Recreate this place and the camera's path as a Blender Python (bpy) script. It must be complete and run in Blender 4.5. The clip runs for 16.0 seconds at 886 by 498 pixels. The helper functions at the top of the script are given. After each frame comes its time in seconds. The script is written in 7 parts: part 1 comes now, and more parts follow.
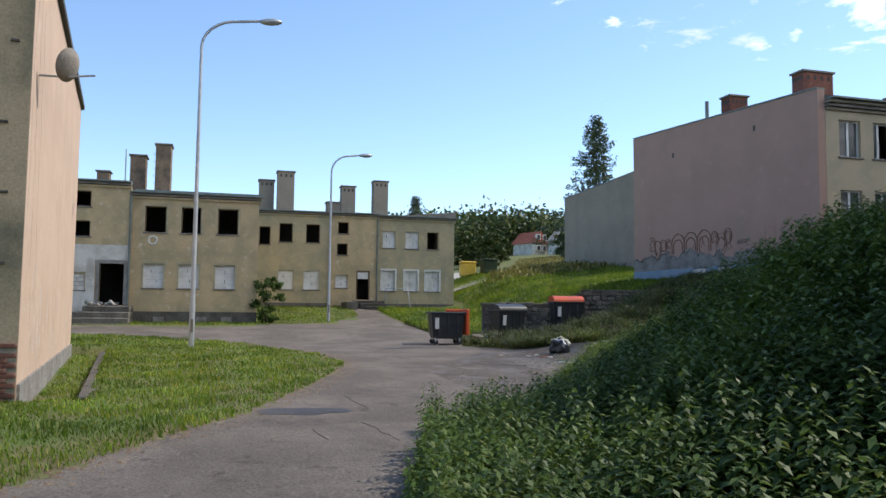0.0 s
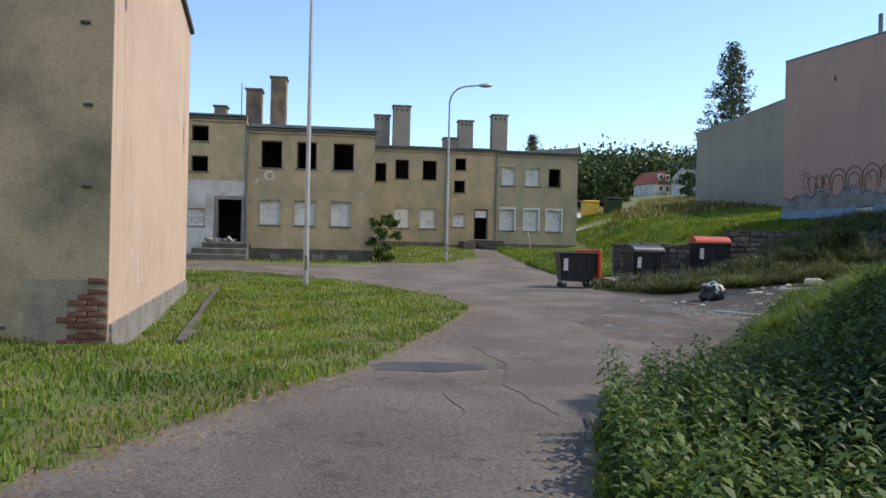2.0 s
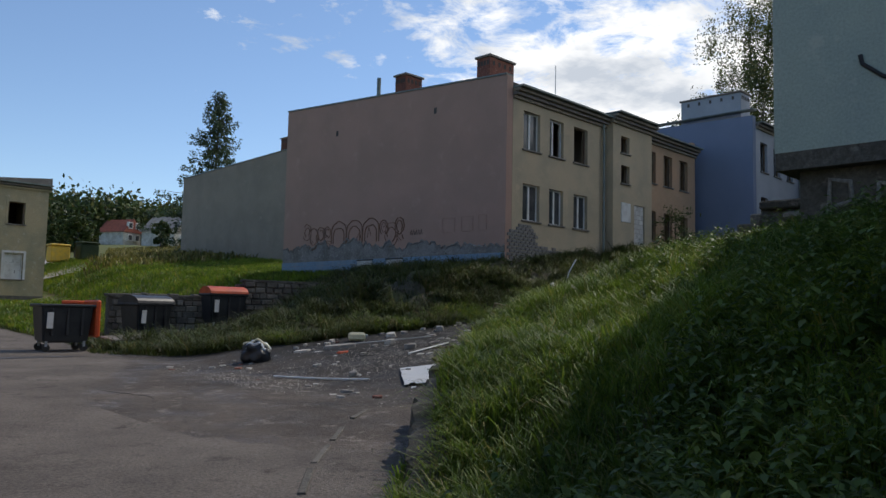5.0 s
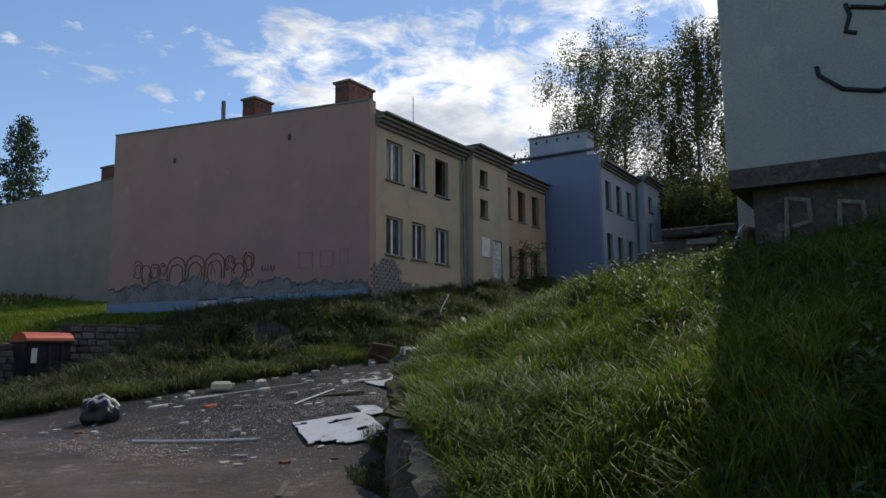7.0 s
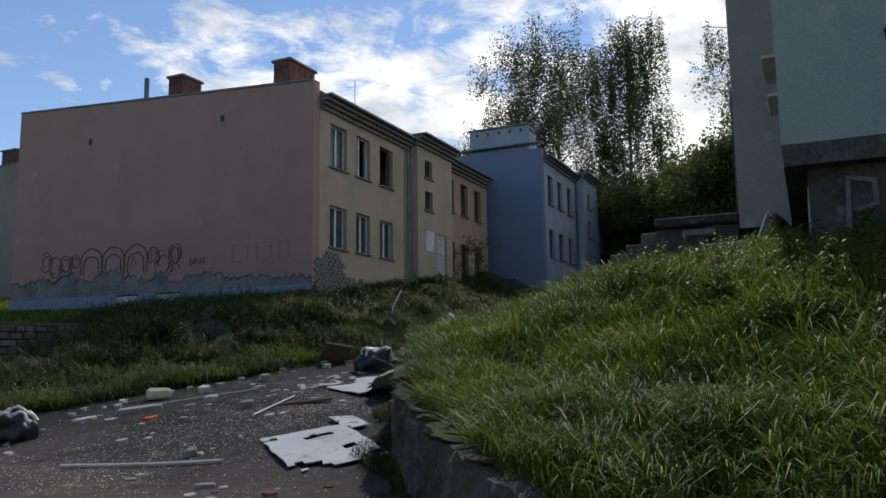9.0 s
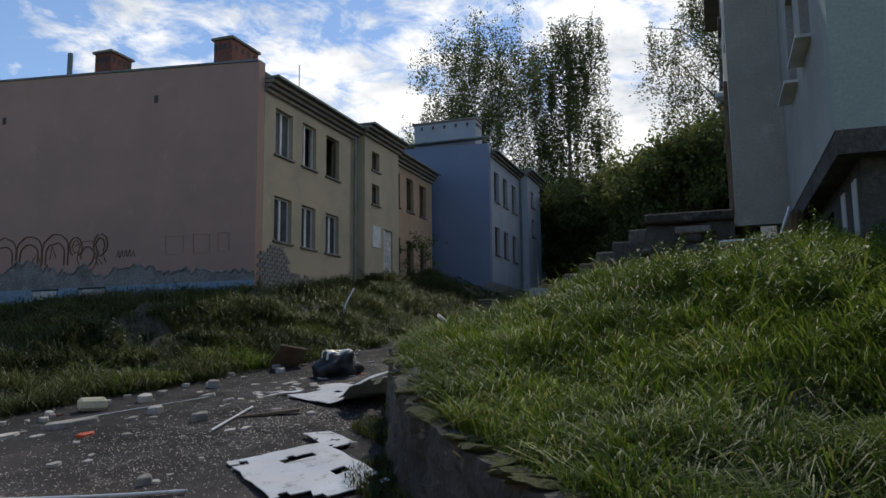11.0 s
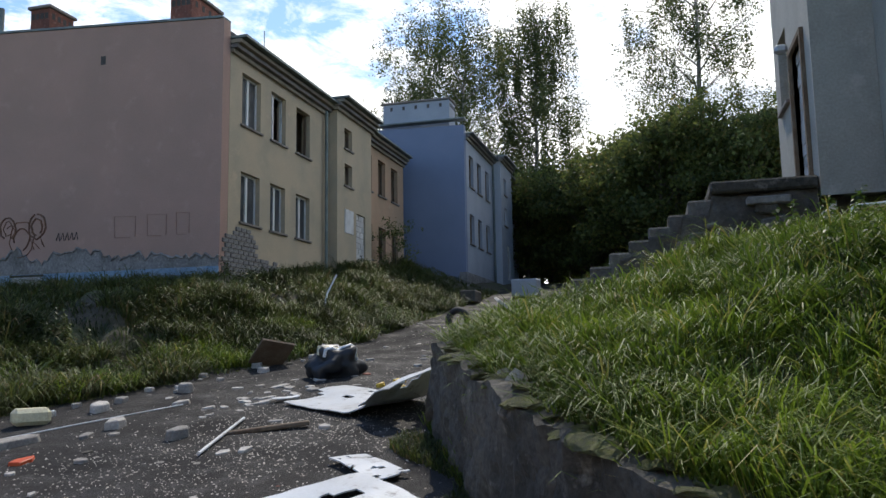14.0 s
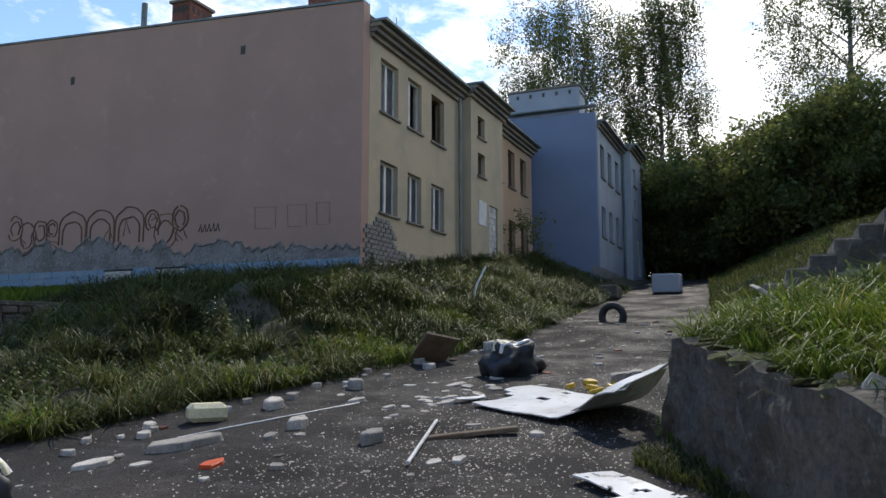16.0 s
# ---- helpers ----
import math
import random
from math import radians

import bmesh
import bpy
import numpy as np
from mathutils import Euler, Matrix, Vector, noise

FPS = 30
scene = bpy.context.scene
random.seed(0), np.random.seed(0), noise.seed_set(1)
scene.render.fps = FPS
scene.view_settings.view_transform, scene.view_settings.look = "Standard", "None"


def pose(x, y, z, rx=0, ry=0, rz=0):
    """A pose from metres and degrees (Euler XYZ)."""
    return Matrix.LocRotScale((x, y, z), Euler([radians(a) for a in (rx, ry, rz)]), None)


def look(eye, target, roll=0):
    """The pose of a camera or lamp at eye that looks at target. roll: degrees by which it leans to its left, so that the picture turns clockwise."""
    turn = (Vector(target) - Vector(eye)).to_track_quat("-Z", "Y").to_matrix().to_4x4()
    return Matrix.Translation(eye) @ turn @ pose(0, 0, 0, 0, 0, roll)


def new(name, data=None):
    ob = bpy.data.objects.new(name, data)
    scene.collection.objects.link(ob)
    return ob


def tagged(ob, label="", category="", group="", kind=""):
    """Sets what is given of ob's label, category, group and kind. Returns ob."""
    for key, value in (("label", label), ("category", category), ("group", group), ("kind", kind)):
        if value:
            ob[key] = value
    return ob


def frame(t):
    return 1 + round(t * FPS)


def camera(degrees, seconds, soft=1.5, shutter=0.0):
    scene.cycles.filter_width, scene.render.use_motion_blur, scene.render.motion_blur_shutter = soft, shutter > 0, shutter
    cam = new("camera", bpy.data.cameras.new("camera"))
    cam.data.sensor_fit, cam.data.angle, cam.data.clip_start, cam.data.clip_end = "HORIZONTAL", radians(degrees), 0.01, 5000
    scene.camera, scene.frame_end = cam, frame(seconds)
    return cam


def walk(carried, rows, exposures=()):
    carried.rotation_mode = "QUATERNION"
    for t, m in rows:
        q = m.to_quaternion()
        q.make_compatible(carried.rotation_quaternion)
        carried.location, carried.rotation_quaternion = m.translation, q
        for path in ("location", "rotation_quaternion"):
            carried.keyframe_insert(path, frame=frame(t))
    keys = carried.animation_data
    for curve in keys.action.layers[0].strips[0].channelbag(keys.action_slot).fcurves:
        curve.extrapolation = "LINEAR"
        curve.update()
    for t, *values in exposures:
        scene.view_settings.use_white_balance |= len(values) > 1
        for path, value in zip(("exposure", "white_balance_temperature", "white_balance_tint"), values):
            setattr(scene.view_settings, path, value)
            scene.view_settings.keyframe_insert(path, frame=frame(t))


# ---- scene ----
cam = camera(59.8, 16.0)
METRES, EYE, TILT, LEAN, TURN = 18.0, 1.6, 0.0, 0.0, -21.0
# stops by which the film's camera opens and closes
EXPOSURES = [(0.0, 0.66), (3.0, 0.62), (3.6, 0.15), (4.7, -0.15), (7.0, -0.2), (10.3, -0.2), (12.5, 0.05), (14.0, 0.5), (16.0, 0.5)]
PATH = [
    (0, (1.244, 0.196, 1.301), (1.776, 2.118, 1.452), 0.6),
    (0.5, (1.313, 0.736, 1.33), (1.684, 2.699, 1.425), 1.2),
    (1, (1.313, 1.308, 1.273), (1.589, 3.287, 1.364), 1.3),
    (1.5, (1.375, 1.881, 1.231), (1.641, 3.863, 1.273), 1.5),
    (2, (1.331, 2.503, 1.204), (1.58, 4.488, 1.199), 1.3),
    (2.5, (1.348, 3.241, 1.196), (1.604, 5.224, 1.198), 1.4),
    (3, (1.359, 3.959, 1.189), (1.725, 5.925, 1.191), 1.2),
    (3.5, (1.461, 4.887, 1.176), (2.355, 6.676, 1.214), -0.1),
    (4, (1.543, 5.541, 1.142), (2.563, 7.26, 1.22), -0.4),
    (4.5, (1.584, 6.244, 1.115), (2.787, 7.836, 1.262), -0.3),
    (4.7, (1.615, 6.53, 1.132), (2.923, 8.035, 1.282), 0.4),
    (6.8, (2.064, 8.92, 1.129), (3.721, 10.01, 1.39), 0.1),
    (7, (2.214, 9.147, 1.117), (3.904, 10.182, 1.388), -0.5),
    (7.5, (2.473, 9.65, 1.079), (4.183, 10.648, 1.365), -0.6),
    (8, (2.785, 10.231, 1.049), (4.524, 11.177, 1.334), -0.8),
    (8.2, (2.893, 10.408, 1.072), (4.667, 11.29, 1.346), -1.1),
    (10.3, (3.553, 11.76, 1.243), (5.358, 12.581, 1.504), -0.5),
    (10.5, (3.68, 11.911, 1.254), (5.493, 12.715, 1.513), -0.4),
    (11, (3.989, 12.312, 1.283), (5.858, 12.977, 1.542), -0.6),
    (11.5, (4.319, 12.59, 1.237), (6.211, 13.181, 1.507), -1.1),
    (12, (4.647, 12.885, 1.264), (6.54, 13.47, 1.537), -1.1),
    (12.5, (4.969, 13.255, 1.294), (6.866, 13.822, 1.571), -0.9),
    (13, (5.314, 13.549, 1.237), (7.218, 14.092, 1.516), -1.3),
    (13.5, (5.633, 13.877, 1.237), (7.541, 14.416, 1.496), -1.3),
    (14, (5.915, 14.255, 1.28), (7.827, 14.787, 1.526), -0.9),
    (14.5, (6.116, 14.569, 1.241), (8.027, 15.107, 1.486), -1.2),
    (15, (6.308, 14.909, 1.269), (8.166, 15.607, 1.518), -1.0),
    (15.5, (6.479, 15.36, 1.287), (8.318, 16.106, 1.538), -0.3),
    (16, (6.678, 15.739, 1.261), (8.504, 16.52, 1.503), -0.0),
]
walk(cam, [(t, look(eye, target, roll)) for t, eye, target, roll in PATH], EXPOSURES)

# ---------------- light ----------------
SUN_EL, SUN_AZ = radians(49), radians(9)      # azimuth from +x towards +y
sun_dir = Vector((math.cos(SUN_EL) * math.cos(SUN_AZ), math.cos(SUN_EL) * math.sin(SUN_AZ), math.sin(SUN_EL)))
sun = new("sun", bpy.data.lights.new("sun", "SUN"))
sun.data.energy, sun.data.angle, sun.data.color = 2.5, radians(0.6), (1.0, 0.93, 0.82)
sun.matrix_world = look(sun_dir * 60, (0, 0, 0))

world = bpy.data.worlds.new("sky")
scene.world = world
world.use_nodes = True
wn, wl = world.node_tree.nodes, world.node_tree.links
wn.clear()


def wnode(kind, **kw):
    n = wn.new(kind)
    for k, v in kw.items():
        n.inputs[k].default_value = v
    return n


sky = wnode("ShaderNodeTexSky")
sky.sky_type, sky.sun_disc = "NISHITA", False
sky.sun_elevation, sky.sun_rotation = SUN_EL, radians(90) - SUN_AZ
sky.air_density, sky.dust_density, sky.ozone_density = 0.92, 0.1, 3.2
coord = wnode("ShaderNodeTexCoord")
sep = wnode("ShaderNodeSeparateXYZ")
wl.new(coord.outputs["Generated"], sep.inputs[0])


def wmath(op, a, b=None, clamp=False):
    n = wn.new("ShaderNodeMath")
    n.operation, n.use_clamp = op, clamp
    for i, v in enumerate((a, b)):
        if v is None:
            continue
        if isinstance(v, (int, float)):
            n.inputs[i].default_value = v
        else:
            wl.new(v, n.inputs[i])
    return n.outputs[0]


# cloud sheet: the view direction laid on a flat layer
zz = wmath("ADD", wmath("MAXIMUM", sep.outputs[2], 0.0), 0.12)
cx, cy = wmath("DIVIDE", sep.outputs[0], zz), wmath("DIVIDE", sep.outputs[1], zz)
comb = wnode("ShaderNodeCombineXYZ")
wl.new(cx, comb.inputs[0])
wl.new(cy, comb.inputs[1])
big = wnode("ShaderNodeTexNoise", Scale=0.55, Detail=3.0, Roughness=0.5, Distortion=0.4)
wl.new(comb.outputs[0], big.inputs["Vector"])
fine = wnode("ShaderNodeTexNoise", Scale=5.5, Detail=9.0, Roughness=0.66, Distortion=0.35)
wl.new(comb.outputs[0], fine.inputs["Vector"])
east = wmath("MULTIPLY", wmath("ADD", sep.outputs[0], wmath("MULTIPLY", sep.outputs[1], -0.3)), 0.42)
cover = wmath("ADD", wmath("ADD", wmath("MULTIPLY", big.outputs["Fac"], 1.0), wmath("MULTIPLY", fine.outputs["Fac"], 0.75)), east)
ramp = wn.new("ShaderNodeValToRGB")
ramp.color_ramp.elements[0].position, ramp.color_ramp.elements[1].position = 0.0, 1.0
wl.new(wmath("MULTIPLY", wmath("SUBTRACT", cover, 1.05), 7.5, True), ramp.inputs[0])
shade = wnode("ShaderNodeTexNoise", Scale=2.0, Detail=6.0, Roughness=0.6)
wl.new(comb.outputs[0], shade.inputs["Vector"])
cloud_ramp = wn.new("ShaderNodeValToRGB")
cloud_ramp.color_ramp.elements[0].position, cloud_ramp.color_ramp.elements[0].color = 0.38, (4.4, 4.8, 5.4, 1)
cloud_ramp.color_ramp.elements[1].position, cloud_ramp.color_ramp.elements[1].color = 0.6, (9.4, 9.3, 9.1, 1)
wl.new(shade.outputs["Fac"], cloud_ramp.inputs[0])
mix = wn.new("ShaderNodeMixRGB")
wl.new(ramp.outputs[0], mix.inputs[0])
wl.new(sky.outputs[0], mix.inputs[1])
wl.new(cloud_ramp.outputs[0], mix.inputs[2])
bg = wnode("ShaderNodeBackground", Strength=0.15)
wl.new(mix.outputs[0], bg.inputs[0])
out = wn.new("ShaderNodeOutputWorld")
wl.new(bg.outputs[0], out.inputs[0])

# ---------------- materials ----------------
def material(name, base, rough=0.85, metal=0.0, second=None, third=None, scale=1.2, grain=40.0, bump=0.25, vary=0.0, spots=0.5, fine_mix=0.35, translucent=0.0, wet=None):
    """Base colour broken by large stains (second), small marks (third), grain and bump, all in metres."""
    m = bpy.data.materials.new(name)
    m.use_nodes = True
    n, l = m.node_tree.nodes, m.node_tree.links
    bsdf = n["Principled BSDF"]
    bsdf.inputs["Roughness"].default_value, bsdf.inputs["Metallic"].default_value = rough, metal
    tc = n.new("ShaderNodeTexCoord")

    def noise_node(sc, detail, rgh=0.6):
        t = n.new("ShaderNodeTexNoise")
        t.inputs["Scale"].default_value, t.inputs["Detail"].default_value, t.inputs["Roughness"].default_value = sc, detail, rgh
        l.new(tc.outputs["Object"], t.inputs["Vector"])
        return t

    def ramped(src, a, b):
        r = n.new("ShaderNodeValToRGB")
        r.color_ramp.elements[0].position, r.color_ramp.elements[1].position = a, b
        l.new(src, r.inputs[0])
        return r.outputs[0]

    def mixed(fac, a, b, blend="MIX"):
        x = n.new("ShaderNodeMixRGB")
        x.blend_type = blend
        for i, v in enumerate((fac, a, b)):
            if isinstance(v, (int, float)):
                x.inputs[i].default_value = v
            elif isinstance(v, tuple):
                x.inputs[i].default_value = (*v, 1)
            else:
                l.new(v, x.inputs[i])
        return x.outputs[0]

    col = mixed(0.0, tuple(base), tuple(base))
    if second:
        col = mixed(ramped(noise_node(scale, 8).outputs["Fac"], spots - 0.08, spots + 0.12), col, tuple(second))
    if third:
        col = mixed(ramped(noise_node(scale * 4.3, 9, 0.7).outputs["Fac"], 0.56, 0.68), col, tuple(third))
    g = noise_node(grain, 6, 0.7)
    col = mixed(fine_mix, col, ramped(g.outputs["Fac"], 0.25, 0.75), "OVERLAY")
    if vary:
        info, hsv = n.new("ShaderNodeObjectInfo"), n.new("ShaderNodeHueSaturation")
        mr = n.new("ShaderNodeMapRange")
        mr.inputs["To Min"].default_value, mr.inputs["To Max"].default_value = 1 - vary, 1 + vary
        l.new(info.outputs["Random"], mr.inputs[0])
        l.new(mr.outputs[0], hsv.inputs["Value"])
        l.new(col, hsv.inputs["Color"])
        col = hsv.outputs[0]
    l.new(col, bsdf.inputs["Base Color"])
    if wet:
        r = ramped(noise_node(wet, 6).outputs["Fac"], 0.42, 0.6)
        mr = n.new("ShaderNodeMapRange")
        mr.inputs["To Min"].default_value, mr.inputs["To Max"].default_value = rough, rough * 0.55
        l.new(r, mr.inputs[0])
        l.new(mr.outputs[0], bsdf.inputs["Roughness"])
    if bump:
        b = n.new("ShaderNodeBump")
        b.inputs["Strength"].default_value, b.inputs["Distance"].default_value = bump, 0.02
        l.new(g.outputs["Fac"], b.inputs["Height"])
        l.new(b.outputs[0], bsdf.inputs["Normal"])
    if translucent:
        tr, ms = n.new("ShaderNodeBsdfTranslucent"), n.new("ShaderNodeMixShader")
        l.new(col, tr.inputs[0])
        ms.inputs[0].default_value = translucent
        l.new(bsdf.outputs[0], ms.inputs[1])
        l.new(tr.outputs[0], ms.inputs[2])
        l.new(ms.outputs[0], n["Material Output"].inputs[0])
    return m


def leaf_material(name, dark, light, dry, translucent=0.4):
    """Foliage: every blade or leaf takes its own shade, with patches over the ground."""
    m = bpy.data.materials.new(name)
    m.use_nodes = True
    n, l = m.node_tree.nodes, m.node_tree.links
    bsdf = n["Principled BSDF"]
    bsdf.inputs["Roughness"].default_value, bsdf.inputs["Specular IOR Level"].default_value = 0.55, 0.35
    geo, tc = n.new("ShaderNodeNewGeometry"), n.new("ShaderNodeTexCoord")
    r = n.new("ShaderNodeValToRGB")
    e = r.color_ramp.elements
    e[0].color, e[1].color = (*dark, 1), (*light, 1)
    x = e.new(0.94)
    x.color = (*light, 1)
    e[2].color = (*dry, 1)
    e[1].position, e[2].position = 0.85, 1.0
    e[1].color, e[2].color = (*light, 1), (*dry, 1)
    l.new(geo.outputs["Random Per Island"], r.inputs[0])
    t = n.new("ShaderNodeTexNoise")
    t.inputs["Scale"].default_value, t.inputs["Detail"].default_value = 0.55, 5
    l.new(tc.outputs["Object"], t.inputs["Vector"])
    r2 = n.new("ShaderNodeValToRGB")
    r2.color_ramp.elements[0].position, r2.color_ramp.elements[1].position = 0.36, 0.64
    r2.color_ramp.elements[0].color, r2.color_ramp.elements[1].color = (0.55, 0.6, 0.55, 1), (1.15, 1.1, 0.85, 1)
    l.new(t.outputs["Fac"], r2.inputs[0])
    mx = n.new("ShaderNodeMixRGB")
    mx.blend_type, mx.inputs[0].default_value = "MULTIPLY", 1.0
    l.new(r.outputs[0], mx.inputs[1])
    l.new(r2.outputs[0], mx.inputs[2])
    l.new(mx.outputs[0], bsdf.inputs["Base Color"])
    tr, ms = n.new("ShaderNodeBsdfTranslucent"), n.new("ShaderNodeMixShader")
    l.new(mx.outputs[0], tr.inputs[0])
    ms.inputs[0].default_value = translucent
    l.new(bsdf.outputs[0], ms.inputs[1])
    l.new(tr.outputs[0], ms.inputs[2])
    l.new(ms.outputs[0], n["Material Output"].inputs[0])
    return m


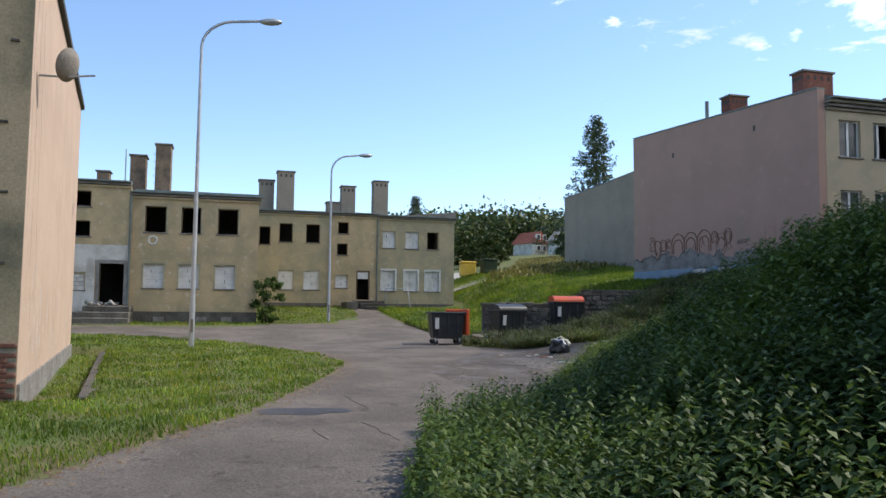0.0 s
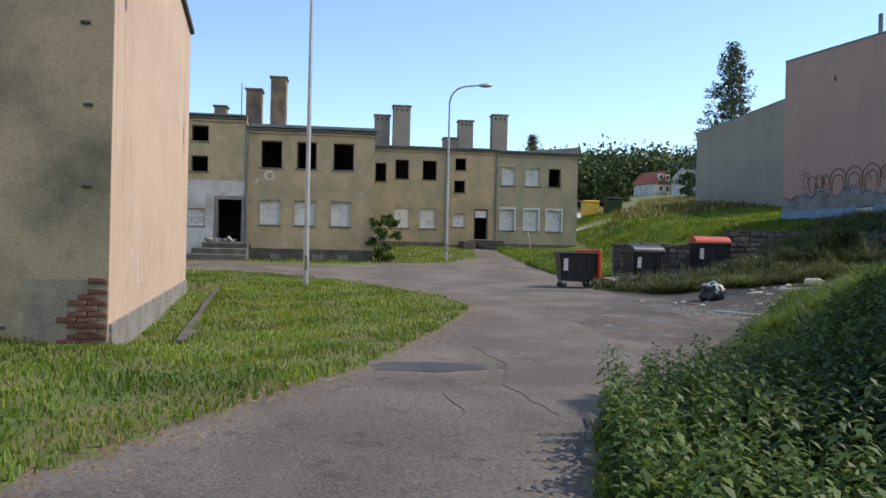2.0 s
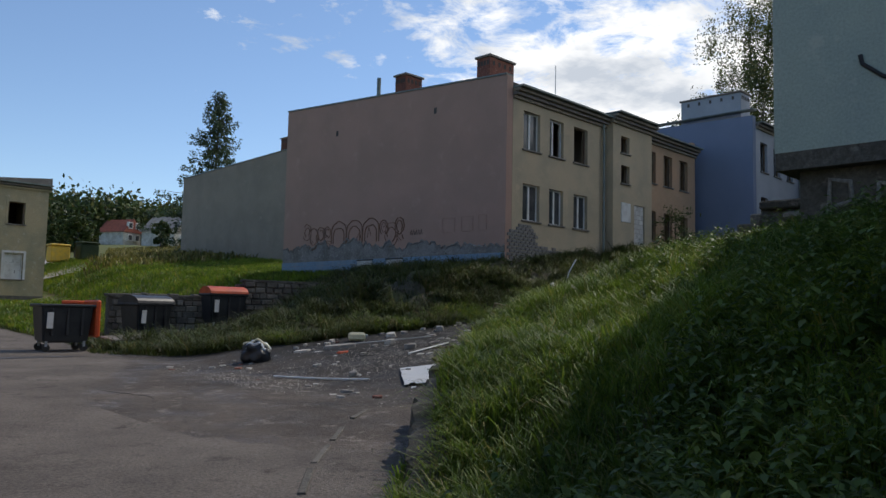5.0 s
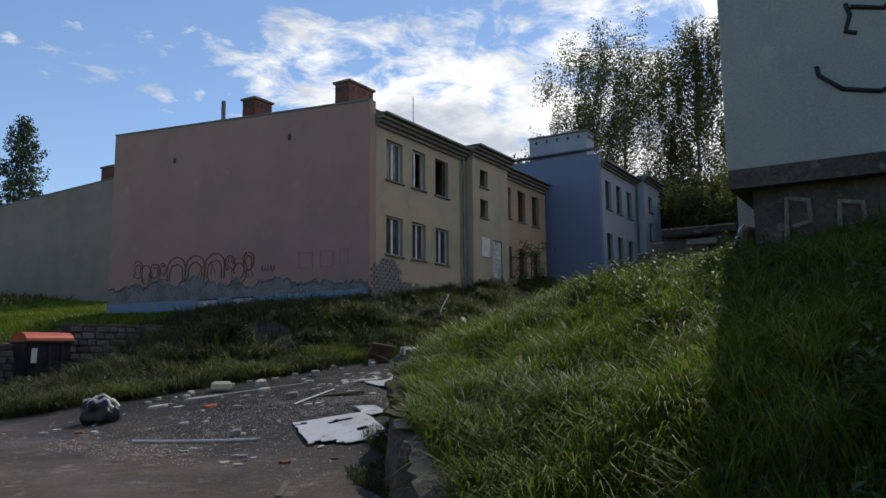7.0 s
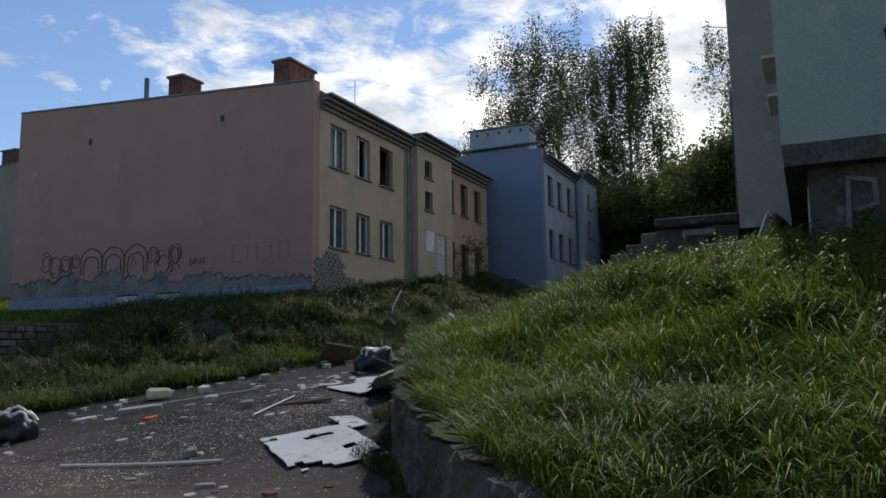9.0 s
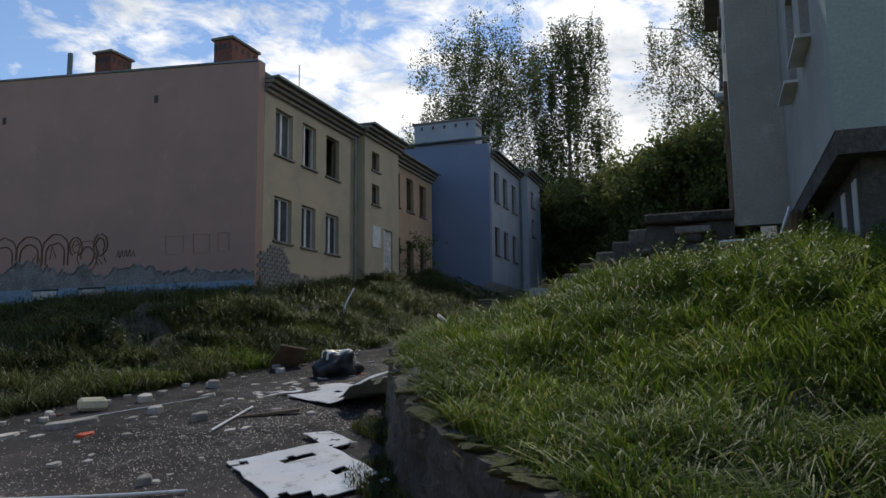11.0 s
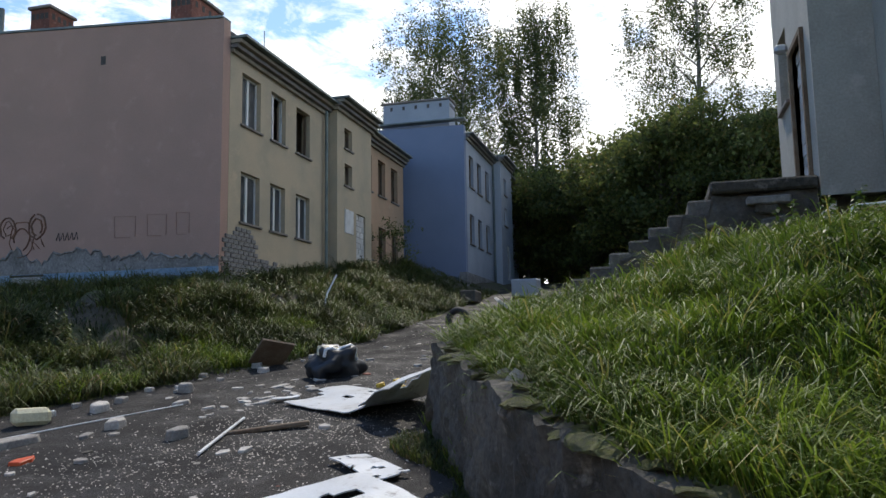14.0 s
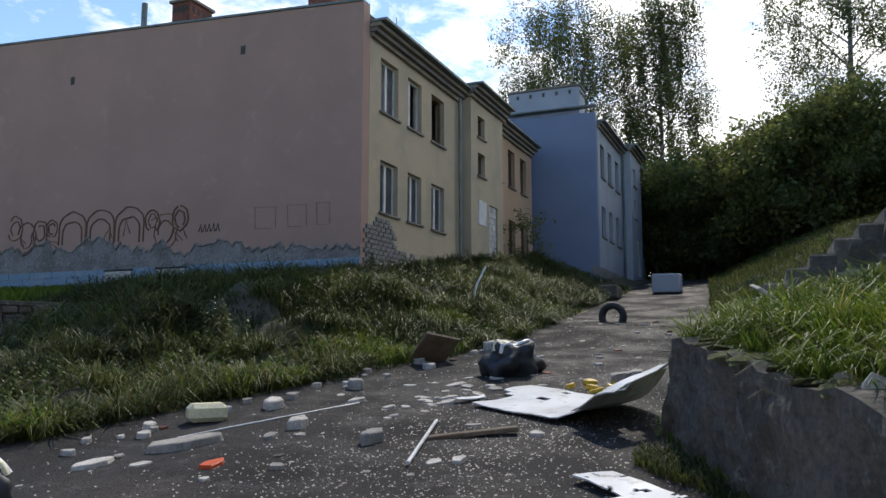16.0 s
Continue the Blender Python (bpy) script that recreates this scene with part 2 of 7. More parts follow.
M = dict(
    soil=material("soil", (0.065, 0.055, 0.035), 0.95, second=(0.05, 0.065, 0.02), third=(0.11, 0.095, 0.06), scale=0.7, grain=25, bump=0.8),
    lawn=material("lawn_soil", (0.09, 0.125, 0.025), 0.95, second=(0.14, 0.12, 0.045), third=(0.075, 0.115, 0.02), scale=0.8, grain=30, bump=0.8),
    asphalt=material("asphalt", (0.125, 0.106, 0.092), 0.92, second=(0.185, 0.158, 0.136), third=(0.07, 0.06, 0.052), scale=0.45, grain=38, bump=0.9, fine_mix=0.6),
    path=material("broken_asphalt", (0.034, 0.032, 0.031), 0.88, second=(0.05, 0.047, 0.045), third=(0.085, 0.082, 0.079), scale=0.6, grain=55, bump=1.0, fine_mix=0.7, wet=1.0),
    pink=material("pink_render", (0.43, 0.27, 0.21), 0.9, second=(0.38, 0.245, 0.19), third=(0.46, 0.3, 0.235), scale=0.35, grain=30, bump=0.15, fine_mix=0.15),
    cream=material("cream_render", (0.5, 0.4, 0.27), 0.9, second=(0.4, 0.34, 0.24), third=(0.55, 0.43, 0.29), scale=0.5, grain=30, bump=0.25, fine_mix=0.22),
    orange=material("orange_render", (0.5, 0.32, 0.2), 0.9, second=(0.42, 0.29, 0.18), third=(0.52, 0.38, 0.25), scale=0.6, grain=30, bump=0.2, fine_mix=0.2),
    ochre=material("ochre_render", (0.5, 0.375, 0.22), 0.92, second=(0.36, 0.3, 0.18), third=(0.6, 0.52, 0.4), scale=0.7, grain=20, bump=0.35, fine_mix=0.25),
    sooty=material("sooty_brown_render", (0.24, 0.17, 0.115), 0.95, second=(0.13, 0.1, 0.075), third=(0.34, 0.25, 0.17), scale=1.6, grain=22, bump=0.4, fine_mix=0.3),
    moss=material("mossy_crumbled_concrete", (0.1, 0.1, 0.045), 0.95, second=(0.12, 0.13, 0.03), third=(0.2, 0.18, 0.12), scale=2.5, grain=26, bump=0.9, fine_mix=0.5),
    olive=material("olive_render", (0.44, 0.36, 0.22), 0.92, second=(0.32, 0.295, 0.195), third=(0.54, 0.48, 0.37), scale=0.8, grain=20, bump=0.35, fine_mix=0.25),
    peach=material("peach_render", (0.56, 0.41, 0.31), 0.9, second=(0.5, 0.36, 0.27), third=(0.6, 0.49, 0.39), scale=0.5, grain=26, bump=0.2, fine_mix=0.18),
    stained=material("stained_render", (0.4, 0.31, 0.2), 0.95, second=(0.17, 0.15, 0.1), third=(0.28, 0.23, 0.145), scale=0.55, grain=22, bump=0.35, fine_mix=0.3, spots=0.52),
    blue=material("blue_grey_render", (0.2, 0.235, 0.33), 0.9, second=(0.18, 0.215, 0.3), scale=0.4, grain=30, bump=0.1, fine_mix=0.1),
    pale=material("pale_grey_render", (0.4, 0.42, 0.46), 0.9, second=(0.34, 0.36, 0.4), scale=0.6, grain=30, bump=0.15, fine_mix=0.15),
    grey=material("grey_render", (0.31, 0.265, 0.21), 0.95, second=(0.26, 0.225, 0.18), third=(0.35, 0.3, 0.235), scale=0.5, grain=24, bump=0.25, fine_mix=0.2),
    green=material("grey_green_render", (0.36, 0.41, 0.35), 0.9, second=(0.31, 0.36, 0.32), third=(0.42, 0.45, 0.38), scale=0.6, grain=26, bump=0.2, fine_mix=0.2),
    drab=material("drab_cream_render", (0.42, 0.41, 0.36), 0.9, second=(0.34, 0.33, 0.29), third=(0.47, 0.45, 0.4), scale=0.6, grain=26, bump=0.25, fine_mix=0.2),
    whitewash=material("whitewashed_render", (0.62, 0.6, 0.56), 0.9, second=(0.42, 0.39, 0.34), third=(0.7, 0.69, 0.66), scale=0.9, grain=20, bump=0.3),
    bluepaint=material("pale_blue_paint", (0.2, 0.3, 0.4), 0.85, second=(0.26, 0.32, 0.38), third=(0.32, 0.33, 0.34), scale=1.4, grain=18, bump=0.5, spots=0.55),
    rawplaster=material("bare_cement_plaster", (0.26, 0.245, 0.23), 0.95, second=(0.17, 0.155, 0.14), third=(0.4, 0.37, 0.33), scale=1.3, grain=14, bump=0.9, fine_mix=0.5),
    concrete=material("weathered_concrete", (0.105, 0.094, 0.077), 0.95, second=(0.055, 0.05, 0.04), third=(0.19, 0.172, 0.145), scale=1.1, grain=16, bump=1.0, fine_mix=0.6),
    stone=material("rough_stone", (0.15, 0.135, 0.115), 0.95, second=(0.09, 0.082, 0.07), third=(0.21, 0.19, 0.16), scale=2.0, grain=18, bump=0.9, vary=0.35),
    brick=material("red_brick", (0.2, 0.075, 0.05), 0.9, second=(0.14, 0.055, 0.04), third=(0.35, 0.2, 0.15), scale=3.0, grain=50, bump=0.5, vary=0.35),
    mortar=material("mortar", (0.3, 0.26, 0.2), 0.95, second=(0.22, 0.19, 0.15), scale=3.0, grain=40, bump=0.6),
    block=material("white_block", (0.62, 0.6, 0.56), 0.9, second=(0.5, 0.48, 0.45), scale=3.0, grain=30, bump=0.4, vary=0.15),
    roofing=material("bitumen_roofing", (0.06, 0.06, 0.06), 0.8, second=(0.09, 0.09, 0.085), scale=1.0, grain=30, bump=0.4),
    sheetmetal=material("weathered_zinc", (0.2, 0.23, 0.21), 0.55, 0.3, second=(0.13, 0.15, 0.14), scale=1.5, grain=20, bump=0.1),
    fascia=material("dark_cornice_paint", (0.17, 0.15, 0.13), 0.85, second=(0.25, 0.22, 0.19), scale=1.5, grain=25, bump=0.3),
    cornice=material("cornice_render", (0.3, 0.25, 0.18), 0.9, second=(0.2, 0.17, 0.13), scale=1.2, grain=25, bump=0.3),
    white=material("white_window_paint", (0.72, 0.71, 0.68), 0.5, second=(0.58, 0.56, 0.52), scale=2.5, grain=40, bump=0.1, fine_mix=0.15),
    wood=material("brown_weathered_wood", (0.14, 0.09, 0.055), 0.85, second=(0.2, 0.15, 0.1), scale=3, grain=30, bump=0.5),
    # near-black tone that paints the shade inside rooms, flues, vents and cracks
    dark=material("dark_interior_shade", (0.06, 0.055, 0.05), 0.95, second=(0.1, 0.09, 0.08), scale=1.0, grain=20, bump=0.1),
    steel=material("galvanised_steel", (0.42, 0.44, 0.46), 0.5, 0.6, second=(0.34, 0.36, 0.38), scale=2.0, grain=60, bump=0.05, fine_mix=0.1),
    plastic=material("black_bin_plastic", (0.018, 0.02, 0.024), 0.45, second=(0.03, 0.032, 0.035), scale=2.5, grain=60, bump=0.05, fine_mix=0.1),
    redplastic=material("orange_red_plastic", (0.62, 0.09, 0.02), 0.45, second=(0.5, 0.07, 0.02), scale=2.5, grain=60, bump=0.05, fine_mix=0.1),
    rubber=material("tyre_rubber", (0.02, 0.02, 0.021), 0.75, second=(0.04, 0.038, 0.035), scale=5, grain=60, bump=0.4),
    panel=material("scuffed_white_panel", (0.72, 0.73, 0.73), 0.3, second=(0.58, 0.57, 0.54), third=(0.3, 0.28, 0.26), scale=1.4, grain=30, bump=0.1, fine_mix=0.15, spots=0.6),
    rubble=material("rubble", (0.42, 0.39, 0.35), 0.9, second=(0.28, 0.25, 0.22), third=(0.5, 0.46, 0.4), scale=3, grain=30, bump=0.6, vary=0.4),
    yellow=material("faded_yellow_plastic", (0.75, 0.5, 0.05), 0.5, second=(0.6, 0.42, 0.08), scale=4, grain=40, bump=0.1),
    cream_plastic=material("cream_plastic", (0.7, 0.64, 0.42), 0.45, second=(0.6, 0.55, 0.36), scale=4, grain=40, bump=0.1),
    paint=material("black_spray_paint", (0.012, 0.012, 0.014), 0.6),
    rust=material("rusty_brown_spray_paint", (0.2, 0.1, 0.06), 0.85, second=(0.15, 0.08, 0.05), scale=3),
    faint=material("faded_spray_paint", (0.33, 0.19, 0.145), 0.9, second=(0.37, 0.23, 0.18), scale=3),
    bark=material("birch_bark", (0.3, 0.28, 0.25), 0.9, second=(0.08, 0.07, 0.06), scale=2.5, grain=25, bump=0.7),
    darkbark=material("dark_bark", (0.07, 0.055, 0.04), 0.95, second=(0.11, 0.09, 0.065), scale=3, grain=25, bump=0.8),
    redroof=material("red_tile_roof", (0.28, 0.08, 0.05), 0.85, second=(0.2, 0.06, 0.04), scale=1.5, grain=12, bump=0.5),
    glass=material("dusty_window_glass", (0.05, 0.055, 0.06), 0.08, second=(0.1, 0.1, 0.1), scale=1.5, grain=20, bump=0.0),
    car=material("silver_car_paint", (0.45, 0.46, 0.48), 0.3, 0.4),
    grass=leaf_material("grass_blades", (0.065, 0.115, 0.02), (0.2, 0.29, 0.04), (0.34, 0.29, 0.11), 0.46),
    lawngrass=leaf_material("lawn_blades", (0.1, 0.17, 0.02), (0.24, 0.34, 0.04), (0.4, 0.33, 0.09), 0.42),
    bankgrass=leaf_material("bank_grass", (0.036, 0.05, 0.022), (0.115, 0.15, 0.045), (0.2, 0.14, 0.09), 0.36),
    weeds=leaf_material("weed_leaves", (0.045, 0.085, 0.022), (0.12, 0.19, 0.045), (0.16, 0.19, 0.06), 0.36),
    leaves=leaf_material("birch_leaves", (0.05, 0.075, 0.03), (0.125, 0.155, 0.055), (0.22, 0.2, 0.08), 0.42),
    shrub=leaf_material("shrub_leaves", (0.08, 0.105, 0.04), (0.2, 0.24, 0.075), (0.28, 0.22, 0.09), 0.52),
    farleaves=leaf_material("far_woods_leaves", (0.03, 0.05, 0.018), (0.08, 0.12, 0.035), (0.17, 0.15, 0.05), 0.25),
    conifer=leaf_material("conifer_needles", (0.04, 0.07, 0.045), (0.09, 0.13, 0.075), (0.13, 0.14, 0.07), 0.35),
    drygrass=leaf_material("dry_meadow", (0.12, 0.12, 0.035), (0.3, 0.26, 0.09), (0.42, 0.34, 0.15), 0.3),
)

for key, gloss in (("asphalt", 0.2), ("path", 0.08)):
    M[key].node_tree.nodes["Principled BSDF"].inputs["Specular IOR Level"].default_value = gloss

# the lane pales and browns where it runs out into the road (x falls from 13 to 6.5)
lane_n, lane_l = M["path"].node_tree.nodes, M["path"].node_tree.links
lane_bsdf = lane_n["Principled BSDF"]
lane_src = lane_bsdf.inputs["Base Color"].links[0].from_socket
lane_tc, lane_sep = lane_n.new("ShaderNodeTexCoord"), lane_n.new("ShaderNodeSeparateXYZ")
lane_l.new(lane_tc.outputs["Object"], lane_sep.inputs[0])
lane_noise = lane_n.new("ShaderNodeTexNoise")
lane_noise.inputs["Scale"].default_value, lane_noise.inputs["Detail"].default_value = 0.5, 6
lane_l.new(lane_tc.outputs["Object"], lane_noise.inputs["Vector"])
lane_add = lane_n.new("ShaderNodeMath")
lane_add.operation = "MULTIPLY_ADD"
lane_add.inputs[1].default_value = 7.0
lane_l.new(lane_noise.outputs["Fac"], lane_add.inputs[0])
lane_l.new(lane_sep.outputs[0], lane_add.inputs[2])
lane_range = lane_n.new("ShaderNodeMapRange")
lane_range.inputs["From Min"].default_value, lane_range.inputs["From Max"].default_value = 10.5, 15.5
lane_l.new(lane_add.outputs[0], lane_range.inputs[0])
lane_pale, lane_mix = lane_n.new("ShaderNodeMixRGB"), lane_n.new("ShaderNodeMixRGB")
lane_pale.blend_type, lane_pale.inputs[0].default_value, lane_pale.inputs[2].default_value = "MULTIPLY", 1.0, (3.3, 2.95, 2.65, 1)
lane_l.new(lane_src, lane_pale.inputs[1])
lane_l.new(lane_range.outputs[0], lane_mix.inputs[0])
lane_l.new(lane_pale.outputs[0], lane_mix.inputs[1])
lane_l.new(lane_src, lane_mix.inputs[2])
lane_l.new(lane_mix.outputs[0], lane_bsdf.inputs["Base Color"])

# ---------------- helpers ----------------
def box(bm, x0, x1, y0, y1, z0, z1, bev=0.0, m=None):
    r = bmesh.ops.create_cube(bm, size=1.0)
    mat = Matrix.LocRotScale(((x0 + x1) / 2, (y0 + y1) / 2, (z0 + z1) / 2), None, (x1 - x0, y1 - y0, z1 - z0))
    bmesh.ops.transform(bm, matrix=(m @ mat) if m else mat, verts=r["verts"])
    if bev:
        es = list({e for v in r["verts"] for e in v.link_edges})
        bmesh.ops.bevel(bm, geom=es, offset=bev, segments=1, affect="EDGES")
    return bm


def mesh_of(name, bm, mat, smooth=False):
    me = bpy.data.meshes.new(name)
    bmesh.ops.recalc_face_normals(bm, faces=bm.faces)
    bm.to_mesh(me)
    bm.free()
    me.materials.append(mat)
    if smooth:
        me.polygons.foreach_set("use_smooth", [True] * len(me.polygons))
    return me


def part(name, bm, mat, parent=None, label="", smooth=False):
    me = bm if isinstance(bm, bpy.types.Mesh) else mesh_of(name, bm, mat, smooth)
    ob = new(name, me)
    if parent:
        ob.parent = parent
    if label:
        ob["label"] = label
    return ob


def boxed(name, dims, mat, parent=None, label="", bev=0.0, m=None):
    return part(name, box(bmesh.new(), *dims, bev, m), mat, parent, label)


def arrays_mesh(name, verts, faces, mat, smooth=False):
    """A mesh from arrays of vertices and equal-sided faces."""
    verts, faces = np.asarray(verts, np.float32), np.asarray(faces, np.int32)
    me = bpy.data.meshes.new(name)
    me.vertices.add(len(verts))
    me.vertices.foreach_set("co", verts.ravel())
    me.loops.add(faces.size)
    me.loops.foreach_set("vertex_index", faces.ravel())
    me.polygons.add(len(faces))
    me.polygons.foreach_set("loop_start", np.arange(len(faces), dtype=np.int32) * faces.shape[1])
    me.polygons.foreach_set("loop_total", np.full(len(faces), faces.shape[1], np.int32))
    me.materials.append(mat)
    me.update(calc_edges=True)
    if smooth:
        me.polygons.foreach_set("use_smooth", [True] * len(me.polygons))
    return me


def tube(name, pts, radius, mat, parent=None, label="", taper=None, res=3):
    cu = bpy.data.curves.new(name, "CURVE")
    cu.dimensions, cu.bevel_depth, cu.bevel_resolution, cu.use_fill_caps = "3D", radius, res, True
    sp = cu.splines.new("POLY")
    sp.points.add(len(pts) - 1)
    for i, p in enumerate(pts):
        sp.points[i].co = (*p, 1)
        sp.points[i].radius = taper[i] if taper else 1.0
    tmp = bpy.data.objects.new("tmp", cu)
    me = bpy.data.meshes.new_from_object(tmp)
    me.name = name
    bpy.data.objects.remove(tmp)
    bpy.data.curves.remove(cu)
    me.materials.clear()
    me.materials.append(mat)
    me.polygons.foreach_set("use_smooth", [True] * len(me.polygons))
    return part(name, me, mat, parent, label)


def empty(name, loc=(0, 0, 0), rz=0.0, **tags):
    e = new(name)
    e.matrix_basis = pose(*loc, 0, 0, rz)
    e.empty_display_size = 0.2
    return tagged(e, **tags)


def ss(t):
    t = np.clip(t, 0, 1)
    return t * t * (3 - 2 * t)


# ---------------- lie of the land ----------------
# edge of the grass mound beside the lane, from the south to the east; the mound lies on its right
EDGE = np.array([(2.0, -30), (2.1, 1), (2.5, 5.5), (3.3, 8.0), (4.6, 10.1), (6.3, 11.75), (7.9, 13.1), (9.2, 14.0), (10.1, 14.7), (11.5, 15.5), (14.1, 16.66), (15.2, 16.3), (20, 16.6), (30, 17.4), (42, 18.2), (90, 19)], float)
# foot of the bank under the pink house, from the west to the east; the bank lies on its left
BANK = np.array([(10.3, 60), (10.3, 31), (9.4, 26.2), (11.3, 24.0), (12.6, 22.8), (14.6, 22.4), (17, 21.6), (19, 20.9), (22, 20.6), (28, 20.8), (36, 21), (45, 21.6), (90, 24)], float)
LAWN = np.array([(-40, 7.2), (-4, 6.6), (-0.7, 7.2), (0.35, 9.1), (1.5, 11.2), (2.9, 15.2), (3.9, 18.6), (4.15, 20.0), (3.9, 22.0), (3.0, 25.5), (1.0, 29.5), (-2, 32.5), (-9, 33.6), (-40, 33.6)], float)
VERGE = np.array([(-40, 37.8), (2.0, 38.6), (6.5, 40.5), (8.5, 44.5), (8.8, 49.0), (11, 49.0), (16.5, 47.5), (16.5, 49.0), (16.5, 70), (-40, 70)], float)


def line_distance(poly, x, y):
    """Distance to a polyline, positive on its right."""
    best = np.full(np.shape(x), 1e9)
    sign = np.ones(np.shape(x))
    for (ax, ay), (bx, by) in zip(poly[:-1], poly[1:]):
        dx, dy = bx - ax, by - ay
        L2 = dx * dx + dy * dy
        t = np.clip(((x - ax) * dx + (y - ay) * dy) / L2, 0, 1)
        d = np.hypot(x - ax - t * dx, y - ay - t * dy)
        s = np.sign(dy * (x - ax) - dx * (y - ay))
        near = d < best - 1e-9
        best, sign = np.where(near, d, best), np.where(near, s, sign)
    return best * np.where(sign == 0, 1, sign)


def inside(poly, x, y):
    res = np.zeros(np.shape(x), bool)
    for (ax, ay), (bx, by) in zip(poly, np.roll(poly, -1, 0)):
        with np.errstate(divide="ignore", invalid="ignore"):
            cross = ((ay > y) != (by > y)) & (x < (bx - ax) * (y - ay) / (by - ay if by != ay else 1e-9) + ax)
        res ^= cross
    return res


def ripple(x, y, s):
    return (np.sin(x * s + 1.3 * np.sin(y * s * 0.7)) + np.sin(y * s * 1.13 + 1.7 * np.sin(x * s * 0.61 + 2.0))) * 0.5


def base_z(x, y):
    yy = np.minimum(y, 52)
    b = -0.3 + 0.009 * yy + 0.0021 * np.maximum(0, yy - 27) ** 2 + 0.06 * np.maximum(0, y - 52)
    x0 = 9.5 + 0.42 * np.maximum(0, np.minimum(y, 52) - 23)
    r = np.maximum(0, x - x0)
    rise = 0.12 * r * ss(r / 3 + 0.25)
    return b + np.minimum(rise, 4.2 + 0.02 * r)


def wall_step(x):
    return (0.68 + 0.19 * ss((x - 7.6) / 2.5)) * ss((x - 5.0) / 2.6) * ss((14.3 - x) / 0.3)


def ground_z(x, y):
    x, y = np.asarray(x, float), np.asarray(y, float)
    z = base_z(x, y)
    sd, dn = line_distance(EDGE, x, y), -line_distance(BANK, x, y)
    m = np.maximum(sd, 0)
    step = wall_step(x) * ss((sd + 0.02) / 0.15)
    z = z + step + (2.1 - 0.75 * wall_step(x)) * (1 - 0.24 * ss((x - 13.2) / 4) * ss((26 - x) / 6)) * ss(m / 5.2) + 0.2 * ss((x - 9) / 3) * ss(m / 1.2) * ss((4.6 - m) / 3) - 0.18 * ss((m - 2.3) / 2) * ss((x - 10.5) / 2) * ss((18 - x) / 3) + 0.05 * np.maximum(0, m - 4) + (0.07 * ripple(x, y, 1.9) + 0.05 * ripple(x + 3, y, 4.1)) * ss(m / 1.0)
    z = z + ((1.32 + 0.02 * np.maximum(0, y - 24)) * ss(dn / 3.6) * ss((x - 11.8 - 0.36 * np.clip(y - 24, 0, 8)) / 7.0) + (0.15 * ripple(x, y, 2.3) + 0.13 * ripple(x, y + 4, 5.0) + 0.06 * ripple(x + 2, y, 9.5)) * ss(dn / 1.2) * ss((34 - y) / 6)) * ss((70 - y) / 10)
    road = ss(-sd / 0.4) * ss(-dn / 0.4)
    z = z + 0.02 * ripple(x, y, 1.1) * road
    ditch = ss((x + 2.9 + (y - 13.4) * 0.115) / 0.3) * ss((-0.75 - (y - 13.4) * 0.115 - x) / 0.3) * ss((y - 13.2) / 0.4) * ss((27 - y) / 0.5)
    return z - 0.25 * ditch


def gz(x, y):
    return float(ground_z(np.array([x]), np.array([y]))[0])


def axis_steps(lo, a, b, hi, fine_step):
    left = a - np.cumsum(np.geomspace(0.4, (a - lo) / 4, 22))
    right = b + np.cumsum(np.geomspace(0.4, (hi - b) / 4, 22))
    return np.concatenate([left[::-1], np.arange(a, b, fine_step), right])


gx, gy = axis_steps(-700, -7, 26, 900, 0.2), axis_steps(-500, -2, 34, 900, 0.2)
X, Y = np.meshgrid(gx, gy)
Z = ground_z(X, Y)
far = np.hypot(X - 10, Y - 20)
Z = Z + 0.02 * np.maximum(0, far - 150)
verts = np.stack([X, Y, Z], -1).reshape(-1, 3)
nx, ny = len(gx), len(gy)
i, j = np.meshgrid(np.arange(nx - 1), np.arange(ny - 1))
a = (j * nx + i).ravel()
quads = np.stack([a, a + 1, a + nx + 1, a + nx], -1)
qx, qy = X.ravel()[quads].mean(1), Y.ravel()[quads].mean(1)
wob = 0.12 * ripple(qx, qy, 3.1) + 0.06 * ripple(qx, qy, 9.0)
e_d, b_d = line_distance(EDGE, qx, qy), -line_distance(BANK, qx, qy)
is_green = (e_d + wob > 0.02) | ((b_d + wob > 0) & (qy < 60)) | inside(LAWN, qx + wob, qy + wob) | inside(VERGE, qx + wob, qy + wob) | (qx < -40) | (qy > 72) | (qx > 62)
is_lawn = is_green & (e_d < 0) & ((b_d < 0) | (qy > 40))
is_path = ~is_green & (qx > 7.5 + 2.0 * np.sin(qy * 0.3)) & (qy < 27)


def sheet(name, mask, mat, label, category):
    used, inv = np.unique(quads[mask], return_inverse=True)
    return tagged(part(name, arrays_mesh(name, verts[used], inv.reshape(-1, 4), mat, True), mat), label, category, kind="structure")


sheet("ground", is_green & ~is_lawn, M["soil"], "dark soil of the grassy banks beside the lane", "ground")
sheet("lawn", is_lawn, M["lawn"], "soil under the mown grass by the road", "lawn")
sheet("road", ~is_green & ~is_path, M["asphalt"], "worn dusty grey asphalt lane with patches", "road")
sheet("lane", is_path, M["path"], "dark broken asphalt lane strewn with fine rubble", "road")

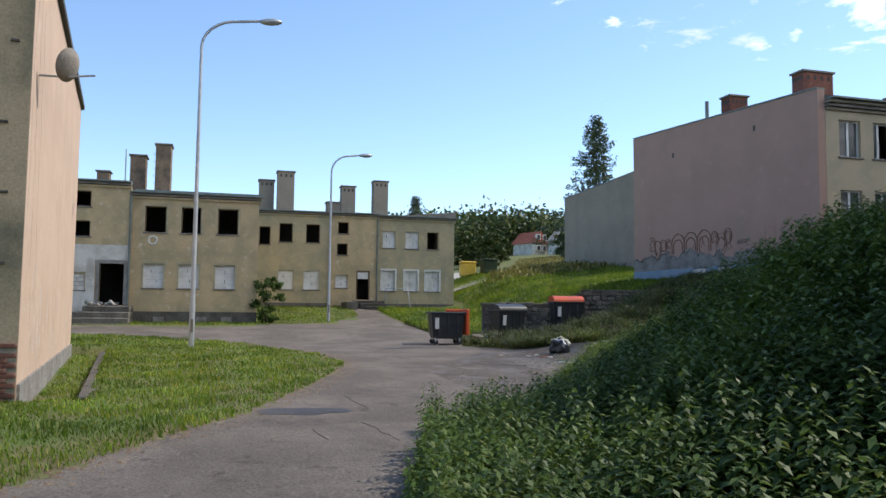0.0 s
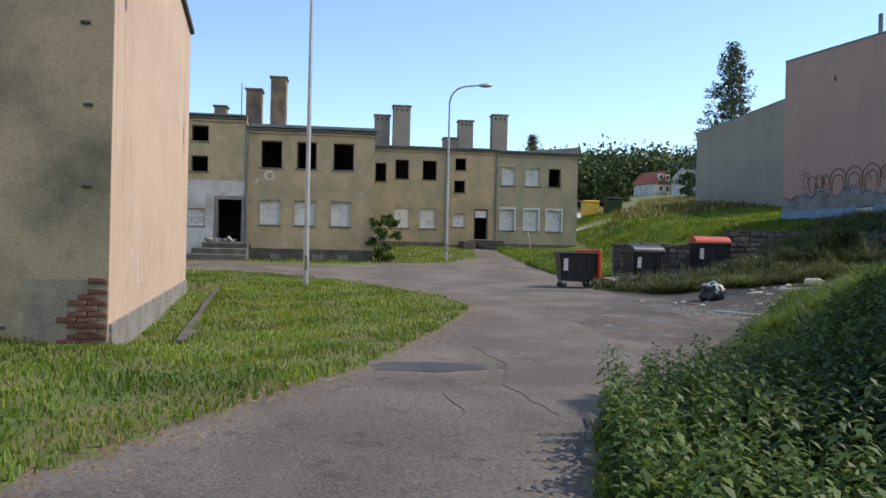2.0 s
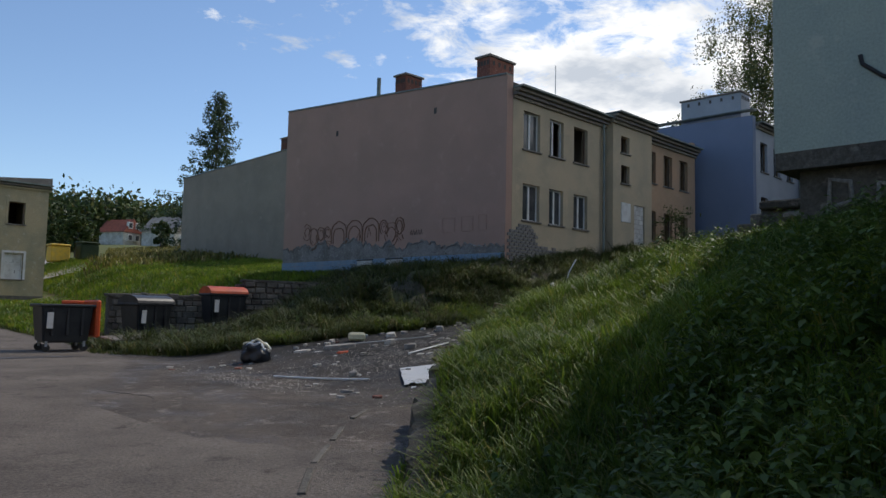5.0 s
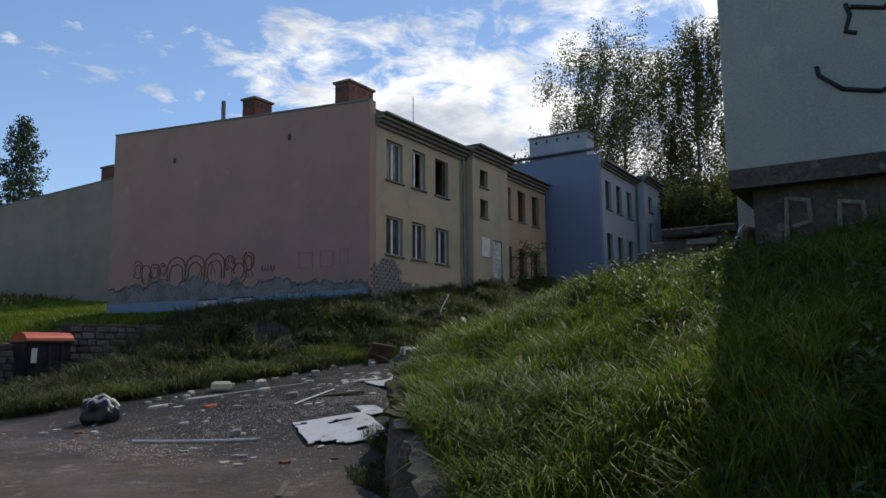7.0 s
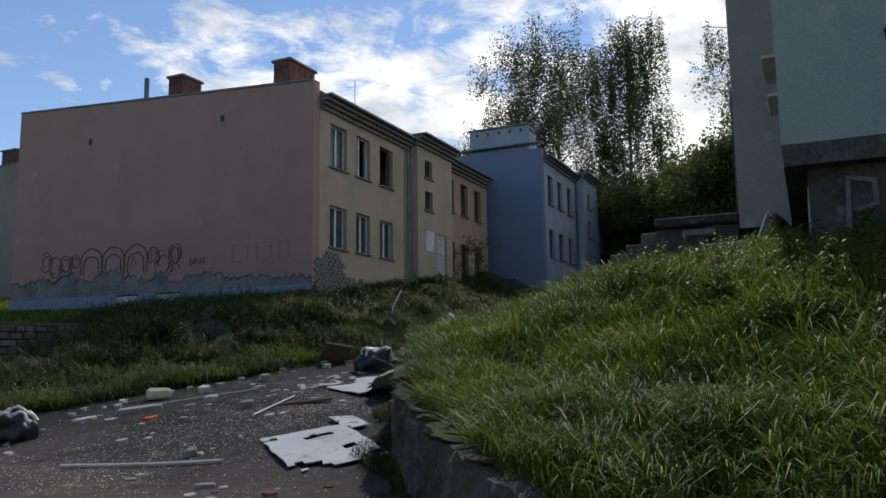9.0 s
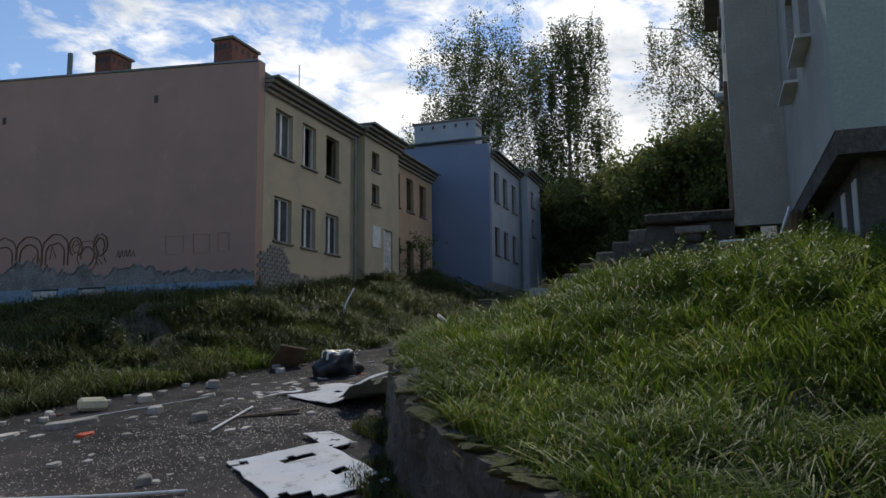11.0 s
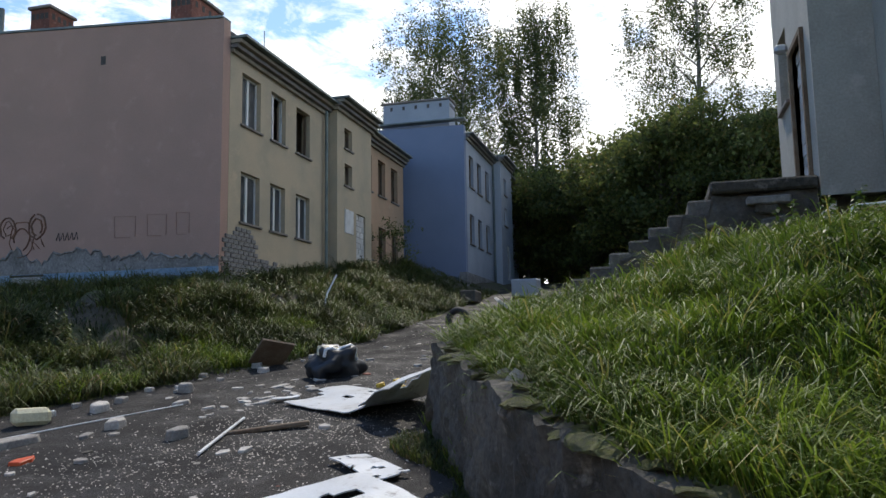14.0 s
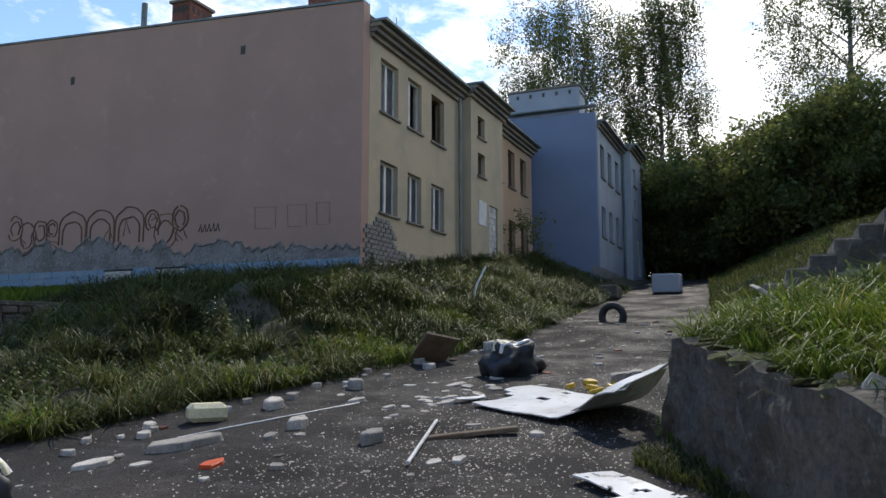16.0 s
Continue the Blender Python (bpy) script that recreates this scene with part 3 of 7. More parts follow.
# ---------------- houses ----------------
def wall_mesh(u0, u1, z0, z1, th, holes, top1=None, zbase1=None):
    """A wall along u with real openings; local x = u, local y = depth (0 is the outer face)."""
    us = sorted({u0, u1, *[h[0] for h in holes], *[h[1] for h in holes]})
    zs = sorted({z0, z1, *[h[2] for h in holes], *[h[3] for h in holes]})
    bm = bmesh.new()
    solid = lambda p, q: not any(h[0] - 1e-6 <= p and q <= h[1] + 1e-6 for h in ())
    cells = {}
    for i in range(len(us) - 1):
        for k in range(len(zs) - 1):
            um, zm = (us[i] + us[i + 1]) / 2, (zs[k] + zs[k + 1]) / 2
            cells[i, k] = not any(h[0] < um < h[1] and h[2] < zm < h[3] for h in holes)
    vs = {}

    def v(i, k, d):
        key = (i, k, d)
        if key not in vs:
            z = zs[k]
            if top1 is not None and k == len(zs) - 1:
                z = z1 + (top1 - z1) * (us[i] - u0) / (u1 - u0)
            vs[key] = bm.verts.new((us[i], th * d, z))
        return vs[key]

    for (i, k), full in cells.items():
        if not full:
            continue
        bm.faces.new((v(i, k, 0), v(i + 1, k, 0), v(i + 1, k + 1, 0), v(i, k + 1, 0)))
        bm.faces.new((v(i, k + 1, 1), v(i + 1, k + 1, 1), v(i + 1, k, 1), v(i, k, 1)))
        for di, dk, p, q in ((-1, 0, (i, k), (i, k + 1)), (1, 0, (i + 1, k + 1), (i + 1, k)), (0, -1, (i + 1, k), (i, k)), (0, 1, (i, k + 1), (i + 1, k + 1))):
            if not cells.get((i + di, k + dk), False):
                bm.faces.new((v(*p, 0), v(*q, 0), v(*q, 1), v(*p, 1)))
    return bm


def side(house, name, mat, x, y, rz, u0, u1, z0, z1, holes=(), th=0.3, top1=None, label=""):
    """Outer wall seen with its face towards local -y; rz turns local x into the run of the wall."""
    if name in ("end_wall", "stair_bay_side", "east_wall", "west_wall"):
        u0, u1 = u0 + 0.004, u1 - 0.004
    ob = part(name, wall_mesh(u0, u1, z0, z1, th, holes, top1), mat, house, label)
    out_ = 0.004 if abs(rz) == 90 else 0.0
    ob.matrix_basis = pose(x + (out_ if rz == 90 else -out_), y, 0, 0, 0, rz)
    return ob


def window(house, wall, u0, u1, z0, z1, kind, rng, frame_mat=None, sill=True):
    """Window in a wall's opening: kind is open, glazed, boarded, blocked or broken."""
    e = new("window")
    e.parent = house
    e.matrix_basis = wall.matrix_basis.copy()
    fm = frame_mat or M["white"]
    d = 0.14
    if kind in ("glazed", "boarded", "broken"):
        bm = bmesh.new()
        w = 0.06
        box(bm, u0, u1, d, d + 0.07, z0, z0 + w)
        box(bm, u0, u1, d, d + 0.07, z1 - w, z1)
        box(bm, u0, u0 + w, d, d + 0.07, z0 + w, z1 - w)
        box(bm, u1 - w, u1, d, d + 0.07, z0 + w, z1 - w)
        if kind != "boarded":
            um = u0 + (u1 - u0) * (0.5 if kind == "glazed" else 0.36)
            box(bm, um - 0.05, um + 0.05, d - 0.01, d + 0.06, z0 + w, z1 - w)
        part("frame", bm, fm, e)
        if kind == "glazed":
            um = (u0 + u1) / 2
            boxed("pane", (u0 + w, um - 0.05, d + 0.03, d + 0.036, z0 + w, z1 - w), M["glass"], e)
            boxed("pane", (um + 0.05, u1 - w, d + 0.03, d + 0.036, z0 + w, z1 - w), M["glass"], e)
        if kind == "broken":
            boxed("pane", (u0 + w, u0 + (u1 - u0) * 0.3, d + 0.03, d + 0.036, z0 + w, z1 - w), M["glass"], e)
    if kind == "boarded":
        n = rng.randint(2, 3)
        hgt = (z1 - z0 - 0.12) / n
        for k in range(n):
            boxed("board", (u0 + 0.05, u1 - 0.05, d + 0.05 + 0.012 * (k % 2), d + 0.075 + 0.012 * (k % 2), z0 + 0.06 + k * hgt, z0 + 0.055 + (k + 1) * hgt), M["white"], e)
        for k in range(2):
            uc, zc = u0 + (u1 - u0) * rng.uniform(0.35, 0.65), z0 + (z1 - z0) * (0.3 + 0.4 * k)
            boxed("slit", (uc - 0.012, uc + 0.012, d + 0.035, d + 0.06, zc - 0.08, zc + 0.08), M["dark"], e)
    if kind == "blocked":
        rows = max(2, round((z1 - z0) / 0.2))
        for k in range(rows):
            z = z0 + (z1 - z0) * k / rows
            cut_at = sorted([u0, u1, *[u0 + (u1 - u0) * f for f in ((0.4, 0.8) if k % 2 else (0.22, 0.62))]])
            for p, q in zip(cut_at[:-1], cut_at[1:]):
                boxed("block", (p + 0.008, q - 0.008, 0.06 + rng.uniform(0, 0.02), 0.2, z + 0.008, z + (z1 - z0) / rows - 0.008), M["block"], e)
        boxed("mortar", (u0, u1, 0.09, 0.19, z0, z1), M["mortar"], e)
    if kind == "open":
        bm = bmesh.new()
        box(bm, u0, u0 + 0.05, d, d + 0.08, z0, z1)
        box(bm, u1 - 0.05, u1, d, d + 0.08, z0, z1)
        box(bm, u0 + 0.05, u1 - 0.05, d, d + 0.08, z1 - 0.05, z1)
        part("frame", bm, M["wood"], e)
    if sill:
        boxed("sill", (u0 - 0.08, u1 + 0.08, -0.07, 0.16, z0 - 0.06, z0 + 0.004), M["fascia"], e, bev=0.01)
    return e


def window_band(house, wall, u0, u1, z0, z1, mat, w=0.1):
    """Raised plaster band round an opening."""
    bm = bmesh.new()
    box(bm, u0 - w, u0, -0.025, 0.02, z0, z1 + w)
    box(bm, u1, u1 + w, -0.025, 0.02, z0, z1 + w)
    box(bm, u0, u1, -0.025, 0.02, z1, z1 + w)
    ob = part("window_band", bm, mat, house)
    ob.matrix_basis = wall.matrix_basis.copy()


def chimney(house, x0, x1, y0, y1, z0, z1, mat, holes=4, rungs=False, cap=None):
    c = boxed("chimney", (x0, x1, y0, y1, z0, z1), mat, house, bev=0.015)
    boxed("chimney_cap", (x0 - 0.07, x1 + 0.07, y0 - 0.07, y1 + 0.07, z1 + 0.002, z1 + 0.09), cap or M["fascia"], c, bev=0.012)
    for k in range(holes):
        u = x0 + (x1 - x0) * (k + 0.7) / (holes + 0.4)
        # no hole is cut: a dark plate paints the shade of the flue
        boxed("flue_opening", (u - 0.06, u + 0.06, y0 - 0.008, y0 + 0.05, z1 - 0.32, z1 - 0.14), M["dark"], c)
        v = y0 + (y1 - y0) * (k + 0.7) / (holes + 0.4)
        boxed("flue_opening", (x0 - 0.008, x0 + 0.05, v - 0.06, v + 0.06, z1 - 0.32, z1 - 0.14), M["dark"], c)
    if rungs:
        z = z0 + 0.3
        while z < z1 - 0.4:
            boxed("rung", (x0 - 0.1, x0 - 0.07, y0 + 0.2, y0 + 0.6, z, z + 0.025), M["steel"], c)
            z += 0.38


def cornice(house, x, y, rz, u0, u1, z, steps=3, drop=0.0, mat=None):
    """Stepped eaves moulding along a wall, with a zinc gutter edge on top."""
    for k in range(steps):
        bm = box(bmesh.new(), u0, u1, -0.1 - 0.11 * k, 0.1, z + 0.13 * k, z + 0.13 * k + 0.105)
        ob = part("cornice", bm, mat or M["cornice"] if k % 2 == 0 else M["fascia"], house)
        ob.matrix_basis = pose(x, y, 0, 0, 0, rz)
    ob = boxed("gutter", (u0, u1, -0.16 - 0.11 * steps, 0.3, z + 0.13 * steps, z + 0.13 * steps + 0.07), M["sheetmetal"], house)
    ob.matrix_basis = pose(x, y, 0, 0, 0, rz)


def drainpipe(house, x, y, z0, z1, mat=None, r=0.055):
    tube("drainpipe", [(x, y, z0), (x, y, z1 - 0.25), (x, y + 0.02, z1)], r, mat or M["sheetmetal"], house)


rng = random.Random(7)

# ---- pink house: blind gable to the west, windowed front to the south ----
pink = empty("pink_house", (0, 0, 0), label="abandoned two-storey house with faded pink gable and cream front", category="house")
PX, PY = 23.5, 25.18
gable = side(pink, "gable_wall", M["pink"], PX, 39.6, -90, 0, 39.6 - PY, 1.2, 11.08, th=0.35, top1=10.12, label="blind faded pink rendered gable wall")
up, lo = (7.45, 8.95), (4.7, 6.12)
h1 = [(1.0, 2.05), (2.68, 3.62), (4.35, 5.35)]
holes = [(a, b, *up) for a, b in h1] + [(a, b, *lo) for a, b in h1]
front_a = side(pink, "front_wall", M["cream"], PX, PY, 0, 0.36, 6.7, 1.2, 9.3, holes)
for n_, h in enumerate(holes):
    kind = ("glazed", "broken", "open", "glazed", "glazed", "glazed")[n_]
    window(pink, front_a, *h, kind, rng)
bay_holes = [(0.65, 1.35, 8.3, 9.05), (0.65, 1.35, 6.95, 7.75), (1.75, 2.65, 4.0, 6.1)]
bay = side(pink, "stair_bay_wall", M["cream"], 30.2, 24.78, 0, 0.0, 3.3, 1.2, 9.5, bay_holes)
side(pink, "stair_bay_side", M["cream"], 30.2, 25.18, -90, 0.0, 0.4, 1.2, 9.5, th=0.25)
for h in bay_holes[:2]:
    window(pink, bay, *h, "open", rng)
window(pink, bay, *bay_holes[2], "blocked", rng, sill=False)
boxed("covered_window", (30.85, 31.6, 24.74, 24.8, 5.25, 6.1), M["white"], pink, "white board over a window", bev=0.01)
h2 = [(0.25, 1.1), (1.85, 2.7), (3.45, 4.3)]
holes = [(a, b, *up) for a, b in h2] + [(a, b, *lo) for a, b in h2]
front_b = side(pink, "front_wall", M["orange"], 33.5, PY, 0, 0.0, 5.1, 1.2, 9.3, holes)
for h in holes:
    window(pink, front_b, *h, "broken", rng, frame_mat=M["wood"])
side(pink, "end_wall", M["orange"], 38.6, PY, 90, 0.0, 14.4, 1.2, 10.1, th=0.3)
side(pink, "back_wall", M["cream"], 38.6, 39.6, 180, 0.0, 15.1, 1.2, 9.3)
cornice(pink, PX, PY, 0, 0.36, 6.7, 9.3)
cornice(pink, 30.2, 24.78, 0, -0.12, 3.42, 9.5)
cornice(pink, 33.5, PY, 0, 0.0, 5.1, 9.3)
boxed("roof", (23.87, 38.55, 25.2, 39.55, 9.76, 9.92), M["roofing"], pink)
# near-black slabs and back partition put the rooms' shade into their colour
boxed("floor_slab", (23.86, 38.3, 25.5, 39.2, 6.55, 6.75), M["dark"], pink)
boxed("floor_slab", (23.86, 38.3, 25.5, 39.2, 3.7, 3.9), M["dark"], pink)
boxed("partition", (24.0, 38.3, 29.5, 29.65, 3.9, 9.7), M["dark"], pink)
for u in (26.1, 29.8, 33.4):
    boxed("partition", (u, u + 0.12, 25.5, 29.5, 3.9, 9.7), M["grey"], pink)
flash = boxed("parapet_flashing", (0, 14.42, -0.04, 0.4, 0, 0.06), M["sheetmetal"], pink)
flash.matrix_basis = pose(PX, 39.6, 11.09, 0, math.degrees(math.atan2(0.96, 14.42)), -90)
chimney(pink, 24.1, 25.6, 26.6, 27.3, 9.9, 11.3, M["brick"])
chimney(pink, 24.1, 25.1, 31.5, 32.2, 9.9, 11.55, M["brick"])
chimney(pink, 30.6, 32.2, 28.2, 28.9, 9.9, 11.2, M["brick"])
tube("flue", [(24.0, 33.2, 9.9), (24.0, 33.2, 11.7)], 0.09, M["sheetmetal"], pink)
tube("aerial", [(29.0, 27.0, 9.9), (29.0, 27.0, 12.2)], 0.018, M["steel"], pink)
drainpipe(pink, 29.9, 25.05, 2.9, 9.4)
# fallen render along the foot of the gable: bare plaster with a ragged upper edge, blue painted plinth
bm = bmesh.new()
n = 150
tops, bots = [], []
r2 = random.Random(3)
lvl = 0.0
for k in range(n + 1):
    v = 0.003 + (39.58 - PY) * k / n
    lvl = 0.82 * lvl + r2.uniform(-0.14, 0.14)
    zb = 3.4
    tops.append(bm.verts.new((0, v, zb + 0.72 + lvl - 0.36 * (v / 14))))
    bots.append(bm.verts.new((0, v, zb)))
for k in range(n):
    bm.faces.new((bots[k], bots[k + 1], tops[k + 1], tops[k]))
r = bmesh.ops.extrude_face_region(bm, geom=list(bm.faces))
bmesh.ops.translate(bm, vec=(0, 0, 0), verts=[v for v in r["geom"] if isinstance(v, bmesh.types.BMVert)])
for v in [g for g in r["geom"] if isinstance(g, bmesh.types.BMVert)]:
    v.co.x = 0.02
ob = part("bare_plaster", bm, M["rawplaster"], pink, "grey bare plaster where pink render fell off")
ob.matrix_basis = Matrix.Translation((PX - 0.016, 39.6, 0)) @ Matrix.Diagonal((1, -1, 1, 1))
bm = bmesh.new()
for k in range(46):
    v0, v1 = 14.42 * k / 46, 14.42 * (k + 1) / 46
    zt = 3.4
    for c in range(6):
        off = 0.16 if c % 2 else 0
        box(bm, -0.045 - 0.006 * ((k + c) % 3), 0.02, v0 + 0.006, v1 - 0.006, zt - 0.2 * (c + 1) + 0.006, zt - 0.2 * c - 0.006)
ob = part("plinth", bm, M["bluepaint"], pink, "pale blue painted block plinth, paint flaking")
ob.matrix_basis = Matrix.Translation((PX, 39.6, 0)) @ Matrix.Diagonal((1, -1, 1, 1))
# ragged lip of render above the bare patch, darker grey to paint its shadow line
r2 = random.Random(3)
lvl, lip = 0.0, []
for k in range(151):
    v = (39.58 - PY) * k / 150
    lvl = 0.82 * lvl + r2.uniform(-0.14, 0.14)
    lip.append((PX - 0.02, 39.6 - v, 3.4 + 0.73 + lvl - 0.36 * (v / 14)))
tube("render_edge", lip, 0.035, M["rawplaster"], pink, "broken lip of fallen render, its shadow line painted grey", taper=[0.5 + 0.9 * r2.random() for _ in lip], res=1)
# courses of bare brick at the foot of the front
brick_me = mesh_of("brick", box(bmesh.new(), -0.12, 0.12, -0.02, 0.05, -0.055, 0.055, 0.006), M["rawplaster"])
for row in range(14):
    for col in range(20):
        u = 0.12 + col * 0.265 + (0.13 if row % 2 else 0)
        z = 2.85 + row * 0.125
        if z > 3.35 + 1.2 * math.exp(-((u - 0.9) / 1.1) ** 2) + 0.35 * math.exp(-((u - 3.0) / 0.5) ** 2) + rng.uniform(-0.1, 0.2):
            continue
        b = part("brick", brick_me, None, pink)
        b.matrix_basis = pose(PX + u + 0.1, PY - 0.012 - rng.uniform(0, 0.02), z)

# faded graffiti letters sprayed on the gable
def graffito(pts, r, mat, parent=None):
    return tube("graffiti_stroke", pts, r, mat, parent, res=1)


def strokes_on_gable(v0, z0, w, h, seed):
    """Loops and arches of bubble lettering, no readable word."""
    rr = random.Random(seed)
    for k in range(3):
        c = v0 + w * (k + 0.5) / 3
        for s in (1.0, 0.72):
            pts = []
            for q in range(13):
                a_ = math.pi * q / 12
                pts.append((PX - 0.012, c - math.cos(a_) * w / 6.2 * s, z0 + (h * 0.55 + math.sin(a_) * h * 0.45) * s * rr.uniform(0.97, 1.03)))
            pts = [(PX - 0.012, pts[0][1], z0)] + pts + [(PX - 0.012, pts[-1][1], z0 + h * 0.05)]
            graffito(pts, 0.025, M["rust"], pink)


strokes_on_gable(32.3, 4.15, 3.4, 1.05, 1)
r5 = random.Random(77)
# crowded bubble letters on both sides of the arches, doubled and broken outlines
for c in (31.0, 31.5, 32.0, 36.0, 36.5, 37.1, 37.6):
    z, rad = r5.uniform(4.35, 4.85), r5.uniform(0.22, 0.42)
    for s_ in (1.0, 0.62):
        st, ln_ = r5.uniform(0, 6.28), r5.uniform(4.2, 6.3)
        graffito([(PX - 0.012, c + rad * s_ * math.cos(st + q / 13 * ln_) + r5.uniform(-0.03, 0.03), z + rad * s_ * 1.25 * math.sin(st + q / 13 * ln_) + r5.uniform(-0.03, 0.03)) for q in range(14)], r5.uniform(0.014, 0.026), M["rust"], pink)
for k in range(9):
    v, z = r5.uniform(30.6, 37.8), r5.uniform(4.1, 4.7)
    graffito([(PX - 0.012, v, z), (PX - 0.012, v + r5.uniform(-0.3, 0.3), z + r5.uniform(0.1, 0.4)), (PX - 0.012, v + r5.uniform(-0.4, 0.4), z + r5.uniform(-0.1, 0.3))], 0.014, M["rust"], pink)
# faint squares and uprights near the corner
for c, w_ in ((28.1, 0.34), (27.1, 0.3), (26.3, 0.2)):
    graffito([(PX - 0.01, c - w_, 4.3), (PX - 0.01, c - w_, 4.85), (PX - 0.01, c + w_, 4.88), (PX - 0.01, c + w_ * 0.9, 4.3), (PX - 0.01, c - w_ * 0.5, 4.28)], 0.013, M["faint"], pink)
for k in range(5):
    v = 29.6 + k * 0.15
    graffito([(PX - 0.012, v, 4.3), (PX - 0.012, v + 0.05, 4.52), (PX - 0.012, v + 0.12, 4.32)], 0.011, M["paint"], pink)
# dark plates, the shade of the vent hollows painted as colour
for v in (29.0, 35.5):
    boxed("gable_vent", (PX - 0.012, PX + 0.02, v - 0.08, v + 0.08, 9.25, 9.5), M["dark"], pink)

for v in (33.15, 31.2):
    boxed("plinth_board", (PX - 0.085, PX - 0.058, v - 0.5, v + 0.5, 3.02, 3.32), M["whitewash"], pink, "white board over a cellar opening", bev=0.006)
    boxed("board_lintel", (PX - 0.1, PX - 0.05, v - 0.56, v + 0.56, 3.325, 3.38), M["concrete"], pink, bev=0.006)

# ---- blue house further up the lane ----
blue = empty("blue_house", label="two-storey house with slate blue gable and pale grey front", category="house")
BX, BY = 39.4, 22.5
side(blue, "gable_wall", M["blue"], BX, BY + 13, -90, 0, 13, 2.5, 11.6, th=0.35, top1=11.3, label="plain slate blue gable wall")
bh = [(0.9, 1.8), (2.6, 3.5), (4.4, 5.3)]
holes = [(a, b, 8.6, 10.1) for a, b in bh] + [(a, b, 5.9, 7.3) for a, b in bh]
w = side(blue, "front_wall", M["pale"], BX, BY, 0, 0.36, 6.2, 2.5, 10.7, holes)
for h in holes:
    window(blue, w, *h, "open", rng)
holes = [(0.8, 1.6, 9.3, 10.2), (0.8, 1.6, 7.6, 8.6), (1.4, 2.3, 4.7, 6.6)]
w = side(blue, "stair_bay_wall", M["pale"], BX + 6.2, BY - 0.45, 0, 0, 3.2, 2.5, 10.95, holes)
side(blue, "stair_bay_side", M["pale"], BX + 6.2, BY, -90, 0, 0.45, 2.5, 10.95, th=0.2)
for h in holes[:2]:
    window(blue, w, *h, "open", rng)
window(blue, w, *holes[2], "blocked", rng, sill=False)
holes = [(a, b, 8.6, 10.1) for a, b in ((0.5, 1.4), (2.2, 3.1))] + [(a, b, 5.9, 7.3) for a, b in ((0.5, 1.4), (2.2, 3.1))]
w = side(blue, "front_wall", M["pale"], BX + 9.4, BY, 0, 0, 4.2, 2.5, 10.7, holes)
for h in holes:
    window(blue, w, *h, "open", rng)
side(blue, "end_wall", M["pale"], BX + 13.6, BY, 90, 0, 13, 2.5, 11.2)
side(blue, "back_wall", M["pale"], BX + 13.6, BY + 13, 180, 0, 13.6, 2.5, 10.9)
cornice(blue, BX, BY, 0, 0.36, 6.2, 10.7, 2)
cornice(blue, BX + 6.2, BY - 0.45, 0, -0.1, 3.3, 10.95, 2)
cornice(blue, BX + 9.4, BY, 0, 0, 4.2, 10.7, 2)
boxed("roof", (39.8, 53.0, 22.6, 35.4, 11.0, 11.14), M["roofing"], blue)
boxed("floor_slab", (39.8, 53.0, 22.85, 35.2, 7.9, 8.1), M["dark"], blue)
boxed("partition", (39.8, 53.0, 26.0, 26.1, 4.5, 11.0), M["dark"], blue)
boxed("plinth", (BX - 0.05, BX + 6.2, BY - 0.05, BY + 0.3, 2.4, 4.5), M["rawplaster"], blue)
boxed("parapet_flashing", (BX - 0.05, BX + 0.4, BY - 0.05, BY + 13.05, 11.6, 11.66), M["sheetmetal"], blue)
chimney(blue, 39.9, 41.0, 23.3, 26.6, 11.1, 12.75, M["pale"], 5)
chimney(blue, 46.5, 47.6, 24.5, 25.2, 11.1, 12.3, M["pale"])
drainpipe(blue, BX + 6.0, BY - 0.1, 4.3, 10.8)

# ---- grey blind gable behind the pink house ----
greyh = empty("grey_house", label="grey rendered house with a blind gable", category="house")
side(greyh, "gable_wall", M["grey"], 30.3, 64.0, -90, 0, 16.0, 1.5, 11.2, th=0.35, top1=11.7)
side(greyh, "front_wall", M["grey"], 30.3, 48.0, 0, 0.36, 15, 1.5, 11.0)
side(greyh, "back_wall", M["grey"], 45.3, 64.0, 180, 0, 14.6, 1.5, 11.0)
side(greyh, "end_wall", M["grey"], 45.3, 48.0, 90, 0, 16, 1.5, 11.2)
boxed("roof", (30.66, 45.2, 48.1, 63.9, 10.95, 11.1), M["roofing"], greyh)
fl = boxed("parapet_flashing", (0, 16.1, -0.05, 0.4, 0, 0.06), M["sheetmetal"], greyh)
fl.matrix_basis = pose(30.3, 64.0, 11.21, 0, -math.degrees(math.atan2(0.5, 16)), -90)
chimney(greyh, 31.4, 32.6, 51.0, 52.2, 11.05, 12.9, M["brick"])

# ---- long ochre house across the lane: near part and set-back far part ----
near = empty("ochre_house", label="derelict two-storey ochre house with empty and boarded windows", category="house")
LY = 40.5
nu, nl = (4.85, 6.15), (2.1, 3.3)
holes = [(0.65, 1.65, *nu), (2.35, 3.3, *nu), (4.1, 5.1, *nu), (0.65, 1.6, *nl), (2.3, 3.25, *nl), (4.05, 5.0, *nl)]
w = side(near, "front_wall", M["ochre"], -3.5, LY, 0, 0, 6.1, -0.4, 6.5, holes, th=0.35)
for n_, h in enumerate(holes):
    window(near, w, *h, "open" if n_ < 3 else "boarded", rng)
    window_band(near, w, *h, M["olive"])
holes = [(1.5, 2.3, 6.0, 6.75), (1.5, 2.3, 4.55, 5.3), (2.8, 3.9, 1.25, 3.25), (1.2, 2.15, 1.95, 2.75)]
